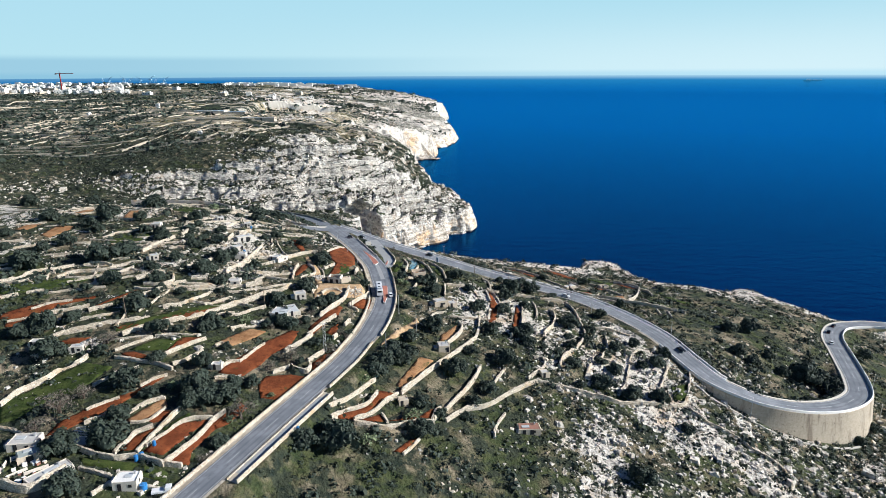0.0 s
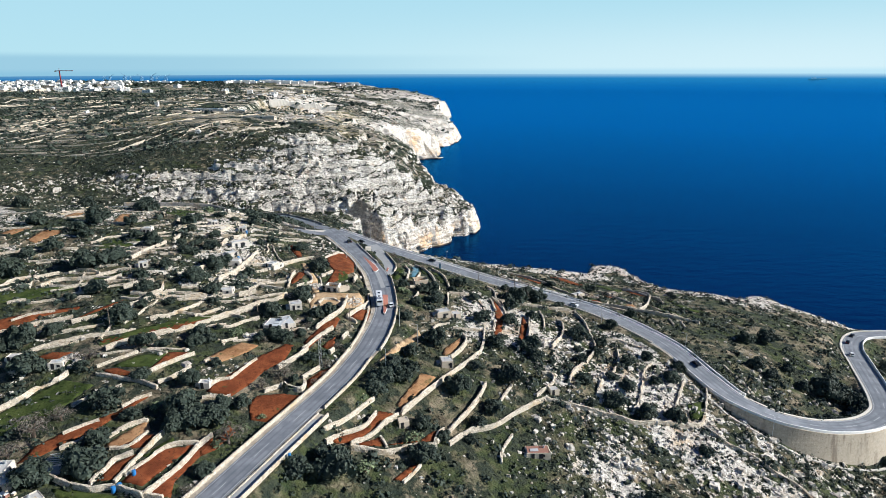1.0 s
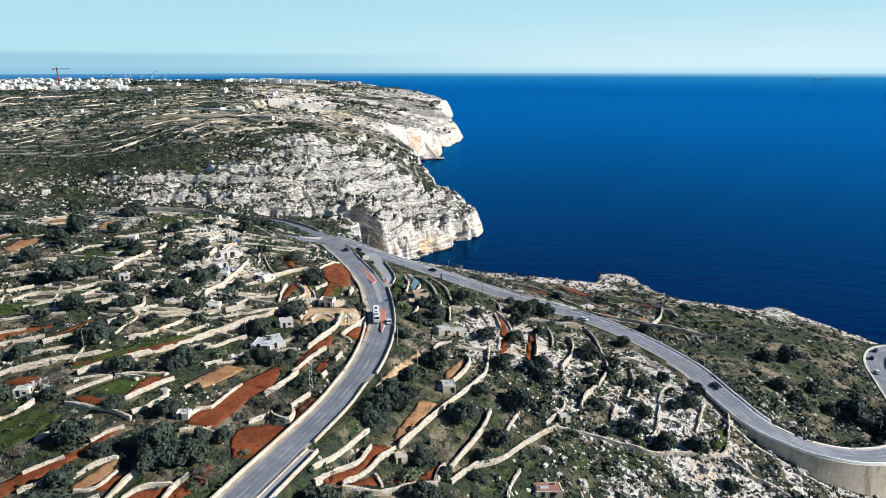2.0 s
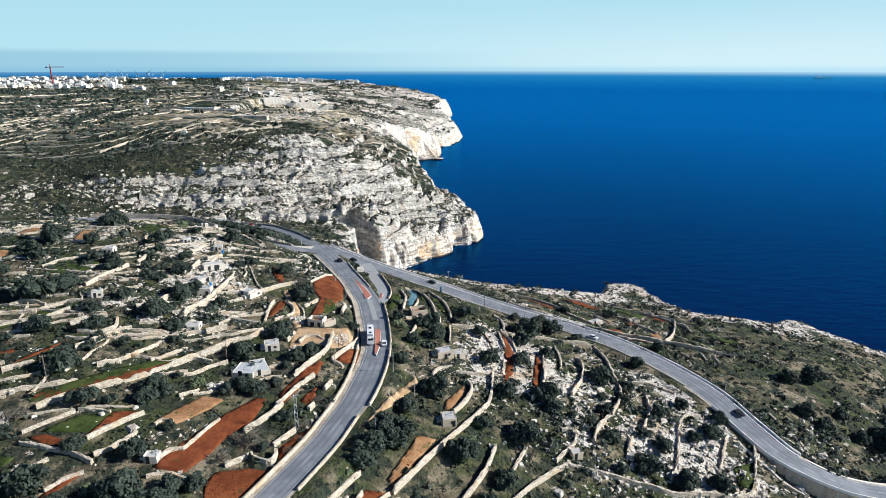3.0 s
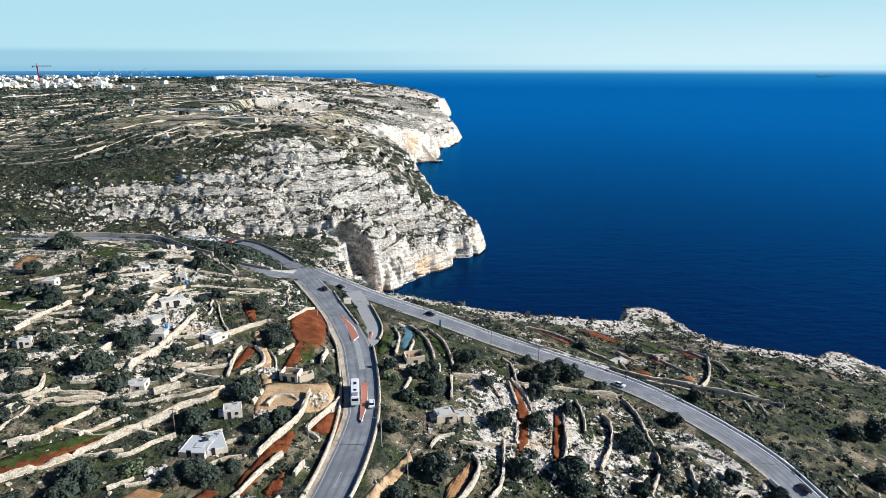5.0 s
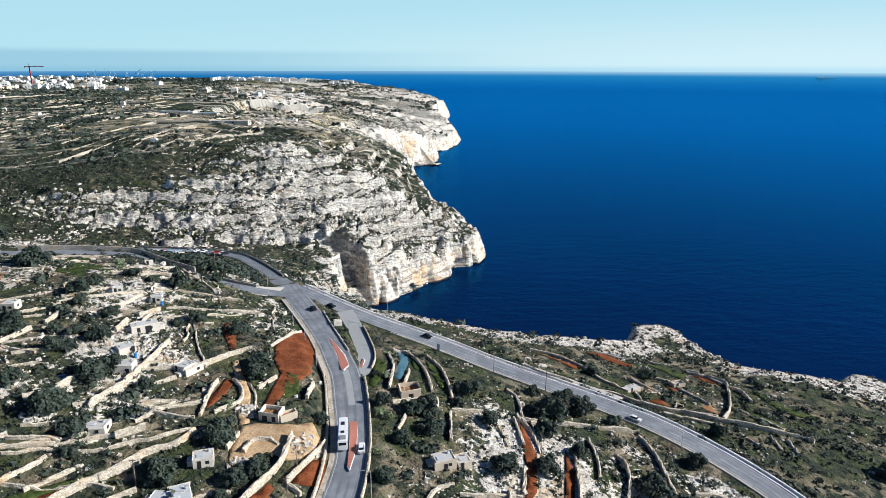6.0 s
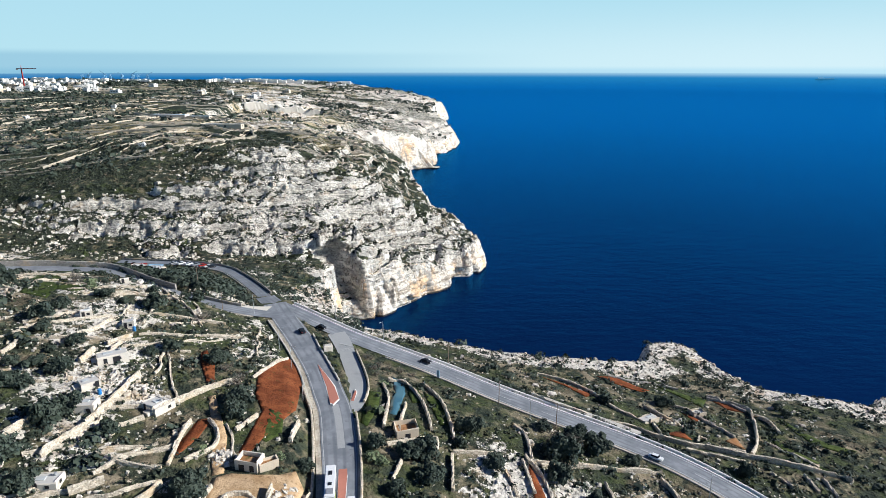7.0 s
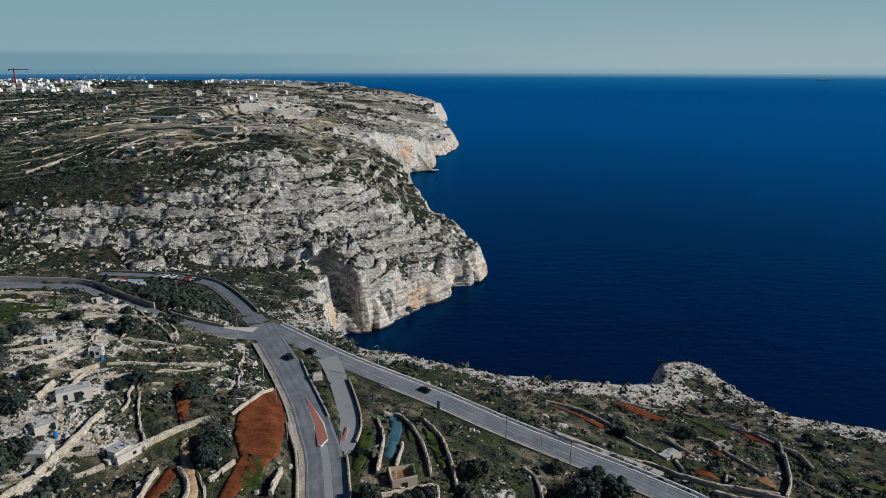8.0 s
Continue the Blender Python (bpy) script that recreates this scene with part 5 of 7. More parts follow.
house((-45.0, 321.6), (-42.4, 322.6), 2.0, 1.9, WHITE_WALL, ROOF_GREY, "white utility kiosk on a planted traffic island", doors=(), windows=(), name="utility_kiosk")
house((-342, 842), (-300, 836), 10, 3.4, WHITE_WALL, ROOF_BLUE, "long building with a pale blue roof on the plateau", windows=((0.2, 2, 1.5), (0.6, 2, 1.5)), name="long_building")
house((-292, 826), (-268, 824), 8, 2.8, CREAM_WALL, ROOF_BLUE, "shed with a pale blue roof on the plateau", name="long_building")
house((-252, 760), (-212, 758), 9, 3.2, CREAM_WALL, ROOF_GREY, "row of low limestone buildings on the plateau", windows=((0.2, 2, 1.5), (0.6, 2, 1.5)), name="long_building")


def courtyard():
    """Low walls, planters and stacked goods round the farmhouse's yard."""
    for pts, h in (([(-109.0, 126.5), (-100.0, 124.8)], 1.0), ([(-109.0, 126.5), (-110.5, 133.0)], 1.0), ([(-103.5, 129.0), (-99.5, 132.5)], 0.8), ([(-106.8, 127.8), (-104.0, 131.2)], 0.7)):
        line = resample(pts, 1.2)
        tagged(wall_mesh("yard_wall", line, height_at(line[:, 0], line[:, 1]), h, 0.35, WHITE_WALL, 0.04), "low whitewashed yard wall beside a farmhouse", "wall")
    rng = random.Random(3)
    for k in range(16):
        x, y = rng.uniform(-109, -100), rng.uniform(126, 134)
        root = empty("crate", x, y, float(height_at(x, y)[0]), rng.uniform(0, 90))
        s = rng.uniform(0.5, 1.1)
        part("box", box(0, 0, s * 0.35, s, s * 0.8, s * 0.8, 0.03), (WHITE_TOP, BLUE, CREAM_WALL, ROOF_RED)[k % 4 if k % 4 != 1 or k < 6 else 0], root)
        part("lid", box(0, 0, s * 0.78, s * 1.04, s * 0.84, 0.06, 0.01), WHITE_TOP, root)
        tagged(root, "stored box in the farmhouse yard", "crate", "boxes in the yard")


courtyard()


def rubble(x, y, r, n, seed):
    rng = np.random.RandomState(seed)
    a, q = rng.uniform(0, 6.3, n), r * np.sqrt(rng.uniform(0, 1, n))
    px, py = x + q * np.cos(a), y + q * np.sin(a)
    z = height_at(px, py) + 0.5 * np.clip(1 - q / r, 0, 1)
    return rock_stuff("rubble", px, py, z, rng.gamma(2.0, 0.13, n) + 0.12, ROCK, "heap of pale limestone rubble beside a field wall", rng)


def pergola(x, y, turn):
    root = empty("pergola", x, y, float(height_at(x, y)[0]), turn)
    for sx in (-2.6, 2.6):
        for sy in (-2.4, 2.4):
            part("post", box(sx, sy, 1.2, 0.12, 0.12, 2.6), WOOD_POLE, root)
    for k in range(7):
        part("slat", box(0, -2.4 + 0.8 * k, 2.5, 5.6, 0.14, 0.12), WHITE_TOP, root)
    part("slab", box(0, 0, 0.0, 5.6, 5.2, 0.5), CONCRETE, root)
    return tagged(root, "timber pergola with pale slats over a concrete slab", "pergola")


for k, (x, y, r) in enumerate(((-38.5, 246.0, 4.5), (-57.0, 257.5, 3.0), (-80.0, 276.0, 4.0), (-86.0, 280.0, 4.0), (-97.0, 284.0, 3.5), (-88.0, 262.0, 3.5), (-70.0, 213.0, 3.0),
                               (-120.0, 189.0, 4.0), (-133.0, 186.0, 4.0), (-13.6, 277.0, 3.2), (-52.0, 236.5, 3.0), (72.0, 318.0, 3.5), (-105.0, 246.0, 4.0), (-118.0, 258.0, 4.0))):
    rubble(x, y, r, 90, 200 + k)
pergola(-96.5, 143.5, 8)


def water_tank(x, y, r=0.7, h=1.4):
    root = empty("water_tank", x, y, float(height_at(x, y)[0]))
    bm = rod((0, 0, -0.1), (0, 0, h), r, r * 0.96, 14)
    part("barrel", bm, BLUE, root)
    part("lid", rod((0, 0, h), (0, 0, h + 0.12), r * 0.5, r * 0.4, 12), BLUE, root)
    return tagged(root, "blue plastic water tank on the ground", "water tank", "water tanks")


for x, y, r in ((-73.6, 127.6, 0.9), (-76.3, 131.0, 0.6), (-78.6, 137.6, 0.6), (-79.6, 136.6, 0.55), (-77.2, 141.8, 0.5), (-102.7, 311.0, 0.5), (-95.4, 276.5, 0.5), (-41.4, 150.6, 0.45)):
    water_tank(x, y, r)


# ---------------------------------------------------------------- poles
def lamp_post(x, y, turn, height=8.0, z=None, concrete=False):
    z = float(height_at(x, y)[0]) if z is None else z
    root = empty("street_lamp", x, y, z, turn)
    part("pole", rod((0, 0, -0.4), (0, 0, height), 0.13, 0.07, 8), STEEL, root)
    part("arm", rod((0, 0, height - 0.05), (1.5, 0, height + 0.25), 0.05, 0.04, 6), STEEL, root)
    part("lantern", box(1.75, 0, height + 0.24, 0.75, 0.26, 0.14, 0.03), STEEL, root)
    part("base", box(0, 0, 0.1, 0.4, 0.4, 0.5, 0.03), CONCRETE, root)
    return tagged(root, "slim grey steel street lamp beside the road", "street lamp", "street lamps")


for x, y, turn in ((-21.6, 197.5, 150), (-12.3, 218.8, 180), (-19.6, 228.0, 180), (-60.3, 322.0, -20), (-45.0, 290.0, 0), (-53.0, 309.0, -20), (-78.0, 352.0, -30),
                   (22.2, 300.0, 60), (66.0, 270.0, 50), (96.0, 249.0, 160), (-27.5, 343.5, 240), (112, 205.5, 60), (179.5, 231.5, 150), (190.0, 253.0, 160), (-46.5, 352.0, 240)):
    lamp_post(x, y, turn)


def utility_pole(x, y, height=9.0, turn=0.0):
    root = empty("utility_pole", x, y, float(height_at(x, y)[0]), turn)
    part("pole", rod((0, 0, -0.5), (0.05, 0, height), 0.15, 0.09, 8), WOOD_POLE, root)
    part("crossarm", box(0, 0, height - 0.5, 1.5, 0.1, 0.12), WOOD_POLE, root)
    for sx in (-0.6, 0.0, 0.6):
        part("insulator", rod((sx, 0, height - 0.44), (sx, 0, height - 0.2), 0.05, 0.03, 6), WHITE_TOP, root)
    return tagged(root, "weathered utility pole standing among the fields", "utility pole", "utility poles")


for x, y, h, turn in ((-116.3, 206.8, 9, 20), (-37.6, 224.9, 8, 10), (-72.5, 228.0, 7, 0), (-38.2, 236.0, 7, 30), (-107.0, 372.0, 9, 0), (-152.0, 388.0, 8, 0),
                      (-90.0, 352.0, 8, 40), (13.0, 306.0, 9, 50), (30.0, 298.0, 9, 40), (-3.2, 336.8, 8, 30)):
    utility_pole(x, y, h, turn)


def lattice_mast(x, y, height=11.0, turn=15.0):
    """A twin-legged lattice pole."""
    root = empty("lattice_mast", x, y, float(height_at(x, y)[0]), turn)
    for sx in (-0.45, 0.45):
        for sy in (-0.3, 0.3):
            part("leg", rod((sx, sy, -0.4), (sx * 0.7, sy * 0.7, height), 0.06, 0.05, 5), STEEL, root)
    for k in range(9):
        z0, z1 = height * k / 9, height * (k + 1) / 9
        s = 1 if k % 2 else -1
        for sy in (-0.27, 0.27):
            part("brace", rod((-0.42 * s, sy, z0), (0.42 * s, sy, z1), 0.03, 0.03, 4), STEEL, root)
    part("crossarm", box(0, 0, height - 0.3, 2.2, 0.12, 0.12), STEEL, root)
    return tagged(root, "grey steel lattice mast beside the main road", "mast")


lattice_mast(-42.6, 196.2)


# ---------------------------------------------------------------- signs and road things
def bus_stop_sign(x, y, z, turn):
    root = empty("bus_stop_sign", x, y, z, turn)
    part("post", rod((0, 0, -0.3), (0, 0, 3.0), 0.07, 0.07, 8), STEEL, root)
    part("panel", box(0, 0.02, 2.0, 1.1, 0.12, 2.6, 0.03), ROOF_BLUE, root, "tall pale blue panel")
    return tagged(root, "tall pale blue bus stop panel on a post", "sign")


bus_stop_sign(-6.6, 322.2, 50.9, -30)


def stop_lettering():
    cu = bpy.data.curves.new("road_lettering", "FONT")
    cu.body, cu.size, cu.align_x, cu.align_y, cu.extrude = "STOP", 2.0, "CENTER", "CENTER", 0.004
    ob = new("road_lettering", cu)
    ob.data.materials.append(WHITE_PAINT)
    ob.matrix_world = pose(-38.6, 331.2, 57.72, -1.5, 2.5, 24)
    return tagged(ob, "white STOP painted on the asphalt at the junction", "road marking", kind="structure")


stop_lettering()
painted(np.array([(-42.3, 335.6, 57.7), (-39.8, 334.6, 57.66), (-36.9, 333.4, 57.6)]), 0.0, 0.35, 0.11)
traffic_island([(-45.5, 312.6), (-41.8, 306.4), (-37.5, 298.2), (-34.8, 291.0), (-35.9, 287.9), (-36.9, 288.4), (-39.8, 298.1)], 61.0)
traffic_island([(-29.9, 262.3), (-28.5, 265.2), (-27.0, 257.3), (-25.9, 247.2), (-26.2, 238.5), (-27.0, 240.0), (-27.9, 249.2)], 59.95)
traffic_island([(-31.2, 298.6), (-30.6, 297.3), (-30.7, 288.9), (-31.7, 290.8)], 59.55)


def planted_island():
    """The strip of scrub between the main road and the slip road, edged by a low wall."""
    edge = [(-51.5, 334.5), (-47.5, 325.0), (-41.8, 313.0), (-36.5, 301.5)]
    line = resample(edge, 1.2)
    base = height_at(line[:, 0], line[:, 1])
    tagged(wall_mesh("roadside_wall", line, base, 0.7, 0.5, CONCRETE, 0.04), "low concrete wall round a planted traffic island", "wall")


planted_island()


def layby():
    """A raised bus layby with parapet walls beside the main road."""
    line = by(MAIN, lambda p: 131 < p[1] < 172)
    side = sideways(line)
    root = empty("bus_layby", *line[0])
    origin = line[0]
    n = len(line)
    rows = []
    for off, dz in ((2.2, 0.13), (6.0, 0.13), (6.3, -5.0), (2.2, -5.0)):
        rows.append(np.column_stack([line[:, :2] + side * off, line[:, 2] + dz]) - origin)
    i = np.arange(n - 1)
    quads = np.vstack([np.column_stack([r * n + i, r * n + i + 1, (r + 1) % 4 * n + i + 1, (r + 1) % 4 * n + i]) for r in range(4)]
                      + [np.array([[0, n, 2 * n, 3 * n], [n - 1, 4 * n - 1, 3 * n - 1, 2 * n - 1]])])
    slab = quads_object("platform", np.vstack(rows), quads, ASHLAR, False)
    slab.parent = root
    for off, h in ((2.8, 0.3), (6.1, 1.0)):
        w = wall_mesh("parapet", np.column_stack([line[:, :2] + side * off - origin[:2], line[:, 2] - origin[2]]), line[:, 2] - origin[2] + 0.1, h, 0.4, DRY_STONE, 0.02, 0.2)
        w.parent = root
    tagged(root, "raised concrete bus layby with a pale parapet", "layby")


layby()
tagged(ribbon("pavement", by(MAIN, lambda p: 132 < p[1] < 171), 3.05, 5.85, PALE_ASPHALT, 0.16), "asphalt of the raised bus layby", "pavement", kind="structure")


# ---------------------------------------------------------------- vehicles
def wheel(root, x, y, r, w):
    t = part("wheel", rod((x, y - w / 2, r), (x, y + w / 2, r), r, r, 14), TYRE, root)
    part("rim", rod((x, y - w / 2 - 0.01, r), (x, y + w / 2 + 0.01, r), r * 0.55, r * 0.55, 10), STEEL, t)


def car(x, y, z, turn, paint, words):
    root = empty("car", x, y, z, turn)
    bm = box(0, 0, 0.58, 4.2, 1.74, 0.62, 0.16)
    part("body", bm, paint, root)
    part("cabin", box(-0.2, 0, 1.12, 2.4, 1.56, 0.56, 0.12, 0.78), GLASS, root, "dark tinted glass")
    part("roof", box(-0.2, 0, 1.42, 1.75, 1.18, 0.06, 0.02), paint, root)
    for sx in (-1.3, 1.3):
        for sy in (-0.78, 0.78):
            wheel(root, sx, sy, 0.31, 0.2)
    for sy in (-0.6, 0.6):
        part("headlight", box(2.07, sy, 0.66, 0.1, 0.36, 0.16, 0.02), WHITE_TOP, root)
        part("taillight", box(-2.07, sy, 0.7, 0.1, 0.3, 0.16, 0.02), CAR_RED, root)
    return tagged(root, words, "car", "cars on the roads")


def road_place(line, x, y, across):
    """A place on a road beside (x, y), that far to the right of its centre, with the road's height and bearing."""
    k = int(np.argmin(np.hypot(line[:, 0] - x, line[:, 1] - y)))
    k = min(max(k, 1), len(line) - 2)
    d = line[k + 1] - line[k - 1]
    s = np.array([d[1], -d[0]]) / np.hypot(d[0], d[1])
    return line[k, 0] + s[0] * across, line[k, 1] + s[1] * across, line[k, 2] + 0.12, math.degrees(math.atan2(d[1], d[0]))


for line, x, y, across, paint, words in (
        (MAIN, -25.5, 246.0, 2.3, CAR_WHITE, "small white car driving on the main road"),
        (COAST, -9.0, 332.0, -1.8, CAR_DARK, "dark car on the coast road"),
        (COAST, 98.5, 241.0, -1.8, CAR_DARK, "dark car before the hairpin"),
        (COAST, 58.0, 288.0, 1.8, CAR_WHITE, "white car on the coast road"),
        (COAST, 212.0, 319.5, -1.7, CAR_DARK, "dark car on the lower road"),
        (COAST, 203.5, 309.0, -1.7, CAR_DARK, "dark car waiting on the lower road"),
        (COAST, 194.5, 290.0, -1.7, CAR_WHITE, "white car on the lower road"),
        (MAIN, -57.0, 335.0, 2.2, CAR_DARK, "dark car at the junction"),
        (COAST, -50.0, 347.0, 2.2, CAR_DARK, "dark car turning at the junction")):
    px, py, pz, bearing = road_place(line, x, y, across)
    car(px, py, pz, bearing, paint, words)
for k, (x, y) in enumerate(((-142.4, 447.5), (-138.2, 446.0), (-133.6, 443.8), (-128.7, 441.5), (-124.6, 439.0), (-147.0, 449.5), (-152.0, 451.0))):
    px, py, pz, bearing = road_place(PARK, x, y, -1.2)
    car(px, py, pz, bearing + 70, (CAR_WHITE, CAR_GREY, CAR_RED, CAR_WHITE, CAR_DARK, CAR_WHITE, CAR_GREY)[k], "parked car in the car park by the cliff")


def bus(x, y, z, turn):
    root = empty("bus", x, y, z, turn)
    part("body", box(0, 0, 1.72, 11.6, 2.5, 2.6, 0.18), CAR_WHITE, root)
    for sy in (-1.26, 1.26):
        for k in range(5):
            part("side_window", box(-4.2 + 2.05 * k, sy, 2.15, 1.85, 0.06, 0.95, 0.02), GLASS, root)
        part("stripe", box(-3.8, sy, 1.2, 3.6, 0.05, 0.7, 0.01), LIME, root, "lime green stripe")
    part("windscreen", box(5.78, 0, 2.0, 0.08, 2.2, 1.4, 0.03), GLASS, root)
    part("rear_window", box(-5.78, 0, 2.3, 0.08, 1.9, 0.8, 0.03), GLASS, root)
    for cx, sx in ((2.6, 1.5), (-1.4, 1.0)):
        part("roof_hatch", box(cx, 0, 3.06, sx, 0.9, 0.14, 0.03), CAR_DARK, root)
    part("roof_unit", box(-4.0, 0, 3.1, 1.8, 1.6, 0.24, 0.05), CAR_GREY, root)
    for sx in (-3.3, 3.6):
        for sy in (-1.05, 1.05):
            wheel(root, sx, sy, 0.48, 0.3)
    return tagged(root, "white single-deck bus with a lime green stripe", "bus")


px, py, pz, bearing = road_place(MAIN, -30.5, 250.0, -2.4)
bus(px, py, pz, bearing)


def canopy(x, y, turn, sheet, words):
    """A light sheet roof on four posts."""
    root = empty("canopy", x, y, float(height_at(x, y)[0]), turn)
    for sx in (-3.2, 3.2):
        for sy in (-1.8, 1.8):
            part("post", rod((sx, sy, -0.5), (sx, sy, 2.5), 0.06, 0.06, 6), STEEL, root)
    bm = box(0, 0, 2.6, 7.2, 4.2, 0.1)
    for v in bm.verts:
        v.co.z += 0.14 * v.co.y
    part("roof_sheet", bm, sheet, root)
    part("counter", box(0, 0.6, 0.5, 4.0, 0.7, 1.1, 0.03), WHITE_WALL, root)
    return tagged(root, words, "canopy")


canopy(-152.0, 412.0, 10, CAR_RED, "kiosk under a red sheet canopy beside the car park")
canopy(-138.0, 399.5, -5, ROOF_BLUE, "open shelter with a pale blue sheet roof")


def truck(x, y, turn):
    root = empty("pickup_truck", x, y, float(height_at(x, y)[0]), turn)
    part("cab", box(1.3, 0, 1.1, 1.7, 1.8, 1.6, 0.12, 0.9), CAR_WHITE, root)
    part("bed", box(-1.1, 0, 0.8, 3.0, 1.8, 0.6, 0.04), CAR_WHITE, root)
    part("windscreen", box(2.1, 0, 1.45, 0.1, 1.5, 0.6, 0.02), GLASS, root)
    for sx in (-1.6, 1.3):
        for sy in (-0.8, 0.8):
            wheel(root, sx, sy, 0.36, 0.24)
    return tagged(root, "white pickup truck parked beside the road", "truck")


truck(-68.6, 127.0, 15)


# ---------------------------------------------------------------- field walls
dry_wall([(-129.4, 158.0), (-128.8, 163.4), (-127.5, 167.0), (-124.2, 171.2), (-122.8, 175.9), (-118.5, 179.8), (-117.4, 182.9)], 1.6)
dry_wall([(-138.2, 190.5), (-134.7, 194.9), (-129.0, 198.8), (-121.0, 203.0), (-113.2, 206.3), (-109.0, 209.3)], 1.2)
dry_wall([(-156.3, 202.1), (-149.8, 205.3), (-142.3, 210.1), (-133.5, 214.3)], 1.2)
dry_wall([(-135.0, 203.4), (-127.5, 207.1), (-120.7, 211.0)], 1.0)
dry_wall([(-109.6, 185.4), (-105.3, 189.7), (-100.8, 194.0)], 1.0)
dry_wall([(-92.4, 184.1), (-89.0, 189.1), (-83.6, 196.1)], 1.2)
dry_wall([(-107.9, 182.0), (-101.0, 180.7), (-94.1, 179.1), (-86.9, 176.4)], 1.2)
dry_wall([(-107.0, 167.0), (-105.1, 170.4), (-100.8, 173.9), (-97.8, 177.0)], 1.0)
dry_wall([(-102.8, 155.5), (-99.3, 159.3), (-96.2, 161.5)], 1.0)
dry_wall([(-100.4, 150.0), (-97.5, 152.1), (-95.7, 155.8)], 1.2)
dry_wall([(-92.9, 167.3), (-89.9, 171.1), (-87.1, 173.3)], 1.0)
dry_wall([(-91.5, 152.1), (-89.5, 156.5), (-85.4, 161.2), (-83.0, 161.9)], 1.2)
dry_wall([(-87.9, 150.9), (-83.5, 152.2), (-81.2, 157.8)], 0.8)
dry_wall([(-86.1, 138.1), (-84.8, 143.8), (-84.2, 146.7), (-80.7, 149.0)], 1.5)
dry_wall([(-80.7, 139.1), (-79.3, 145.8), (-78.1, 152.0), (-76.9, 157.5)], 1.3)
dry_wall([(-79.2, 141.3), (-76.1, 147.3), (-74.8, 150.5), (-72.0, 153.5), (-66.5, 154.9)], 1.0)
dry_wall([(-72.4, 135.1), (-70.2, 139.4), (-67.3, 146.4), (-66.0, 153.6), (-64.2, 158.3)], 1.6)
dry_wall([(-98.4, 140.7), (-91.7, 137.6), (-84.8, 136.3), (-80.5, 137.5), (-72.3, 135.5)], 1.8)
dry_wall([(-72.4, 135.6), (-67.5, 135.6)], 1.4)
dry_wall([(-122.4, 147.8), (-117.7, 146.7), (-112.7, 144.1), (-106.9, 142.0)], 1.0)
dry_wall([(-91.7, 132.2), (-82.3, 130.0)], 1.2)
dry_wall([(-106.3, 124.7), (-98.3, 123.8), (-94.5, 131.5)], 2.4)
dry_wall([(-74.4, 128.3), (-68.4, 127.7)], 1.5)
dry_wall([(-84.3, 123.9), (-81.9, 128.1)], 1.0)
dry_wall([(-55.7, 192.7), (-51.3, 201.0), (-49.2, 206.6)], 1.5)
dry_wall([(-50.6, 205.5), (-46.7, 215.3), (-43.4, 221.7)], 1.5)
dry_wall([(-47.0, 188.8), (-43.0, 195.9)], 1.3)
dry_wall([(-72.5, 173.3), (-68.6, 174.7), (-63.3, 173.8), (-61.0, 171.1)], 1.0)
dry_wall([(-34.2, 160.4), (-29.8, 167.1), (-25.4, 171.3), (-22.6, 177.9)], 1.6)
dry_wall([(-27.8, 163.0), (-23.0, 168.8), (-19.3, 175.0), (-16.0, 178.9)], 1.6)
dry_wall([(-20.2, 168.9), (-18.1, 165.4)], 1.2)
dry_wall([(-27.6, 161.6), (-18.2, 163.1), (-10.2, 168.3), (-4.1, 170.4)], 1.6)
dry_wall([(-15.3, 180.1), (-9.7, 189.6), (-2.6, 200.8)], 2.0)
dry_wall([(-35.2, 163.2), (-30.9, 170.2), (-27.0, 178.3), (-24.0, 184.1)], 1.2)
dry_wall([(-12.7, 154.0), (-10.3, 158.2), (-8.4, 161.7)], 0.8)
dry_wall([(-4.9, 170.7), (-3.9, 175.9), (-2.2, 178.1)], 1.4)
dry_wall([(-4.3, 171.9), (0.0, 179.3), (5.5, 188.6), (8.8, 195.1), (11.6, 203.6)], 1.6)
dry_wall([(-0.7, 172.6), (5.3, 179.5), (13.2, 184.5), (20.9, 192.7), (29.9, 200.9), (33.5, 202.6), (43.5, 201.7), (53.3, 200.1), (62.5, 199.8), (75.5, 202.6)], 1.6)
dry_wall([(73.1, 202.0), (82.2, 203.0), (87.6, 206.1), (92.0, 214.9), (95.5, 223.5)], 1.6)
dry_wall([(15.8, 196.1), (20.7, 206.5)], 1.0)
dry_wall([(28.9, 203.3), (33.0, 208.5), (36.2, 212.9), (35.8, 216.4), (32.6, 216.4)], 1.2)
dry_wall([(14.6, 169.6), (15.3, 175.1), (18.9, 182.8)], 1.0)
dry_wall([(-6.5, 195.1), (-0.1, 204.5), (6.4, 214.2)], 1.8)
dry_wall([(6.4, 214.5), (11.1, 224.0), (12.8, 241.0)], 1.4)
dry_wall([(52.0, 212.4), (55.1, 219.2)], 1.0)
dry_wall([(62.9, 204.9), (67.9, 214.2), (73.4, 229.6), (78.4, 237.3)], 1.0)
dry_wall([(79.3, 210.8), (88.4, 227.9)], 1.0)
dry_wall([(87.8, 204.1), (92.9, 198.6), (100.4, 195.5), (105.8, 190.0), (112.6, 186.2), (115.1, 181.1)], 1.0)
dry_wall([(110.9, 245.8), (113.6, 237.2), (116.7, 230.1)], 0.6)
dry_wall([(-177.1, 229.4), (-173.4, 233.6), (-170.2, 238.8), (-165.8, 242.3)], 1.6)
dry_wall([(-164.4, 241.5), (-158.1, 247.8)], 1.5)
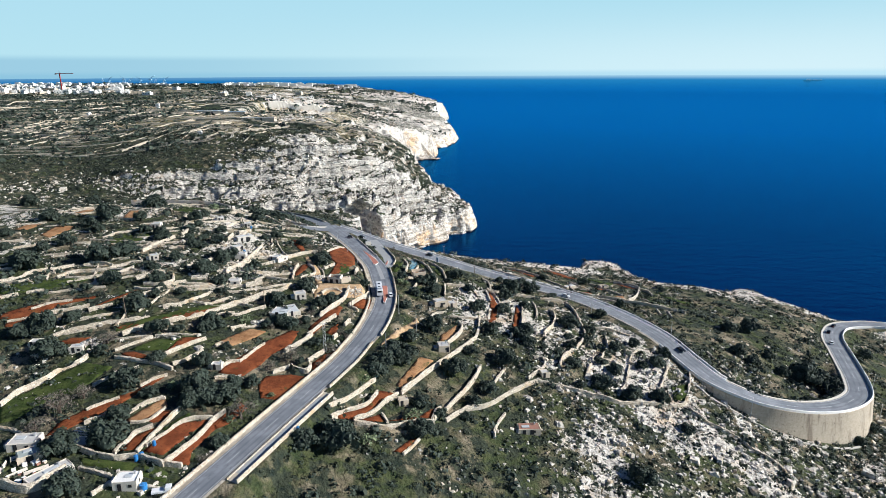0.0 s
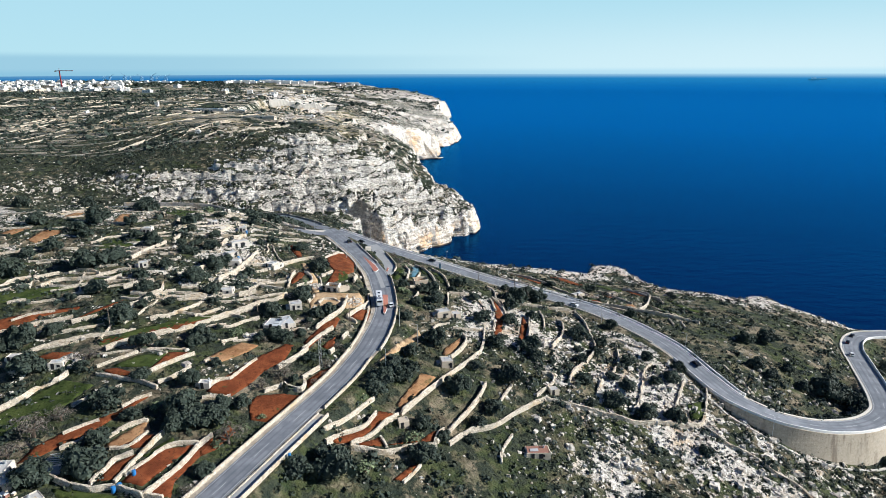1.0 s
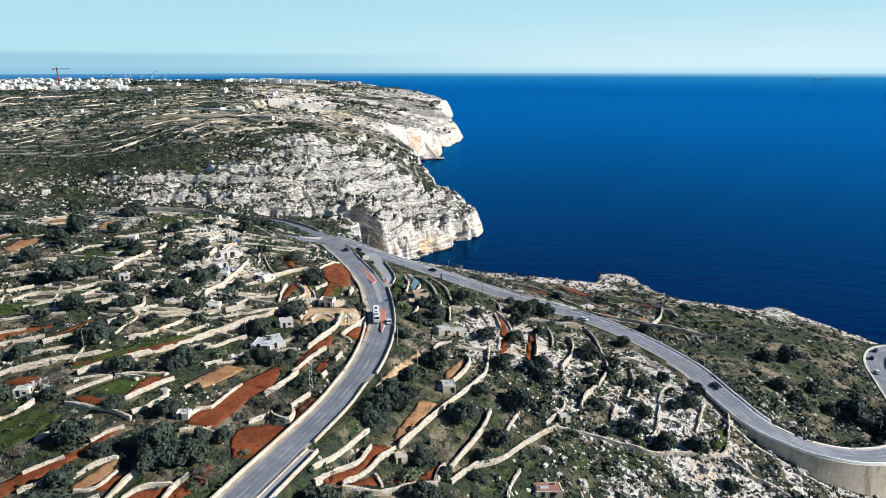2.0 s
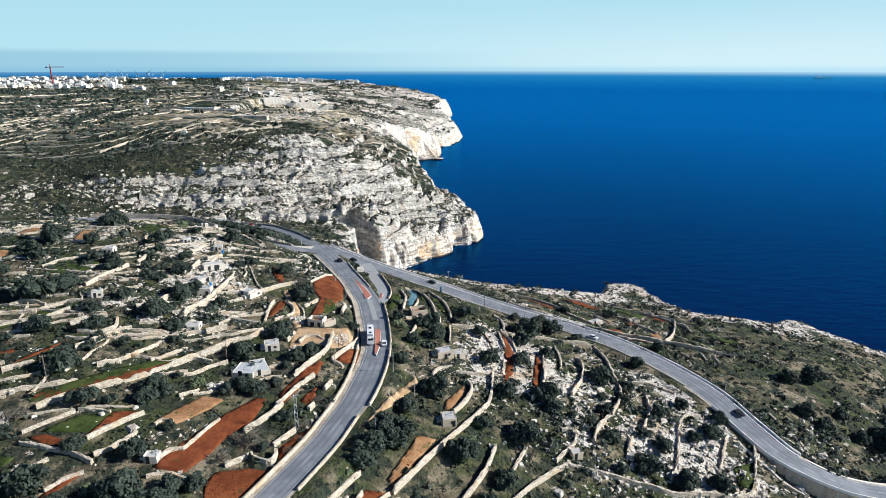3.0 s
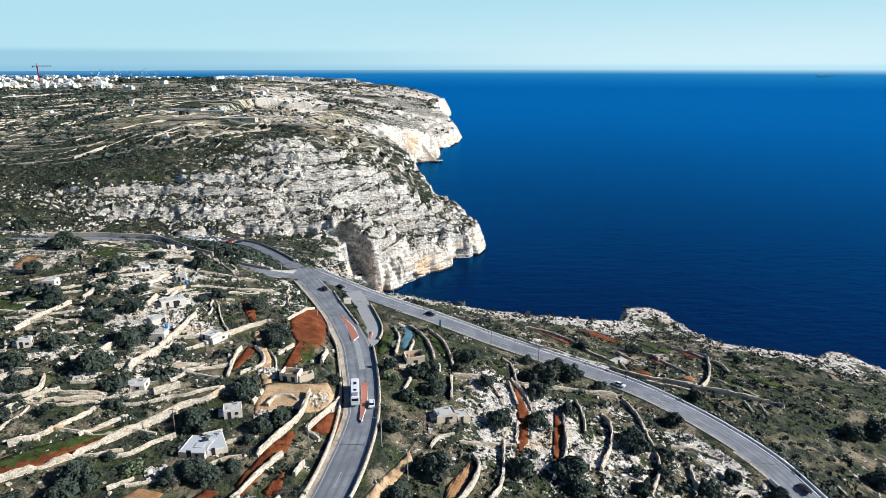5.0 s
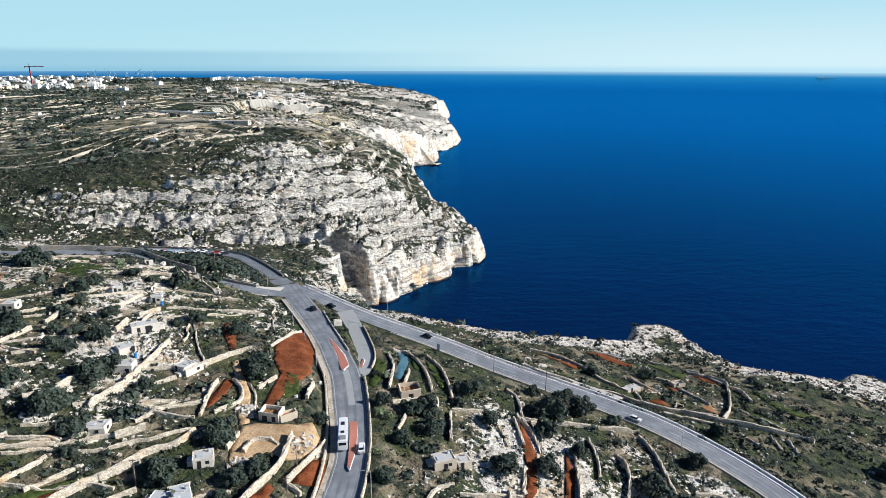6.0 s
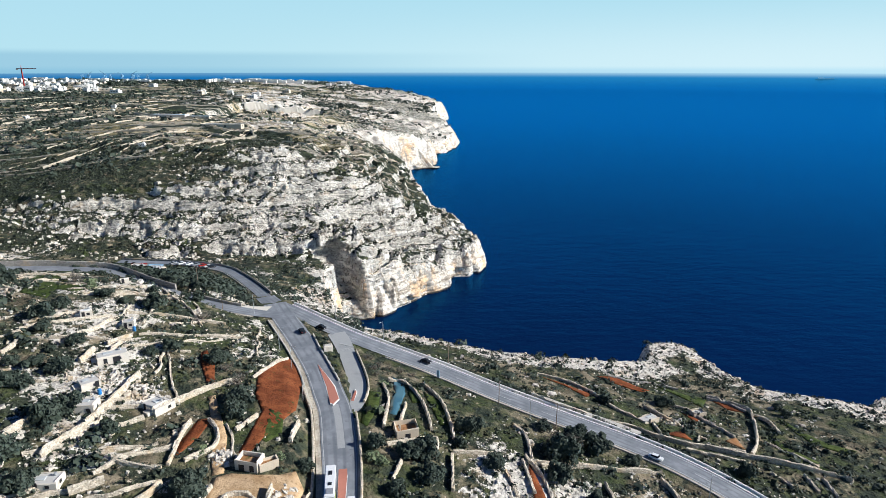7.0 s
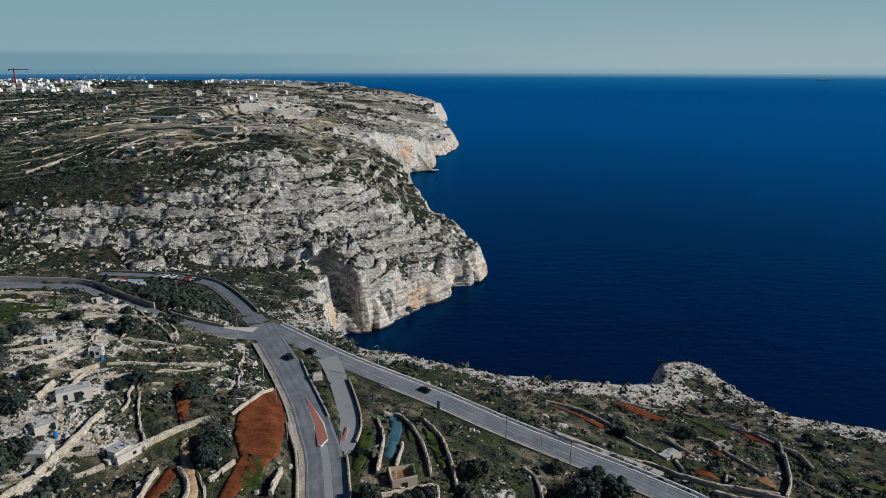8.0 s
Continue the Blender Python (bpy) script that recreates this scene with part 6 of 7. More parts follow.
dry_wall([(-157.8, 235.1), (-153.4, 241.2), (-142.3, 243.9)], 1.5)
dry_wall([(-184.5, 240.4), (-179.4, 242.0)], 1.4)
dry_wall([(-154.0, 247.4), (-150.2, 250.8), (-142.2, 248.7)], 1.5)
dry_wall([(-168.9, 217.1), (-164.4, 220.9)], 1.2)
dry_wall([(-162.1, 222.1), (-157.0, 225.1)], 1.0)
dry_wall([(-153.2, 210.8), (-148.6, 214.9), (-141.9, 217.7)], 1.0)
dry_wall([(-132.1, 210.9), (-125.7, 215.8)], 1.5)
dry_wall([(-163.2, 280.3), (-158.0, 287.1), (-148.9, 292.7)], 1.1)
dry_wall([(-190.8, 342.3), (-175.0, 342.8), (-152.4, 330.7)], 1.0)
dry_wall([(-165.2, 270.0), (-156.2, 272.1)], 1.0)
dry_wall([(-212.7, 281.7), (-203.4, 282.2)], 1.0)
dry_wall([(-237.3, 326.1), (-223.5, 325.6), (-212.0, 326.5)], 1.0)
dry_wall([(-204.6, 269.9), (-195.8, 273.4)], 1.0)
dry_wall([(-213.0, 293.8), (-200.3, 297.4)], 1.0)
dry_wall([(-137.6, 265.4), (-135.2, 272.2), (-133.5, 278.3), (-131.0, 284.8)], 1.5)
dry_wall([(-147.0, 244.4), (-142.4, 245.2), (-138.9, 247.9), (-135.5, 250.6), (-130.7, 251.5)], 1.3)
dry_wall([(-141.1, 235.8), (-137.2, 238.8), (-131.7, 245.5)], 1.4)
dry_wall([(-126.3, 236.1), (-122.3, 239.2), (-117.5, 242.8)], 1.6)
dry_wall([(-121.6, 232.1), (-115.1, 232.7), (-111.8, 236.5), (-113.5, 241.5)], 1.4)
dry_wall([(-117.5, 223.2), (-113.7, 228.1), (-110.4, 232.8), (-106.6, 237.0)], 2.0)
dry_wall([(-111.1, 249.8), (-107.2, 253.7), (-102.9, 263.4)], 1.8)
dry_wall([(-95.3, 250.8), (-93.8, 255.9), (-89.5, 266.3)], 1.8)
dry_wall([(-84.3, 242.3), (-78.7, 246.5)], 1.8)
dry_wall([(-107.4, 216.8), (-102.7, 220.2), (-99.5, 225.0), (-95.3, 233.0)], 1.2)
dry_wall([(-94.2, 222.8), (-90.6, 228.0), (-86.8, 232.7)], 1.2)
dry_wall([(-111.7, 194.7), (-107.4, 199.5), (-102.7, 203.3), (-98.6, 207.1), (-94.5, 211.2), (-91.8, 214.3), (-87.9, 219.8), (-83.0, 226.7), (-78.7, 230.8), (-74.6, 234.7)], 2.0)
dry_wall([(-87.8, 178.7), (-84.6, 182.4), (-81.6, 188.1)], 1.2)
dry_wall([(-78.6, 191.4), (-77.8, 193.8), (-74.8, 193.5)], 1.2)
dry_wall([(-68.1, 183.2), (-65.9, 190.6), (-63.8, 196.9)], 1.0)
dry_wall([(-72.3, 179.2), (-70.6, 182.2), (-68.0, 183.6)], 1.0)
dry_wall([(-78.4, 205.9), (-74.5, 210.3)], 1.0)
dry_wall([(-83.9, 215.9), (-79.5, 218.3), (-75.8, 223.2), (-71.6, 226.4)], 1.2)
dry_wall([(-91.7, 262.7), (-90.8, 275.2), (-90.2, 287.7)], 1.8)
dry_wall([(-78.8, 271.2), (-74.1, 279.1), (-69.3, 285.9), (-64.4, 291.6)], 1.8)
dry_wall([(-82.4, 248.4), (-75.0, 259.3)], 0.8)
dry_wall([(-79.8, 230.4), (-74.8, 237.8), (-68.8, 242.0), (-66.5, 247.1)], 1.6)
dry_wall([(-67.6, 252.9), (-69.1, 264.7), (-68.8, 269.6)], 1.3)
dry_wall([(-64.6, 254.8), (-59.8, 260.6), (-61.0, 266.6), (-64.6, 270.8)], 1.2)
dry_wall([(-56.7, 241.5), (-55.8, 247.7)], 1.2)
dry_wall([(-61.0, 295.3), (-55.8, 315.6)], 1.2)
dry_wall([(-56.7, 267.6), (-53.4, 274.9)], 1.2)
dry_wall([(-52.5, 240.9), (-51.4, 245.3), (-47.1, 246.0), (-44.9, 244.6)], 1.2)
dry_wall([(-49.4, 220.5), (-46.1, 228.0), (-42.7, 237.3), (-42.4, 248.2)], 2.2)
dry_wall([(-39.8, 231.5), (-37.1, 238.4), (-34.2, 249.0)], 1.8)
dry_wall([(-39.1, 230.9), (-35.8, 229.0)], 1.2)
dry_wall([(-50.7, 183.2), (-45.9, 182.3), (-45.5, 186.4)], 2.0)
dry_wall([(-56.3, 179.6), (-51.1, 184.6)], 1.5)
dry_wall([(-39.0, 215.1), (-37.7, 219.4)], 1.5)
dry_wall([(-41.4, 204.9), (-40.4, 207.4)], 1.5)
dry_wall([(17.9, 275.6), (21.4, 267.9), (23.1, 257.0)], 1.2)
dry_wall([(16.0, 240.3), (17.2, 246.1), (17.2, 250.3)], 1.0)
dry_wall([(32.8, 263.1), (31.8, 251.1), (29.7, 238.4), (24.9, 228.3)], 1.8)
dry_wall([(38.4, 270.5), (39.4, 262.3), (38.1, 252.5)], 1.2)
dry_wall([(4.1, 231.3), (5.4, 227.7), (3.6, 220.8), (-0.3, 213.9)], 1.8)
dry_wall([(-7.4, 231.7), (-5.1, 236.8), (-1.0, 239.5)], 1.0)
dry_wall([(0.4, 236.1), (8.8, 237.7), (15.9, 239.0)], 1.0)
dry_wall([(-1.9, 270.4), (-1.8, 256.6)], 1.2)
dry_wall([(-18.8, 270.2), (-6.9, 276.3), (-6.0, 270.7)], 1.2)
dry_wall([(33.3, 277.9), (21.9, 273.1)], 0.8)
dry_wall([(45.7, 265.2), (47.0, 257.5), (44.6, 247.8), (39.2, 235.8)], 1.6)
dry_wall([(55.3, 276.3), (57.5, 267.8), (57.9, 256.5), (58.0, 246.7), (55.9, 238.5), (49.9, 227.9), (44.8, 220.6), (41.9, 213.8)], 1.8)
dry_wall([(66.9, 244.5), (64.9, 234.6), (60.3, 225.1)], 1.2)
dry_wall([(64.2, 253.3), (72.1, 253.5), (78.9, 250.4)], 0.8)
dry_wall([(30.4, 342.5), (37.2, 341.5), (44.8, 337.3), (50.4, 328.7), (53.6, 321.2), (61.0, 315.1)], 1.2)
dry_wall([(60.0, 351.9), (69.4, 350.7), (79.2, 351.1), (86.4, 348.5)], 0.8)
dry_wall([(24.5, 315.7), (35.0, 309.2), (45.4, 308.0), (55.2, 307.1), (63.2, 303.0), (71.3, 300.4), (78.9, 300.0), (89.4, 298.9)], 1.6)
dry_wall([(69.9, 296.6), (78.3, 295.3), (87.2, 294.1)], 1.0)
dry_wall([(66.2, 327.3), (73.5, 317.1), (75.7, 314.6)], 1.2)
dry_wall([(65.1, 312.9), (65.3, 306.3)], 1.0)
dry_wall([(77.3, 331.8), (83.7, 329.9)], 1.0)
dry_wall([(82.8, 328.7), (85.7, 321.2), (87.8, 317.8)], 1.2)
dry_wall([(76.5, 303.6), (78.4, 307.5), (80.1, 305.9)], 1.0)
dry_wall([(94.9, 341.9), (101.3, 338.7), (105.3, 332.5)], 1.2)
dry_wall([(19.2, 273.8), (24.8, 274.3), (36.5, 277.3), (45.3, 278.2), (56.7, 280.0)], 1.4)
dry_wall([(87.1, 317.8), (91.3, 310.1)], 1.0)
dry_wall([(95.2, 343.1), (100.8, 339.2), (106.8, 333.9), (103.5, 322.2), (97.5, 307.9), (91.1, 298.3)], 1.8)
dry_wall([(106.8, 329.6), (110.0, 325.1), (109.3, 316.2)], 1.4)
dry_wall([(77.6, 300.0), (85.6, 298.1), (93.8, 296.8), (103.3, 294.7), (114.9, 292.7), (117.8, 290.0)], 1.8)
dry_wall([(100.7, 309.3), (107.7, 302.6), (111.7, 297.0)], 0.8)
dry_wall([(103.1, 290.2), (102.9, 281.9)], 1.0)
dry_wall([(108.4, 289.4), (107.9, 281.3)], 1.0)
dry_wall([(92.7, 289.8), (95.8, 283.1)], 1.0)
dry_wall([(-11.1, 310.4), (-5.6, 300.7), (-3.0, 289.0), (-1.0, 276.3)], 1.4)
dry_wall([(-22.2, 309.2), (-17.6, 309.4), (-12.6, 301.2), (-9.7, 292.0), (-7.5, 280.6)], 1.3)
dry_wall([(-23.3, 304.2), (-20.8, 294.9), (-20.5, 277.6)], 1.5)
dry_wall([(-15.9, 275.0), (-16.2, 282.4), (-15.5, 292.6)], 1.4)
dry_wall([(-1.6, 272.1), (4.7, 273.4), (9.2, 274.3)], 1.0)
dry_wall([(16.3, 290.7), (19.0, 287.5), (19.5, 277.2), (19.7, 274.4)], 1.2)
dry_wall([(16.8, 273.4), (18.5, 260.7)], 1.2)
dry_wall([(-16.2, 256.9), (-14.7, 263.6)], 1.2)
dry_wall([(11.9, 267.8), (14.2, 259.0)], 0.8)
dry_wall([(-42.4, 265.0), (-42.7, 275.2)], 1.5)
dry_wall([(-129.3, 288.4), (-128.0, 295.4)], 1.5)
dry_wall([(-105.4, 299.9), (-101.7, 307.4)], 1.2)
dry_wall([(-107.4, 288.7), (-107.1, 296.0)], 1.5)
dry_wall([(-154.9, 339.3), (-149.9, 348.1)], 1.3)
dry_wall([(-102.8, 317.0), (-105.2, 330.3)], 0.8)
dry_wall([(-102.4, 289.0), (-102.7, 302.4)], 1.0)
dry_wall([(-84.9, 264.8), (-80.5, 269.2)], 1.2)

# ---------------------------------------------------------------- plots
field("red", [(-159.7, 203.3), (-150.0, 206.9), (-145.1, 213.3), (-146.0, 214.9), (-161.8, 206.4)])
field("red", [(-155.3, 199.1), (-144.1, 204.3), (-142.3, 208.5), (-151.8, 204.3), (-156.7, 201.3)])
field("red", [(-114.8, 198.9), (-105.8, 201.2), (-97.4, 209.5), (-86.5, 223.4), (-87.2, 225.4), (-99.3, 214.2), (-109.0, 204.6), (-117.3, 200.6)])
field("red", [(-132.8, 190.8), (-124.2, 190.1), (-122.0, 193.6), (-128.7, 193.7)])
field("red", [(-107.4, 184.0), (-101.7, 182.1), (-96.0, 183.1), (-103.3, 185.4)])
field("red", [(-93.4, 186.2), (-84.0, 197.0), (-91.6, 195.4), (-92.7, 190.2)])
field("green", [(-105.2, 186.0), (-93.7, 187.0), (-91.3, 194.6), (-100.1, 192.4)])
field("green", [(-131.7, 161.2), (-128.4, 162.6), (-121.7, 174.4), (-117.1, 180.1), (-106.2, 177.0), (-108.5, 171.2), (-110.0, 164.3), (-117.6, 161.4), (-119.5, 153.4), (-124.0, 150.0)])
field("red", [(-107.9, 144.6), (-103.8, 147.6), (-100.8, 151.7), (-96.1, 157.0), (-92.8, 163.2), (-87.6, 172.6), (-90.6, 171.1), (-93.6, 165.0), (-100.0, 160.4), (-104.4, 154.5), (-107.8, 149.8)])
field("tan", [(-90.1, 151.8), (-84.6, 160.8), (-83.1, 162.1), (-81.0, 158.9), (-84.0, 153.2), (-87.8, 151.4)])
field("red", [(-85.1, 152.6), (-81.4, 156.6), (-78.8, 156.9), (-79.0, 152.6), (-81.8, 151.3)])
field("red", [(-85.2, 139.4), (-81.8, 140.1), (-79.7, 149.4), (-83.8, 145.6)])
field("furrow", [(-79.1, 139.5), (-73.8, 138.8), (-71.4, 143.7), (-67.6, 154.2), (-75.1, 151.0), (-78.1, 142.8)])
field("furrow", [(-72.1, 136.4), (-66.1, 136.5), (-67.1, 140.7), (-64.4, 150.7), (-63.3, 156.1), (-63.9, 158.1), (-65.7, 152.5), (-69.8, 141.2)])
field("green", [(-78.6, 148.6), (-73.9, 156.4), (-72.4, 154.5), (-75.1, 151.0), (-77.2, 148.2)])
field("green", [(-94.1, 136.2), (-79.6, 135.5), (-70.2, 133.2), (-69.5, 130.1), (-81.9, 132.7), (-91.4, 133.7)])
field("furrow", [(-72.5, 176.4), (-69.8, 185.2), (-64.2, 198.0), (-57.6, 208.6), (-54.4, 208.2), (-55.2, 197.8), (-59.4, 191.0), (-61.5, 182.4), (-64.7, 175.8)])
field("red", [(-56.4, 166.5), (-59.2, 173.4), (-57.6, 177.4), (-50.3, 180.2), (-45.2, 180.0), (-45.8, 172.7), (-51.0, 166.6)])
field("tan", [(-79.8, 193.7), (-74.6, 192.3), (-67.8, 201.4), (-65.9, 206.4), (-72.0, 207.1), (-77.0, 199.5)])
field("red", [(-51.6, 210.4), (-49.0, 219.5), (-43.6, 231.2), (-42.0, 229.4), (-46.1, 215.6), (-49.0, 207.2)])
field("red", [(-64.5, 150.4), (-61.6, 153.4), (-58.8, 161.3), (-61.5, 163.4), (-62.7, 156.7), (-65.6, 153.6)])
field("red", [(-33.1, 162.1), (-28.0, 164.3), (-22.6, 171.5), (-16.0, 179.8), (-22.0, 179.6), (-25.4, 170.6), (-29.7, 166.4)])
field("red", [(-26.6, 163.8), (-18.5, 165.9), (-20.2, 169.0)])
field("red", [(-15.4, 154.0), (-12.8, 154.9), (-8.8, 162.0), (-11.1, 160.7)])
field("red", [(-45.6, 187.9), (-42.4, 194.5), (-39.2, 197.4), (-39.0, 192.5), (-40.9, 186.0), (-43.4, 181.6)])
field("tan", [(-17.1, 184.1), (-10.3, 201.5), (-5.3, 201.1), (-15.5, 182.3)])
field("track", [(-25.5, 198.0), (-22.3, 206.7), (-12.6, 229.4), (-11.5, 225.7), (-18.4, 210.8), (-24.1, 200.5)])
field("red", [(-17.8, 166.6), (-5.3, 172.4), (-2.5, 178.2), (-5.4, 176.6), (-8.9, 171.2)])
field("red", [(-60.3, 298.6), (-56.1, 317.0), (-48.6, 305.8), (-44.9, 281.4), (-50.9, 260.4), (-53.5, 259.8), (-52.9, 277.3), (-57.5, 286.3)])
field("red", [(-80.2, 306.2), (-69.7, 289.9), (-71.5, 288.0), (-77.9, 299.7)])
field("red", [(-67.3, 255.9), (-68.2, 261.4), (-67.5, 271.1), (-64.2, 272.0), (-64.7, 263.7)])
field("track", [(-56.4, 250.6), (-53.0, 252.6), (-47.0, 252.4), (-42.0, 252.8), (-38.6, 255.0), (-35.9, 250.5), (-35.9, 244.6), (-38.4, 240.4), (-41.6, 239.2), (-46.8, 241.8), (-54.6, 236.5), (-56.0, 241.0)])
field("track", [(-67.2, 282.6), (-62.6, 273.7), (-58.0, 264.9), (-55.8, 256.7), (-54.6, 252.6), (-56.8, 251.3), (-59.2, 256.7), (-60.9, 264.6), (-65.4, 273.7), (-68.8, 281.4)])
field("green", [(-51.6, 279.2), (-47.4, 278.3), (-45.4, 268.7), (-48.2, 264.5), (-50.6, 265.9), (-50.4, 272.9)])
field("red", [(-38.7, 231.8), (-31.8, 233.2), (-32.7, 243.1), (-35.5, 241.1)])
field("red", [(-48.7, 221.9), (-46.0, 227.4), (-42.4, 226.9), (-42.7, 222.9)])
field("red", [(-44.9, 209.0), (-42.3, 215.3), (-41.6, 217.2), (-40.7, 210.6), (-42.6, 207.8)])
field("green", [(-117.7, 200.9), (-108.9, 209.1), (-101.0, 217.0), (-84.6, 230.4), (-85.9, 228.0), (-93.6, 217.7), (-101.3, 209.7), (-115.1, 197.2)])
field("tan", [(-3.4, 214.8), (-2.8, 218.8), (3.1, 229.2), (4.0, 227.2), (-0.3, 215.7)])
field("red", [(18.7, 274.1), (21.6, 257.3), (19.8, 242.3), (15.6, 234.6), (18.0, 247.1), (18.0, 265.6)])
field("red", [(30.4, 262.6), (31.3, 252.1), (28.7, 239.2), (25.4, 232.2), (26.3, 239.6)])
field("red", [(30.9, 340.8), (37.5, 338.7), (48.7, 330.8), (45.8, 327.5), (39.2, 335.6)])
field("red", [(54.6, 349.8), (61.7, 352.2), (73.8, 344.0), (70.0, 342.0), (63.6, 344.4)])
field("red", [(79.8, 326.4), (84.6, 321.8), (81.9, 320.4)])
field("red", [(67.2, 307.0), (75.3, 305.3), (73.9, 310.5), (70.9, 309.6)])
field("red", [(95.8, 342.2), (104.3, 338.5), (105.1, 331.8), (99.3, 334.0)])
field("tan", [(86.6, 307.0), (91.4, 302.9), (91.7, 310.9)])
field("tan", [(-210.3, 288.8), (-207.9, 296.7), (-201.1, 298.6), (-204.1, 287.6)])
field("tan", [(-193.4, 281.4), (-193.5, 294.4), (-182.9, 294.9), (-187.5, 279.4)])
field("tan", [(-168.3, 309.7), (-171.9, 325.2), (-166.5, 325.5), (-160.1, 310.0)])
field("tan", [(-198.2, 318.0), (-197.4, 329.8), (-192.4, 326.8), (-190.6, 314.1)])
field("green", [(-160.5, 276.6), (-154.2, 287.1), (-142.0, 290.3), (-144.3, 282.4), (-150.1, 274.7)])
field("green", [(-175.3, 226.5), (-163.6, 233.2), (-147.9, 237.0), (-143.9, 241.9), (-145.7, 234.4), (-158.5, 224.9), (-171.0, 220.2)])
field("red", [(-154.6, 213.6), (-146.3, 217.3), (-135.1, 222.1), (-135.1, 220.5), (-141.9, 216.2), (-149.7, 210.4), (-161.7, 206.2), (-159.4, 209.4)])
field("red", [(-132.8, 213.4), (-128.1, 220.4), (-122.4, 227.9), (-124.7, 223.0), (-127.4, 219.0)])
field("green", [(-225.1, 492.1), (-144.6, 346.7), (-139.7, 326.5), (-151.0, 329.9)])
field("green", [(-147.2, 344.2), (-137.8, 342.2), (-131.7, 337.5), (-135.4, 333.6), (-141.8, 335.5)])
field("tan", [(-105.5, 289.8), (-103.4, 295.0), (-103.4, 303.6), (-102.4, 302.7), (-102.5, 294.2), (-103.7, 289.3)])
field("red", [(-80.0, 306.3), (-79.1, 308.2), (-74.4, 301.9), (-69.4, 287.9), (-71.2, 288.4), (-75.2, 296.4)])
field("green", [(84.9, 214.0), (92.5, 217.3), (88.0, 207.0), (83.6, 207.2)])
field("green", [(-143.1, 244.3), (-136.7, 248.2), (-130.1, 252.5), (-132.4, 246.5), (-139.7, 241.9)])
field("green", [(77.4, 350.3), (87.9, 344.0), (95.0, 342.0), (90.1, 333.9), (83.1, 343.8)])
field("green", [(103.9, 314.2), (109.4, 305.7), (113.5, 299.9), (110.1, 298.2), (104.6, 303.6)])
field("green", [(116.0, 330.1), (119.0, 318.3), (116.8, 316.6), (115.0, 325.6)])
field("green", [(116.4, 324.5), (123.7, 313.0), (131.9, 309.9), (127.4, 306.9), (118.0, 311.9)])
field("green", [(110.8, 299.4), (116.1, 294.4), (112.1, 293.6)])
field("green", [(-27.6, 298.8), (-23.5, 298.1), (-23.1, 288.3), (-24.9, 277.7), (-27.0, 279.8)])
field("green", [(-10.8, 304.7), (-5.6, 300.4), (-3.0, 285.2), (-5.3, 284.4), (-8.6, 296.2)])
field("green", [(-15.6, 309.0), (-12.8, 306.5), (-10.1, 296.8), (-13.7, 295.4), (-15.4, 301.1)])
field("pond", [(-21.8, 314.0), (-17.4, 310.0), (-16.2, 301.0), (-17.6, 286.0), (-19.8, 286.0), (-20.0, 293.6), (-19.6, 302.0)])

# ---------------------------------------------------------------- trees, bushes and cactus (x, y, radius)
plant_all("carob", [(-101.0, 198.1, 4.2), (-94.7, 198.9, 2.8), (-94.0, 181.2, 3.4), (-141.4, 198.4, 6.0), (-147.0, 195.3, 5.0), (-134.7, 204.2, 4.0), (-130.5, 184.1, 6.1), (-97.2, 167.8, 5.4), (-88.9, 164.0, 3.2), (-114.4, 185.3, 2.7), (-90.1, 142.8, 6.4), (-100.1, 138.0, 5.7), (-75.7, 166.7, 6.0), (-70.1, 163.1, 5.0), (-74.7, 160.3, 4.6), (-86.4, 208.0, 4.2), (-82.1, 205.6, 2.8), (-92.3, 153.6, 3.9), (-61.2, 145.3, 3.2), (-108.1, 133.1, 1.5), (-91.2, 124.9, 4.9), (-78.6, 180.3, 3.8), (-65.6, 165.4, 4.9), (-65.5, 169.4, 3.8), (-60.6, 171.9, 3.1), (-30.1, 151.9, 7.0), (-39.1, 148.6, 4.5), (-22.4, 191.4, 5.3)])
plant_all("carob", [(-19.9, 197.7, 5.0), (-23.5, 186.6, 4.4), (-14.4, 201.2, 4.6), (-14.3, 212.1, 3.9), (-5.9, 223.1, 5.0), (-7.9, 164.7, 4.8), (-9.2, 177.3, 3.9), (-47.2, 200.8, 3.0), (-36.4, 210.3, 2.0), (16.5, 229.0, 4.2), (21.4, 209.3, 5.7), (8.5, 211.1, 3.1), (2.4, 197.4, 5.0), (13.6, 192.1, 4.1), (8.5, 183.6, 3.6), (-2.2, 174.7, 2.7), (6.0, 176.5, 2.3), (31.0, 225.8, 4.2), (47.9, 216.8, 3.7), (57.5, 207.4, 5.0), (52.0, 250.1, 5.7), (67.0, 203.9, 4.1), (78.1, 241.3, 3.1), (64.1, 216.6, 3.8), (48.2, 204.3, 2.7), (60.7, 247.8, 3.6), (60.2, 164.5, 4.8), (49.5, 230.8, 2.9)])
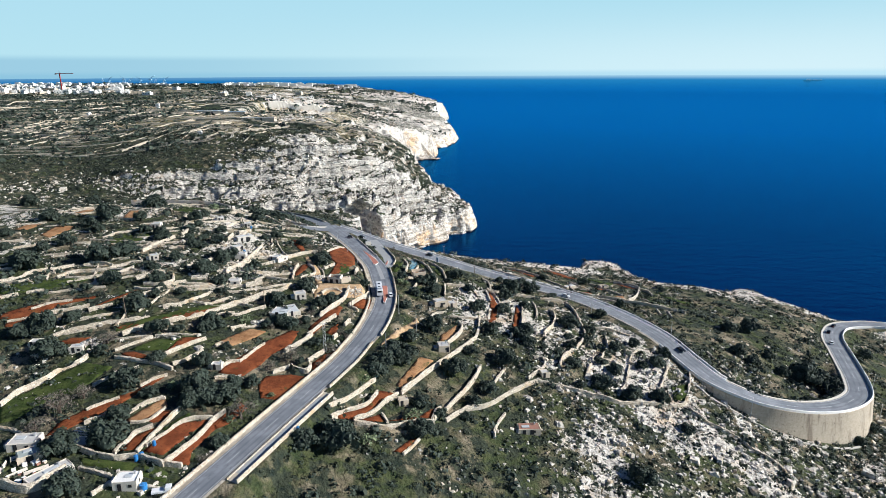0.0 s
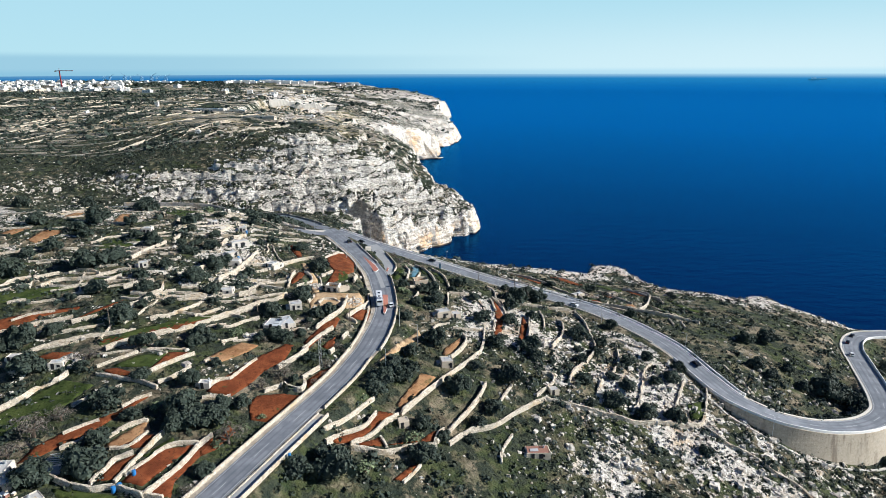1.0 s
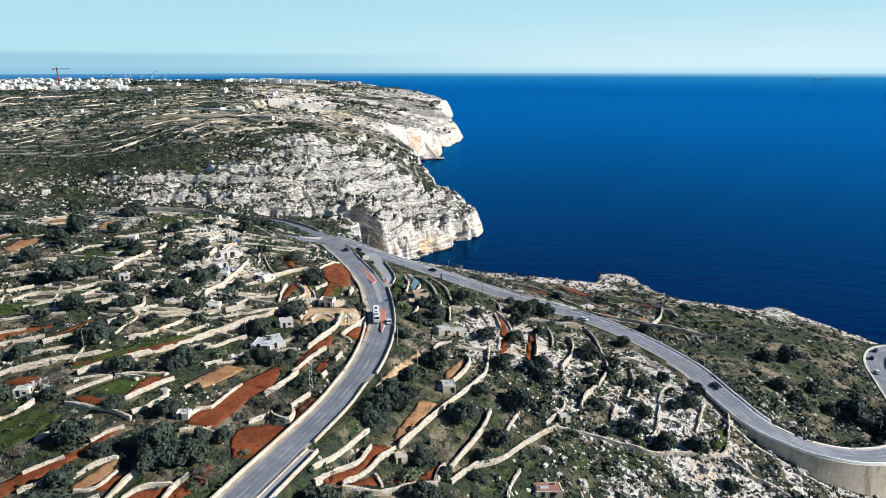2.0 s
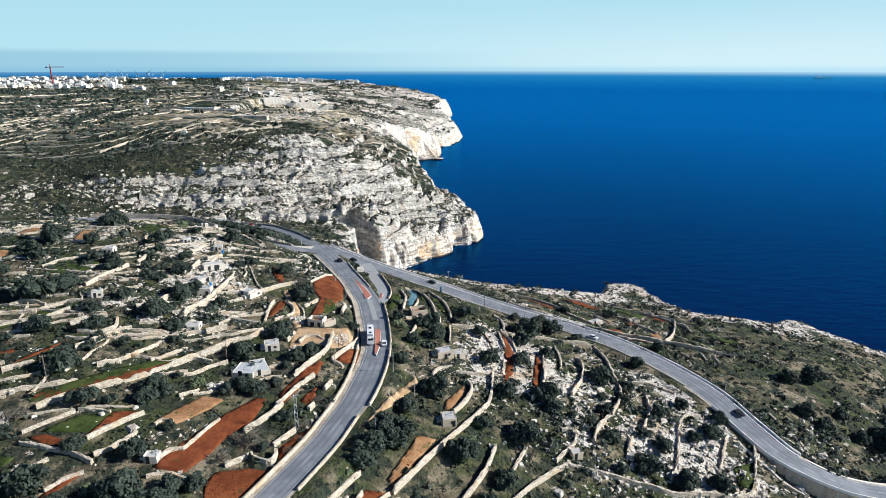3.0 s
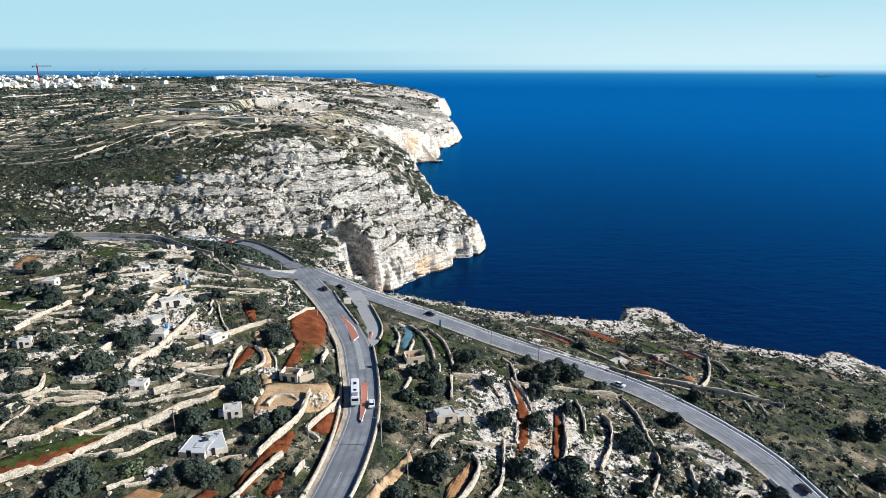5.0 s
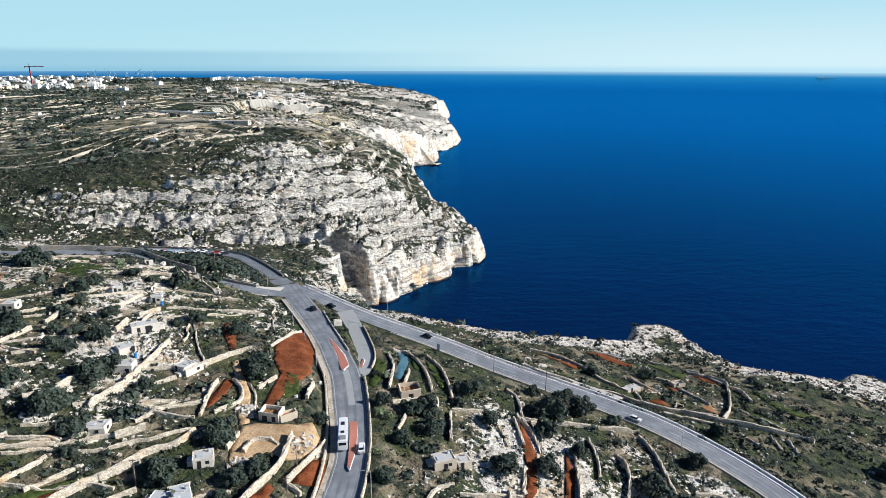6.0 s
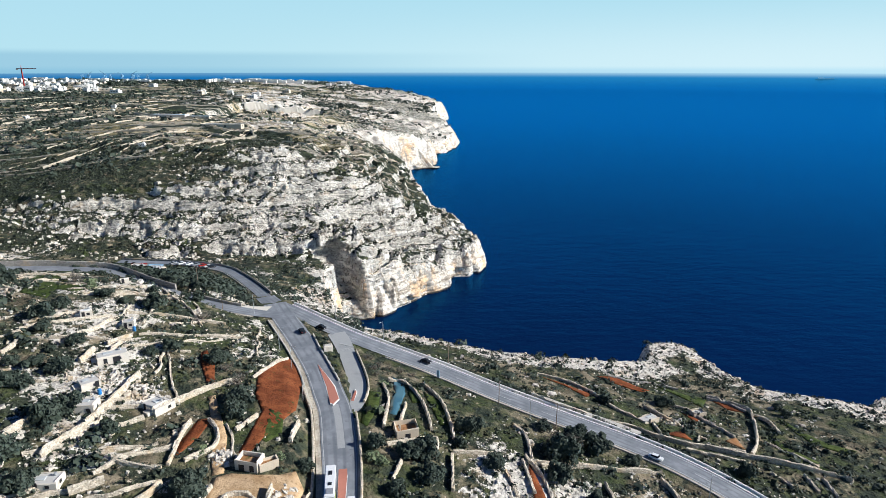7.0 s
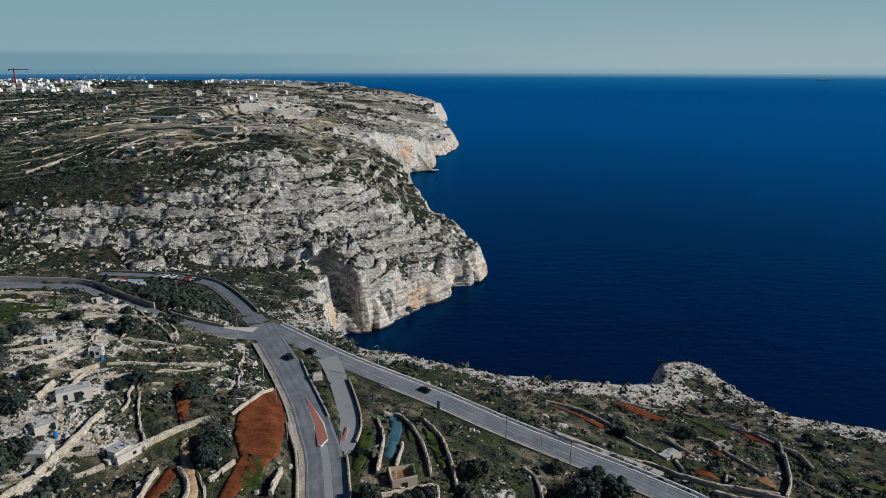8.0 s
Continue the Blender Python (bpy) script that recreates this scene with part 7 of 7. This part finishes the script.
plant_all("carob", [(89.1, 235.8, 3.1), (83.5, 227.3, 4.1), (77.8, 205.7, 4.3), (153.9, 246.7, 7.3), (160.1, 246.2, 7.5), (166.0, 242.3, 3.8), (144.3, 244.9, 3.6), (130.9, 245.9, 4.1), (126.7, 250.9, 4.1), (143.0, 255.6, 3.0), (205.4, 283.8, 4.3), (160.5, 214.8, 3.0), (172.6, 224.7, 3.0), (83.5, 191.4, 3.2), (145.2, 279.7, 5.8), (133.2, 276.0, 5.0), (-177.2, 245.7, 7.5), (-208.2, 279.3, 4.0), (-150.4, 254.2, 7.5), (-143.6, 259.9, 7.5), (-181.6, 263.8, 4.3), (-123.5, 244.9, 3.7), (-118.3, 219.1, 3.8), (-134.2, 232.7, 5.0), (-141.5, 226.7, 2.7), (-117.6, 235.0, 4.0), (-114.0, 225.0, 2.6), (-105.5, 228.9, 2.6)])
plant_all("carob", [(-118.3, 256.6, 3.8), (-102.9, 247.9, 5.9), (-109.5, 283.8, 4.6), (-126.5, 303.4, 2.7), (-174.6, 307.7, 7.0), (-139.2, 288.3, 3.7), (-164.8, 338.0, 7.5), (-177.6, 296.1, 4.6), (-98.8, 268.7, 4.8), (-92.0, 235.4, 2.6), (-196.7, 262.1, 3.8), (-313.7, 450.8, 7.2), (-202.0, 303.3, 5.4), (-175.5, 271.9, 4.9), (-157.7, 307.1, 4.0), (-276.8, 470.3, 7.5), (-135.8, 282.4, 4.7), (-118.0, 274.9, 4.0), (-101.5, 263.0, 4.9), (-147.0, 289.0, 4.0), (-113.6, 298.3, 3.4), (-94.0, 242.4, 4.2), (-113.6, 229.9, 2.8), (-170.0, 289.1, 4.2), (-117.5, 284.6, 3.3), (-115.4, 213.7, 5.6), (-85.5, 202.4, 4.1), (-74.8, 191.2, 2.2)])
plant_all("carob", [(-83.0, 216.2, 1.9), (-59.8, 274.5, 4.1), (-60.2, 247.2, 4.4), (-58.7, 243.9, 4.0), (-68.3, 231.1, 4.8), (-71.7, 232.4, 3.2), (-47.6, 234.1, 3.8), (-50.6, 231.7, 3.1), (-87.8, 303.5, 3.8), (-73.8, 301.9, 4.2), (-37.1, 258.3, 2.7), (-17.6, 236.4, 3.1), (-86.2, 262.3, 3.3), (-61.5, 212.8, 3.7), (-58.5, 211.6, 3.4), (-53.0, 225.9, 2.1), (-49.4, 187.5, 2.0), (-9.2, 269.5, 4.9), (-7.2, 259.8, 4.3), (3.1, 284.0, 4.3), (23.7, 251.6, 4.2), (12.2, 248.5, 4.5), (-19.3, 201.5, 4.3), (34.0, 289.2, 4.9), (34.1, 261.0, 3.2), (-16.0, 196.7, 3.9), (29.7, 231.5, 5.5), (39.8, 287.1, 5.0)])
plant_all("carob", [(49.5, 237.8, 2.7), (57.1, 238.9, 2.8), (59.3, 221.7, 3.0), (37.5, 224.7, 1.8), (68.4, 234.9, 3.6), (76.4, 223.8, 3.1), (69.5, 266.2, 3.2), (-130.7, 310.6, 4.6), (-115.4, 330.3, 2.2), (-105.0, 331.3, 4.7), (-112.5, 346.2, 2.7), (-123.7, 333.7, 3.4), (-127.0, 295.4, 2.0), (-118.0, 293.0, 1.9), (-114.3, 275.4, 3.3), (-123.6, 284.4, 2.6), (-92.4, 299.3, 2.5), (-107.0, 371.0, 2.5), (-129.9, 319.0, 3.6), (-60.0, 280.3, 4.9), (-21.5, 268.8, 3.0), (-12.9, 267.3, 3.9), (-15.0, 252.9, 2.8), (-0.2, 276.5, 2.3), (9.3, 268.7, 3.7), (25.3, 293.2, 2.9), (10.4, 335.7, 2.3), (28.5, 279.8, 6.1)])
plant_all("carob", [(49.6, 283.2, 2.9), (26.1, 268.7, 4.3), (51.7, 324.8, 3.4), (75.1, 331.9, 3.6), (83.7, 286.2, 3.5), (120.2, 307.2, 1.5), (116.8, 310.0, 1.5), (119.3, 331.1, 2.4), (119.8, 337.4, 2.5)])
plant_all("bare", [(-114.6, 190.3, 4.2), (-106.9, 161.5, 4.6), (-109.9, 154.4, 6.1), (-111.6, 146.4, 4.4), (-63.1, 138.4, 2.5), (-57.5, 181.6, 3.2), (-52.6, 189.4, 4.5), (-59.4, 156.7, 5.1), (-41.6, 197.2, 3.3), (-76.8, 184.7, 2.4), (-69.5, 297.6, 2.9), (-55.9, 213.3, 2.3), (-64.9, 209.4, 2.0), (-36.9, 207.1, 1.8), (-40.7, 191.8, 1.6), (-43.1, 187.3, 1.7), (29.7, 297.9, 1.5), (-88.5, 329.9, 4.2), (-141.0, 345.3, 4.0), (-63.2, 290.1, 3.8), (-31.0, 324.2, 2.5), (27.1, 285.2, 4.1), (32.4, 285.2, 3.8)])
plant_all("cactus", [(-83.6, 168.3, 2.4), (-22.8, 155.3, 3.5), (-11.0, 170.3, 3.7), (-75.6, 212.9, 3.3), (-62.0, 258.6, 2.1), (-21.4, 263.4, 2.8), (4.5, 204.0, 2.2), (-132.1, 339.5, 3.9)])
plant_all("carob", [(-49.0, 331.0, 1.3), (-46.4, 327.5, 1.2), (-47.0, 332.5, 1.4), (-44.0, 319.0, 1.2), (-42.2, 316.0, 1.1), (-40.0, 311.5, 1.2), (-38.6, 307.5, 1.0), (-41.8, 325.8, 1.3), (-40.2, 318.5, 1.1)])
plant_all("bare", [(-44.6, 329.8, 1.4), (-38.0, 314.0, 1.2), (-36.7, 305.0, 1.0), (-27.0, 322.0, 2.0), (-23.0, 321.0, 2.2), (-27.5, 316.0, 2.0), (-19.0, 320.0, 2.0), (-30.0, 326.0, 1.8), (-15.0, 318.5, 2.0), (-26.0, 311.0, 1.7)])
plant_all("cactus", [(-23.5, 305.0, 2.0), (-22.5, 286.0, 2.2), (-19.0, 262.0, 2.2), (-20.5, 246.0, 2.0), (-24.0, 187.0, 2.0), (-26.5, 181.5, 1.8), (-43.5, 259.0, 1.8), (-62.0, 155.0, 2.0), (-57.0, 163.0, 1.8), (-53.5, 168.0, 1.7)])
plant_all("carob", [(-62.6, 213.0, 4.0), (-58.0, 212.0, 3.6), (-66.5, 210.5, 3.2), (-53.5, 215.5, 2.8), (-70.5, 232.0, 3.4), (-52.0, 231.0, 3.4), (-92.5, 352.0, 2.6), (-97.0, 347.0, 3.0), (-104.0, 352.0, 2.6)])
plant_all("bare", [(-39.5, 209.0, 2.6), (-52.5, 221.0, 2.4), (-164.0, 392.0, 5.0), (-158.0, 396.0, 4.4)])

for kind in PLANTS.values():
    for root in kind:
        for ob in (*root.children_recursive, root):
            bpy.data.objects.remove(ob)


# ---------------------------------------------------------------- the far plateau
def town_house(rng, n):
    w, d, h = rng.uniform(8, 18), rng.uniform(8, 13), rng.choice((6.5, 7, 9.5, 10, 12.5))
    root = empty("town_house", 0, 0, -500)
    part("wall", box(0, 0, h / 2 - 1.5, w, d, h + 3), TOWN_WALL if n % 4 else CREAM_WALL, root)
    part("roof", box(0, 0, h + 0.1, w - 0.8, d - 0.8, 0.22), ROOF_GREY, root)
    part("stair_hut", box(w * 0.2, d * 0.15, h + 1.4, 3.2, 3.4, 2.6), TOWN_WALL, root)
    for k in range(3):
        part("window", box(-w * 0.3 + k * w * 0.3, -d / 2 - 0.02, h * 0.62, 1.7, 0.14, 2.0), DARK, root)
    return tagged(root, "white flat-roofed town house on the plateau", "house", "town houses")


def build_town():
    rng = random.Random(23)
    kinds = [town_house(rng, n) for n in range(7)]
    spots = []
    for _ in range(245):
        y = rng.uniform(1400, 2000)
        spots.append((-y * (0.50 + 0.30 * rng.random() ** 0.8), y))
    for _ in range(26):
        y = rng.uniform(640, 1700)
        spots.append((-y * rng.uniform(0.22, 0.72), y))
    level = height_at([p[0] for p in spots], [p[1] for p in spots])
    for (x, y), z in zip(spots, level):
        s = rng.uniform(0.8, 1.35) * (0.7 if y > 2160 else 1) if y > 1300 else rng.uniform(0.32, 0.55)
        copy_thing(rng.choice(kinds), pose(x, y, z, 0, 0, rng.uniform(-25, 25)) @ Matrix.Diagonal((s * 1.2, s, s * 0.72, 1)))
    for k in kinds:
        for ob in (*k.children_recursive, k):
            bpy.data.objects.remove(ob)
    # the harbour town beyond, too small to tell its houses apart
    bm = bmesh.new()
    for _ in range(190):
        y = rng.uniform(2020, 2420)
        x = -y * rng.choice((rng.uniform(0.14, 0.36), rng.uniform(0.40, 0.72)))
        w = rng.choice((9, 12, 16, 34)) * rng.uniform(0.7, 1.2)
        h = rng.uniform(4, 8)
        box(x, y, float(lie(x, y)) + h / 2 - 1, w, rng.uniform(9, 14), h + 2, bm=bm)
    me = bpy.data.meshes.new("far_town")
    bm.to_mesh(me)
    bm.free()
    me.materials.append(TOWN_WALL)
    tagged(new("far_town", me), "white low buildings of a distant harbour town", "town", kind="stuff")


build_town()


def harbour_crane(x, y, turn, size):
    """A pale container crane: four legs, a portal and a raised boom."""
    root = empty("harbour_crane", x, y, float(lie(x, y)), turn, size)
    for sx in (-5, 5):
        for sy in (-4, 4):
            part("leg", box(sx, sy, 11, 1.1, 1.1, 24), ROOF_BLUE, root)
    part("portal", box(0, 0, 22, 12, 9, 1.6), ROOF_BLUE, root)
    part("boom", rod((-9, 0, 23.5), (24, 0, 40), 1.0, 0.7, 4), ROOF_BLUE, root)
    part("apex", rod((1, 0, 22), (-1, 0, 37), 1.0, 0.5, 4), ROOF_BLUE, root)
    return tagged(root, "pale blue container crane at the distant harbour", "crane", "harbour cranes")


for k, share in enumerate((0.545, 0.535, 0.512, 0.503, 0.486, 0.470, 0.462, 0.448)):
    harbour_crane(-2440 * share, 2440, (20, -15, 160, 10, 170, -10, 25, 5)[k], 0.62 + 0.1 * (k % 3))


def ship(x, y, z, length, words):
    root = empty("ship", x, y, z)
    part("hull", box(0, 0, 3, length, 12, 9, 0.8, 1.05), CAR_DARK if length > 70 else TOWN_WALL, root)
    part("superstructure", box(-length * 0.28, 0, 11, length * 0.22, 10, 9, 0.4), TOWN_WALL, root)
    part("deck_cargo", box(length * 0.12, 0, 9, length * 0.45, 10, 4, 0.3), ROOF_GREY, root)
    return tagged(root, words, "ship", "ships at sea")


ship(-1380, 4080, 78, 52, "small white ship on the sea beyond the town")
ship(2150, 3850, 83, 120, "long dark cargo ship far out on the hazy sea")


def tower_crane(x, y, height):
    root = empty("tower_crane", x, y, float(height_at(x, y)[0]), -8)
    part("mast", box(0, 0, height / 2, 1.8, 1.8, height), CAR_RED, root)
    part("jib", box(12, 0, height + 0.8, 46, 1.4, 1.5), CAR_RED, root)
    part("counterweight", box(-10, 0, height - 0.6, 4, 1.6, 2.6), CONCRETE, root)
    part("apex", box(0, 0, height + 3.5, 1.0, 1.0, 7.0, 0, 0.3), CAR_RED, root)
    return tagged(root, "red tower crane over the distant town", "crane")


tower_crane(-905, 1480, 44)


def quarry_face():
    """The pale cut face of a quarry."""
    line = resample([(-306, 1064), (-280, 1073), (-250, 1078.5), (-220, 1086), (-194, 1090)], 2.5)
    base = height_at(line[:, 0], line[:, 1] - 8) - 1
    ob = wall_mesh("quarry_face", line, base, np.maximum(height_at(line[:, 0], line[:, 1] + 5) - base + 0.2, 1), 3.0, QUARRY, 0.4, 3)
    return tagged(ob, "pale vertical cut face of a limestone quarry", "quarry")


quarry_face()


def far_walls():
    """Field walls over the plateau, past counting: short bands along the contours."""
    rng = np.random.RandomState(9)
    verts, quads = [], []
    for _ in range(800):
        y = rng.uniform(560, 1900) if rng.rand() < 0.7 else rng.uniform(480, 900)
        x = -y * rng.uniform(0.12, 0.78)
        turn = rng.normal(0.10, 0.12) if rng.rand() < 0.75 else rng.normal(1.1, 0.15)
        n = rng.randint(6, 18)
        px = x + np.cos(turn) * np.arange(n) * 5 + np.cumsum(rng.normal(0, 0.2, n))
        py = y + np.sin(turn) * np.arange(n) * 5 + np.cumsum(rng.normal(0, 0.25, n))
        h, _, bare = ground_height(px, py)
        if (h < 10).any() or bare.max() > 0.85 or y < 620:
            continue
        up = rng.uniform(0.5, 1.2) * (1 + y / 4000)
        for k in range(n - 1):
            b = len(verts)
            for q in (k, k + 1):
                verts += [(px[q], py[q] - 0.5, h[q] - 1), (px[q], py[q] - 0.4, h[q] + up), (px[q], py[q] + 0.4, h[q] + up), (px[q], py[q] + 0.5, h[q] - 1)]
            quads += [(b, b + 4, b + 5, b + 1), (b + 1, b + 5, b + 6, b + 2), (b + 2, b + 6, b + 7, b + 3)]
    ob = quads_object("far_field_walls", np.array(verts), np.array(quads), DRY_STONE, False)
    return tagged(ob, "pale stone field walls across the far plateau", "walls", kind="stuff")


far_walls()


for pts in ([(-250, 640), (-240, 649), (-220, 664), (-200, 681), (-179, 699)], [(-179, 699), (-185, 716), (-197, 740)], [(-334, 630), (-328, 638), (-318, 654)]):
    dry_wall(pts, 2.2)


# ---------------------------------------------------------------- scrub, stones and far things
def scatter_points(rng, count, x0, x1, y0, y1, keep):
    x, y = rng.uniform(x0, x1, count), rng.uniform(y0, y1, count)
    h, d, rock = ground_height(x, y)
    gap, _, _ = near_road(x, y)
    ok = (h > 3) & (gap > 1.2) & (rng.uniform(0, 1, count) < keep(x, y, d, rock))
    return x[ok], y[ok], h[ok]


def bush_stuff(name, x, y, h, size, blades, material, words, rng, blade=0.40):
    """Many low bushes as one mesh: each a handful of leaf blades on a dome."""
    n = len(x)
    d = rng.normal(size=(n, blades, 3))
    d /= np.linalg.norm(d, axis=2)[..., None]
    d[..., 2] = np.abs(d[..., 2])
    mid = d * np.array([1, 1, 0.75]) * rng.uniform(0.55, 1.0, (n, blades, 1))
    u = np.cross(d, rng.normal(size=(n, blades, 3)))
    u /= np.linalg.norm(u, axis=2)[..., None]
    v = np.cross(d + 0.4 * rng.normal(size=d.shape), u)
    v /= np.linalg.norm(v, axis=2)[..., None]
    s = blade * rng.uniform(0.7, 1.3, (n, blades, 1))
    quad = np.stack([mid - u * s, mid - v * s * 0.8, mid + u * s, mid + v * s], 2)
    quad = quad * np.reshape(size, (n, 1, 1, 1)) + np.column_stack([x, y, h - 0.1]).reshape(n, 1, 1, 3)
    verts = quad.reshape(-1, 3)
    ob = quads_object(name, verts, np.arange(len(verts)).reshape(-1, 4), material, False)
    return tagged(ob, words, "scrub", kind="stuff")


def in_plots(x, y):
    hit = np.zeros(len(x), bool)
    for ring in PLOTS:
        r = np.array(ring, float)
        box_ = (x > r[:, 0].min()) & (x < r[:, 0].max()) & (y > r[:, 1].min()) & (y < r[:, 1].max())
        if not box_.any():
            continue
        bx, by = x[box_], y[box_]
        ins = np.zeros(len(bx), bool)
        for a, b in zip(r, np.roll(r, -1, 0)):
            if a[1] != b[1]:
                ins ^= ((a[1] > by) != (b[1] > by)) & (bx < (b[0] - a[0]) * (by - a[1]) / (b[1] - a[1]) + a[0])
        hit[np.flatnonzero(box_)[ins]] = True
    return hit


def slope_at(x, y, h):
    return np.hypot(height_at(x + 2.0, y) - h, height_at(x, y + 2.0) - h) / 2.0


def shrub_zones(x, y):
    """Where the taller dark shrubs stand thick."""
    between = smooth(-165, -150, x) * smooth(-82, -92, x) * smooth(372, 380, y - 0.25 * (x + 110)) * smooth(450, 436, y)
    bend = smooth(108, 116, x) * smooth(176, 168, x) * smooth(252, 236, y)
    below = smooth(160, 172, x) * smooth(250, 225, y) * smooth(160, 185, y)
    bank = smooth(86, 92, x) * smooth(112, 106, x) * smooth(214, 222, y) * smooth(262, 250, y)
    hollow = smooth(-48, -40, x) * smooth(35, 10, x) * smooth(172, 160, y)
    side = 0.2 * smooth(78, 90, x) * smooth(190, 170, x) * smooth(255, 262, y)
    return np.maximum.reduce([between, bend, below, bank, 0.8 * hollow, side])


def build_scatter():
    rng = np.random.RandomState(77)
    # low scrub of the near slope
    x, y, h = scatter_points(rng, 46000, -230, 260, 105, 430,
                             lambda x, y, d, rock: np.clip(0.42 + 0.35 * rock + 0.3 * smooth(0, 40, x) * smooth(250, 230, y) + 1.5 * (fbm(x, y, 25, 81, 4) - 0.5), 0, 1))
    ok = ~in_plots(x, y)
    x, y, h = x[ok], y[ok], h[ok]
    bush_stuff("scrub", x, y, h, rng.gamma(2.6, 0.20, len(x)) + 0.26, 7, SCRUB, "low grey-green scrub dotted over stony ground", rng)
    # taller shrubs
    x, y, h = scatter_points(rng, 16000, -230, 260, 105, 455,
                             lambda x, y, d, rock: np.clip(0.03 + (0.42 + 0.34 * smooth(-40, -70, x) * smooth(190, 220, y)) * smooth(0.47, 0.62, fbm(x, y, 20, 86, 4)) + 0.55 * shrub_zones(x, y), 0, 1))
    ok = ~in_plots(x, y)
    x, y, h = x[ok], y[ok], h[ok]
    bush_stuff("shrubs", x, y, h, rng.gamma(4.0, 0.28, len(x)) + 0.45, 30, CAROB, "dark evergreen shrubs between the walls and along the roads", rng, 0.21)
    # hedge on the seaward side of the coast road
    line = by(COAST, lambda p: 8 < p[0] < 172 and p[1] > 208)
    line = np.repeat(line, 7, 0)
    side = sideways(by(COAST, lambda p: 8 < p[0] < 172 and p[1] > 208)).repeat(7, 0)
    at = -rng.uniform(6.4, 9.0, len(line))
    x, y = line[:, 0] + side[:, 0] * at + rng.uniform(-1, 1, len(line)), line[:, 1] + side[:, 1] * at + rng.uniform(-1, 1, len(line))
    some = fbm(x, y, 16, 88, 3) > 0.40 - 0.002 * x
    x, y = x[some], y[some]
    bush_stuff("roadside_hedge", x, y, height_at(x, y), rng.gamma(4.0, 0.2, len(x)) + 0.5, 40, CAROB, "dark evergreen hedge along the coast road's parapet", rng, 0.22)
    # thicket between the lane and the car park road
    x, y, h = scatter_points(rng, 3000, -165, -76, 360, 450,
                             lambda x, y, d, rock: 0.9 * smooth(0, 4, 62 * smooth(-70, -165, x) + 362 - y + 18) * smooth(0, 3, y - 366 - 0.16 * (-80 - x)))
    bush_stuff("thicket", x, y, h, rng.gamma(5.0, 0.28, len(x)) + 1.1, 44, CAROB, "dense dark evergreen thicket between two roads", rng, 0.21)
    # stones
    x, y, h = scatter_points(rng, 66000, -230, 260, 105, 430,
                             lambda x, y, d, rock: np.clip(0.05 + 0.7 * rock + 0.25 * smooth(10, 40, x) * smooth(260, 235, y) + 1.3 * (fbm(x, y, 14, 82, 4) - 0.55), 0, 1))
    ok = ~in_plots(x, y)
    x, y, h = x[ok], y[ok], h[ok]
    rock_stuff("stones", x, y, h, (rng.gamma(1.6, 0.15, len(x)) + 0.08) * (1 + 0.6 * smooth(10, 40, x) * smooth(260, 235, y)), ROCK, "loose pale limestone rocks strewn over the slope", rng)
    # headland: scrub keeps to the ledges' treads
    x, y, h = scatter_points(rng, 64000, -460, 40, 445, 720,
                             lambda x, y, d, rock: np.clip(0.66 - 0.52 * rock - 0.36 * smooth(-210, -110, x) + 2.0 * (fbm(x, y, 18, 83, 4) - 0.5), 0, 1))
    flat = slope_at(x, y, h) < 0.8
    x, y, h = x[flat], y[flat], h[flat]
    bush_stuff("headland_scrub", x, y, h, rng.gamma(3.0, 0.23, len(x)) + 0.35, 5, SCRUB, "dark scrub on the ledges of the rocky headland", rng)
    x, y, h = scatter_points(rng, 26000, -480, 40, 450, 690,
                             lambda x, y, d, rock: np.clip(rock * (0.4 + 2.0 * (fbm(x, y, 16, 84, 3) - 0.5)), 0, 1))
    rock_stuff("boulders", x, y, h, rng.gamma(1.8, 0.24, len(x)) + 0.2, ROCK, "pale limestone boulders on the headland's ledges", rng)
    # far plateau
    x, y, h = scatter_points(rng, 70000, -1500, 0, 600, 2500,
                             lambda x, y, d, rock: np.clip((0.40 - 0.30 * smooth(-0.5, -0.22, x / np.maximum(y, 1)) + 0.45 * smooth(-0.38, -0.46, x / np.maximum(y, 1)) * smooth(900, 780, y) + 2.8 * (fbm(x, y, 70, 85, 4) - 0.5)) * np.where(np.abs(x) < 0.75 * y + 60, 1, 0) * (1 - 0.5 * rock), 0, 1))
    bush_stuff("far_bushes", x, y, h, (rng.gamma(3.0, 0.5, len(x)) + 0.8) * (1 + y / 2500), 6, CAROB, "dark trees and hedges over the far plateau", rng)


def stray_walls():
    """Further tumbled terrace walls across the stony upper fields."""
    rng = random.Random(41)
    made = 0
    while made < 120:
        x, y = rng.uniform(-215, -50), rng.uniform(190, 372)
        turn = math.radians(rng.gauss(22, 14) + 0.12 * (y - 280)) if rng.random() < 0.8 else math.radians(rng.gauss(110, 15))
        n = rng.randint(3, 7)
        pts = [(round(x + 5 * k * math.cos(turn) + rng.uniform(-0.8, 0.8), 1), round(y + 5 * k * math.sin(turn) + rng.uniform(-0.8, 0.8), 1)) for k in range(n)]
        p = np.array(pts)
        gap, _, _ = near_road(p[:, 0], p[:, 1])
        if gap.min() < 3 or in_plots(p[:, 0], p[:, 1]).any():
            continue
        dry_wall(pts, rng.uniform(0.5, 1.1), None, 0.55)
        made += 1


stray_walls()


build_scatter()
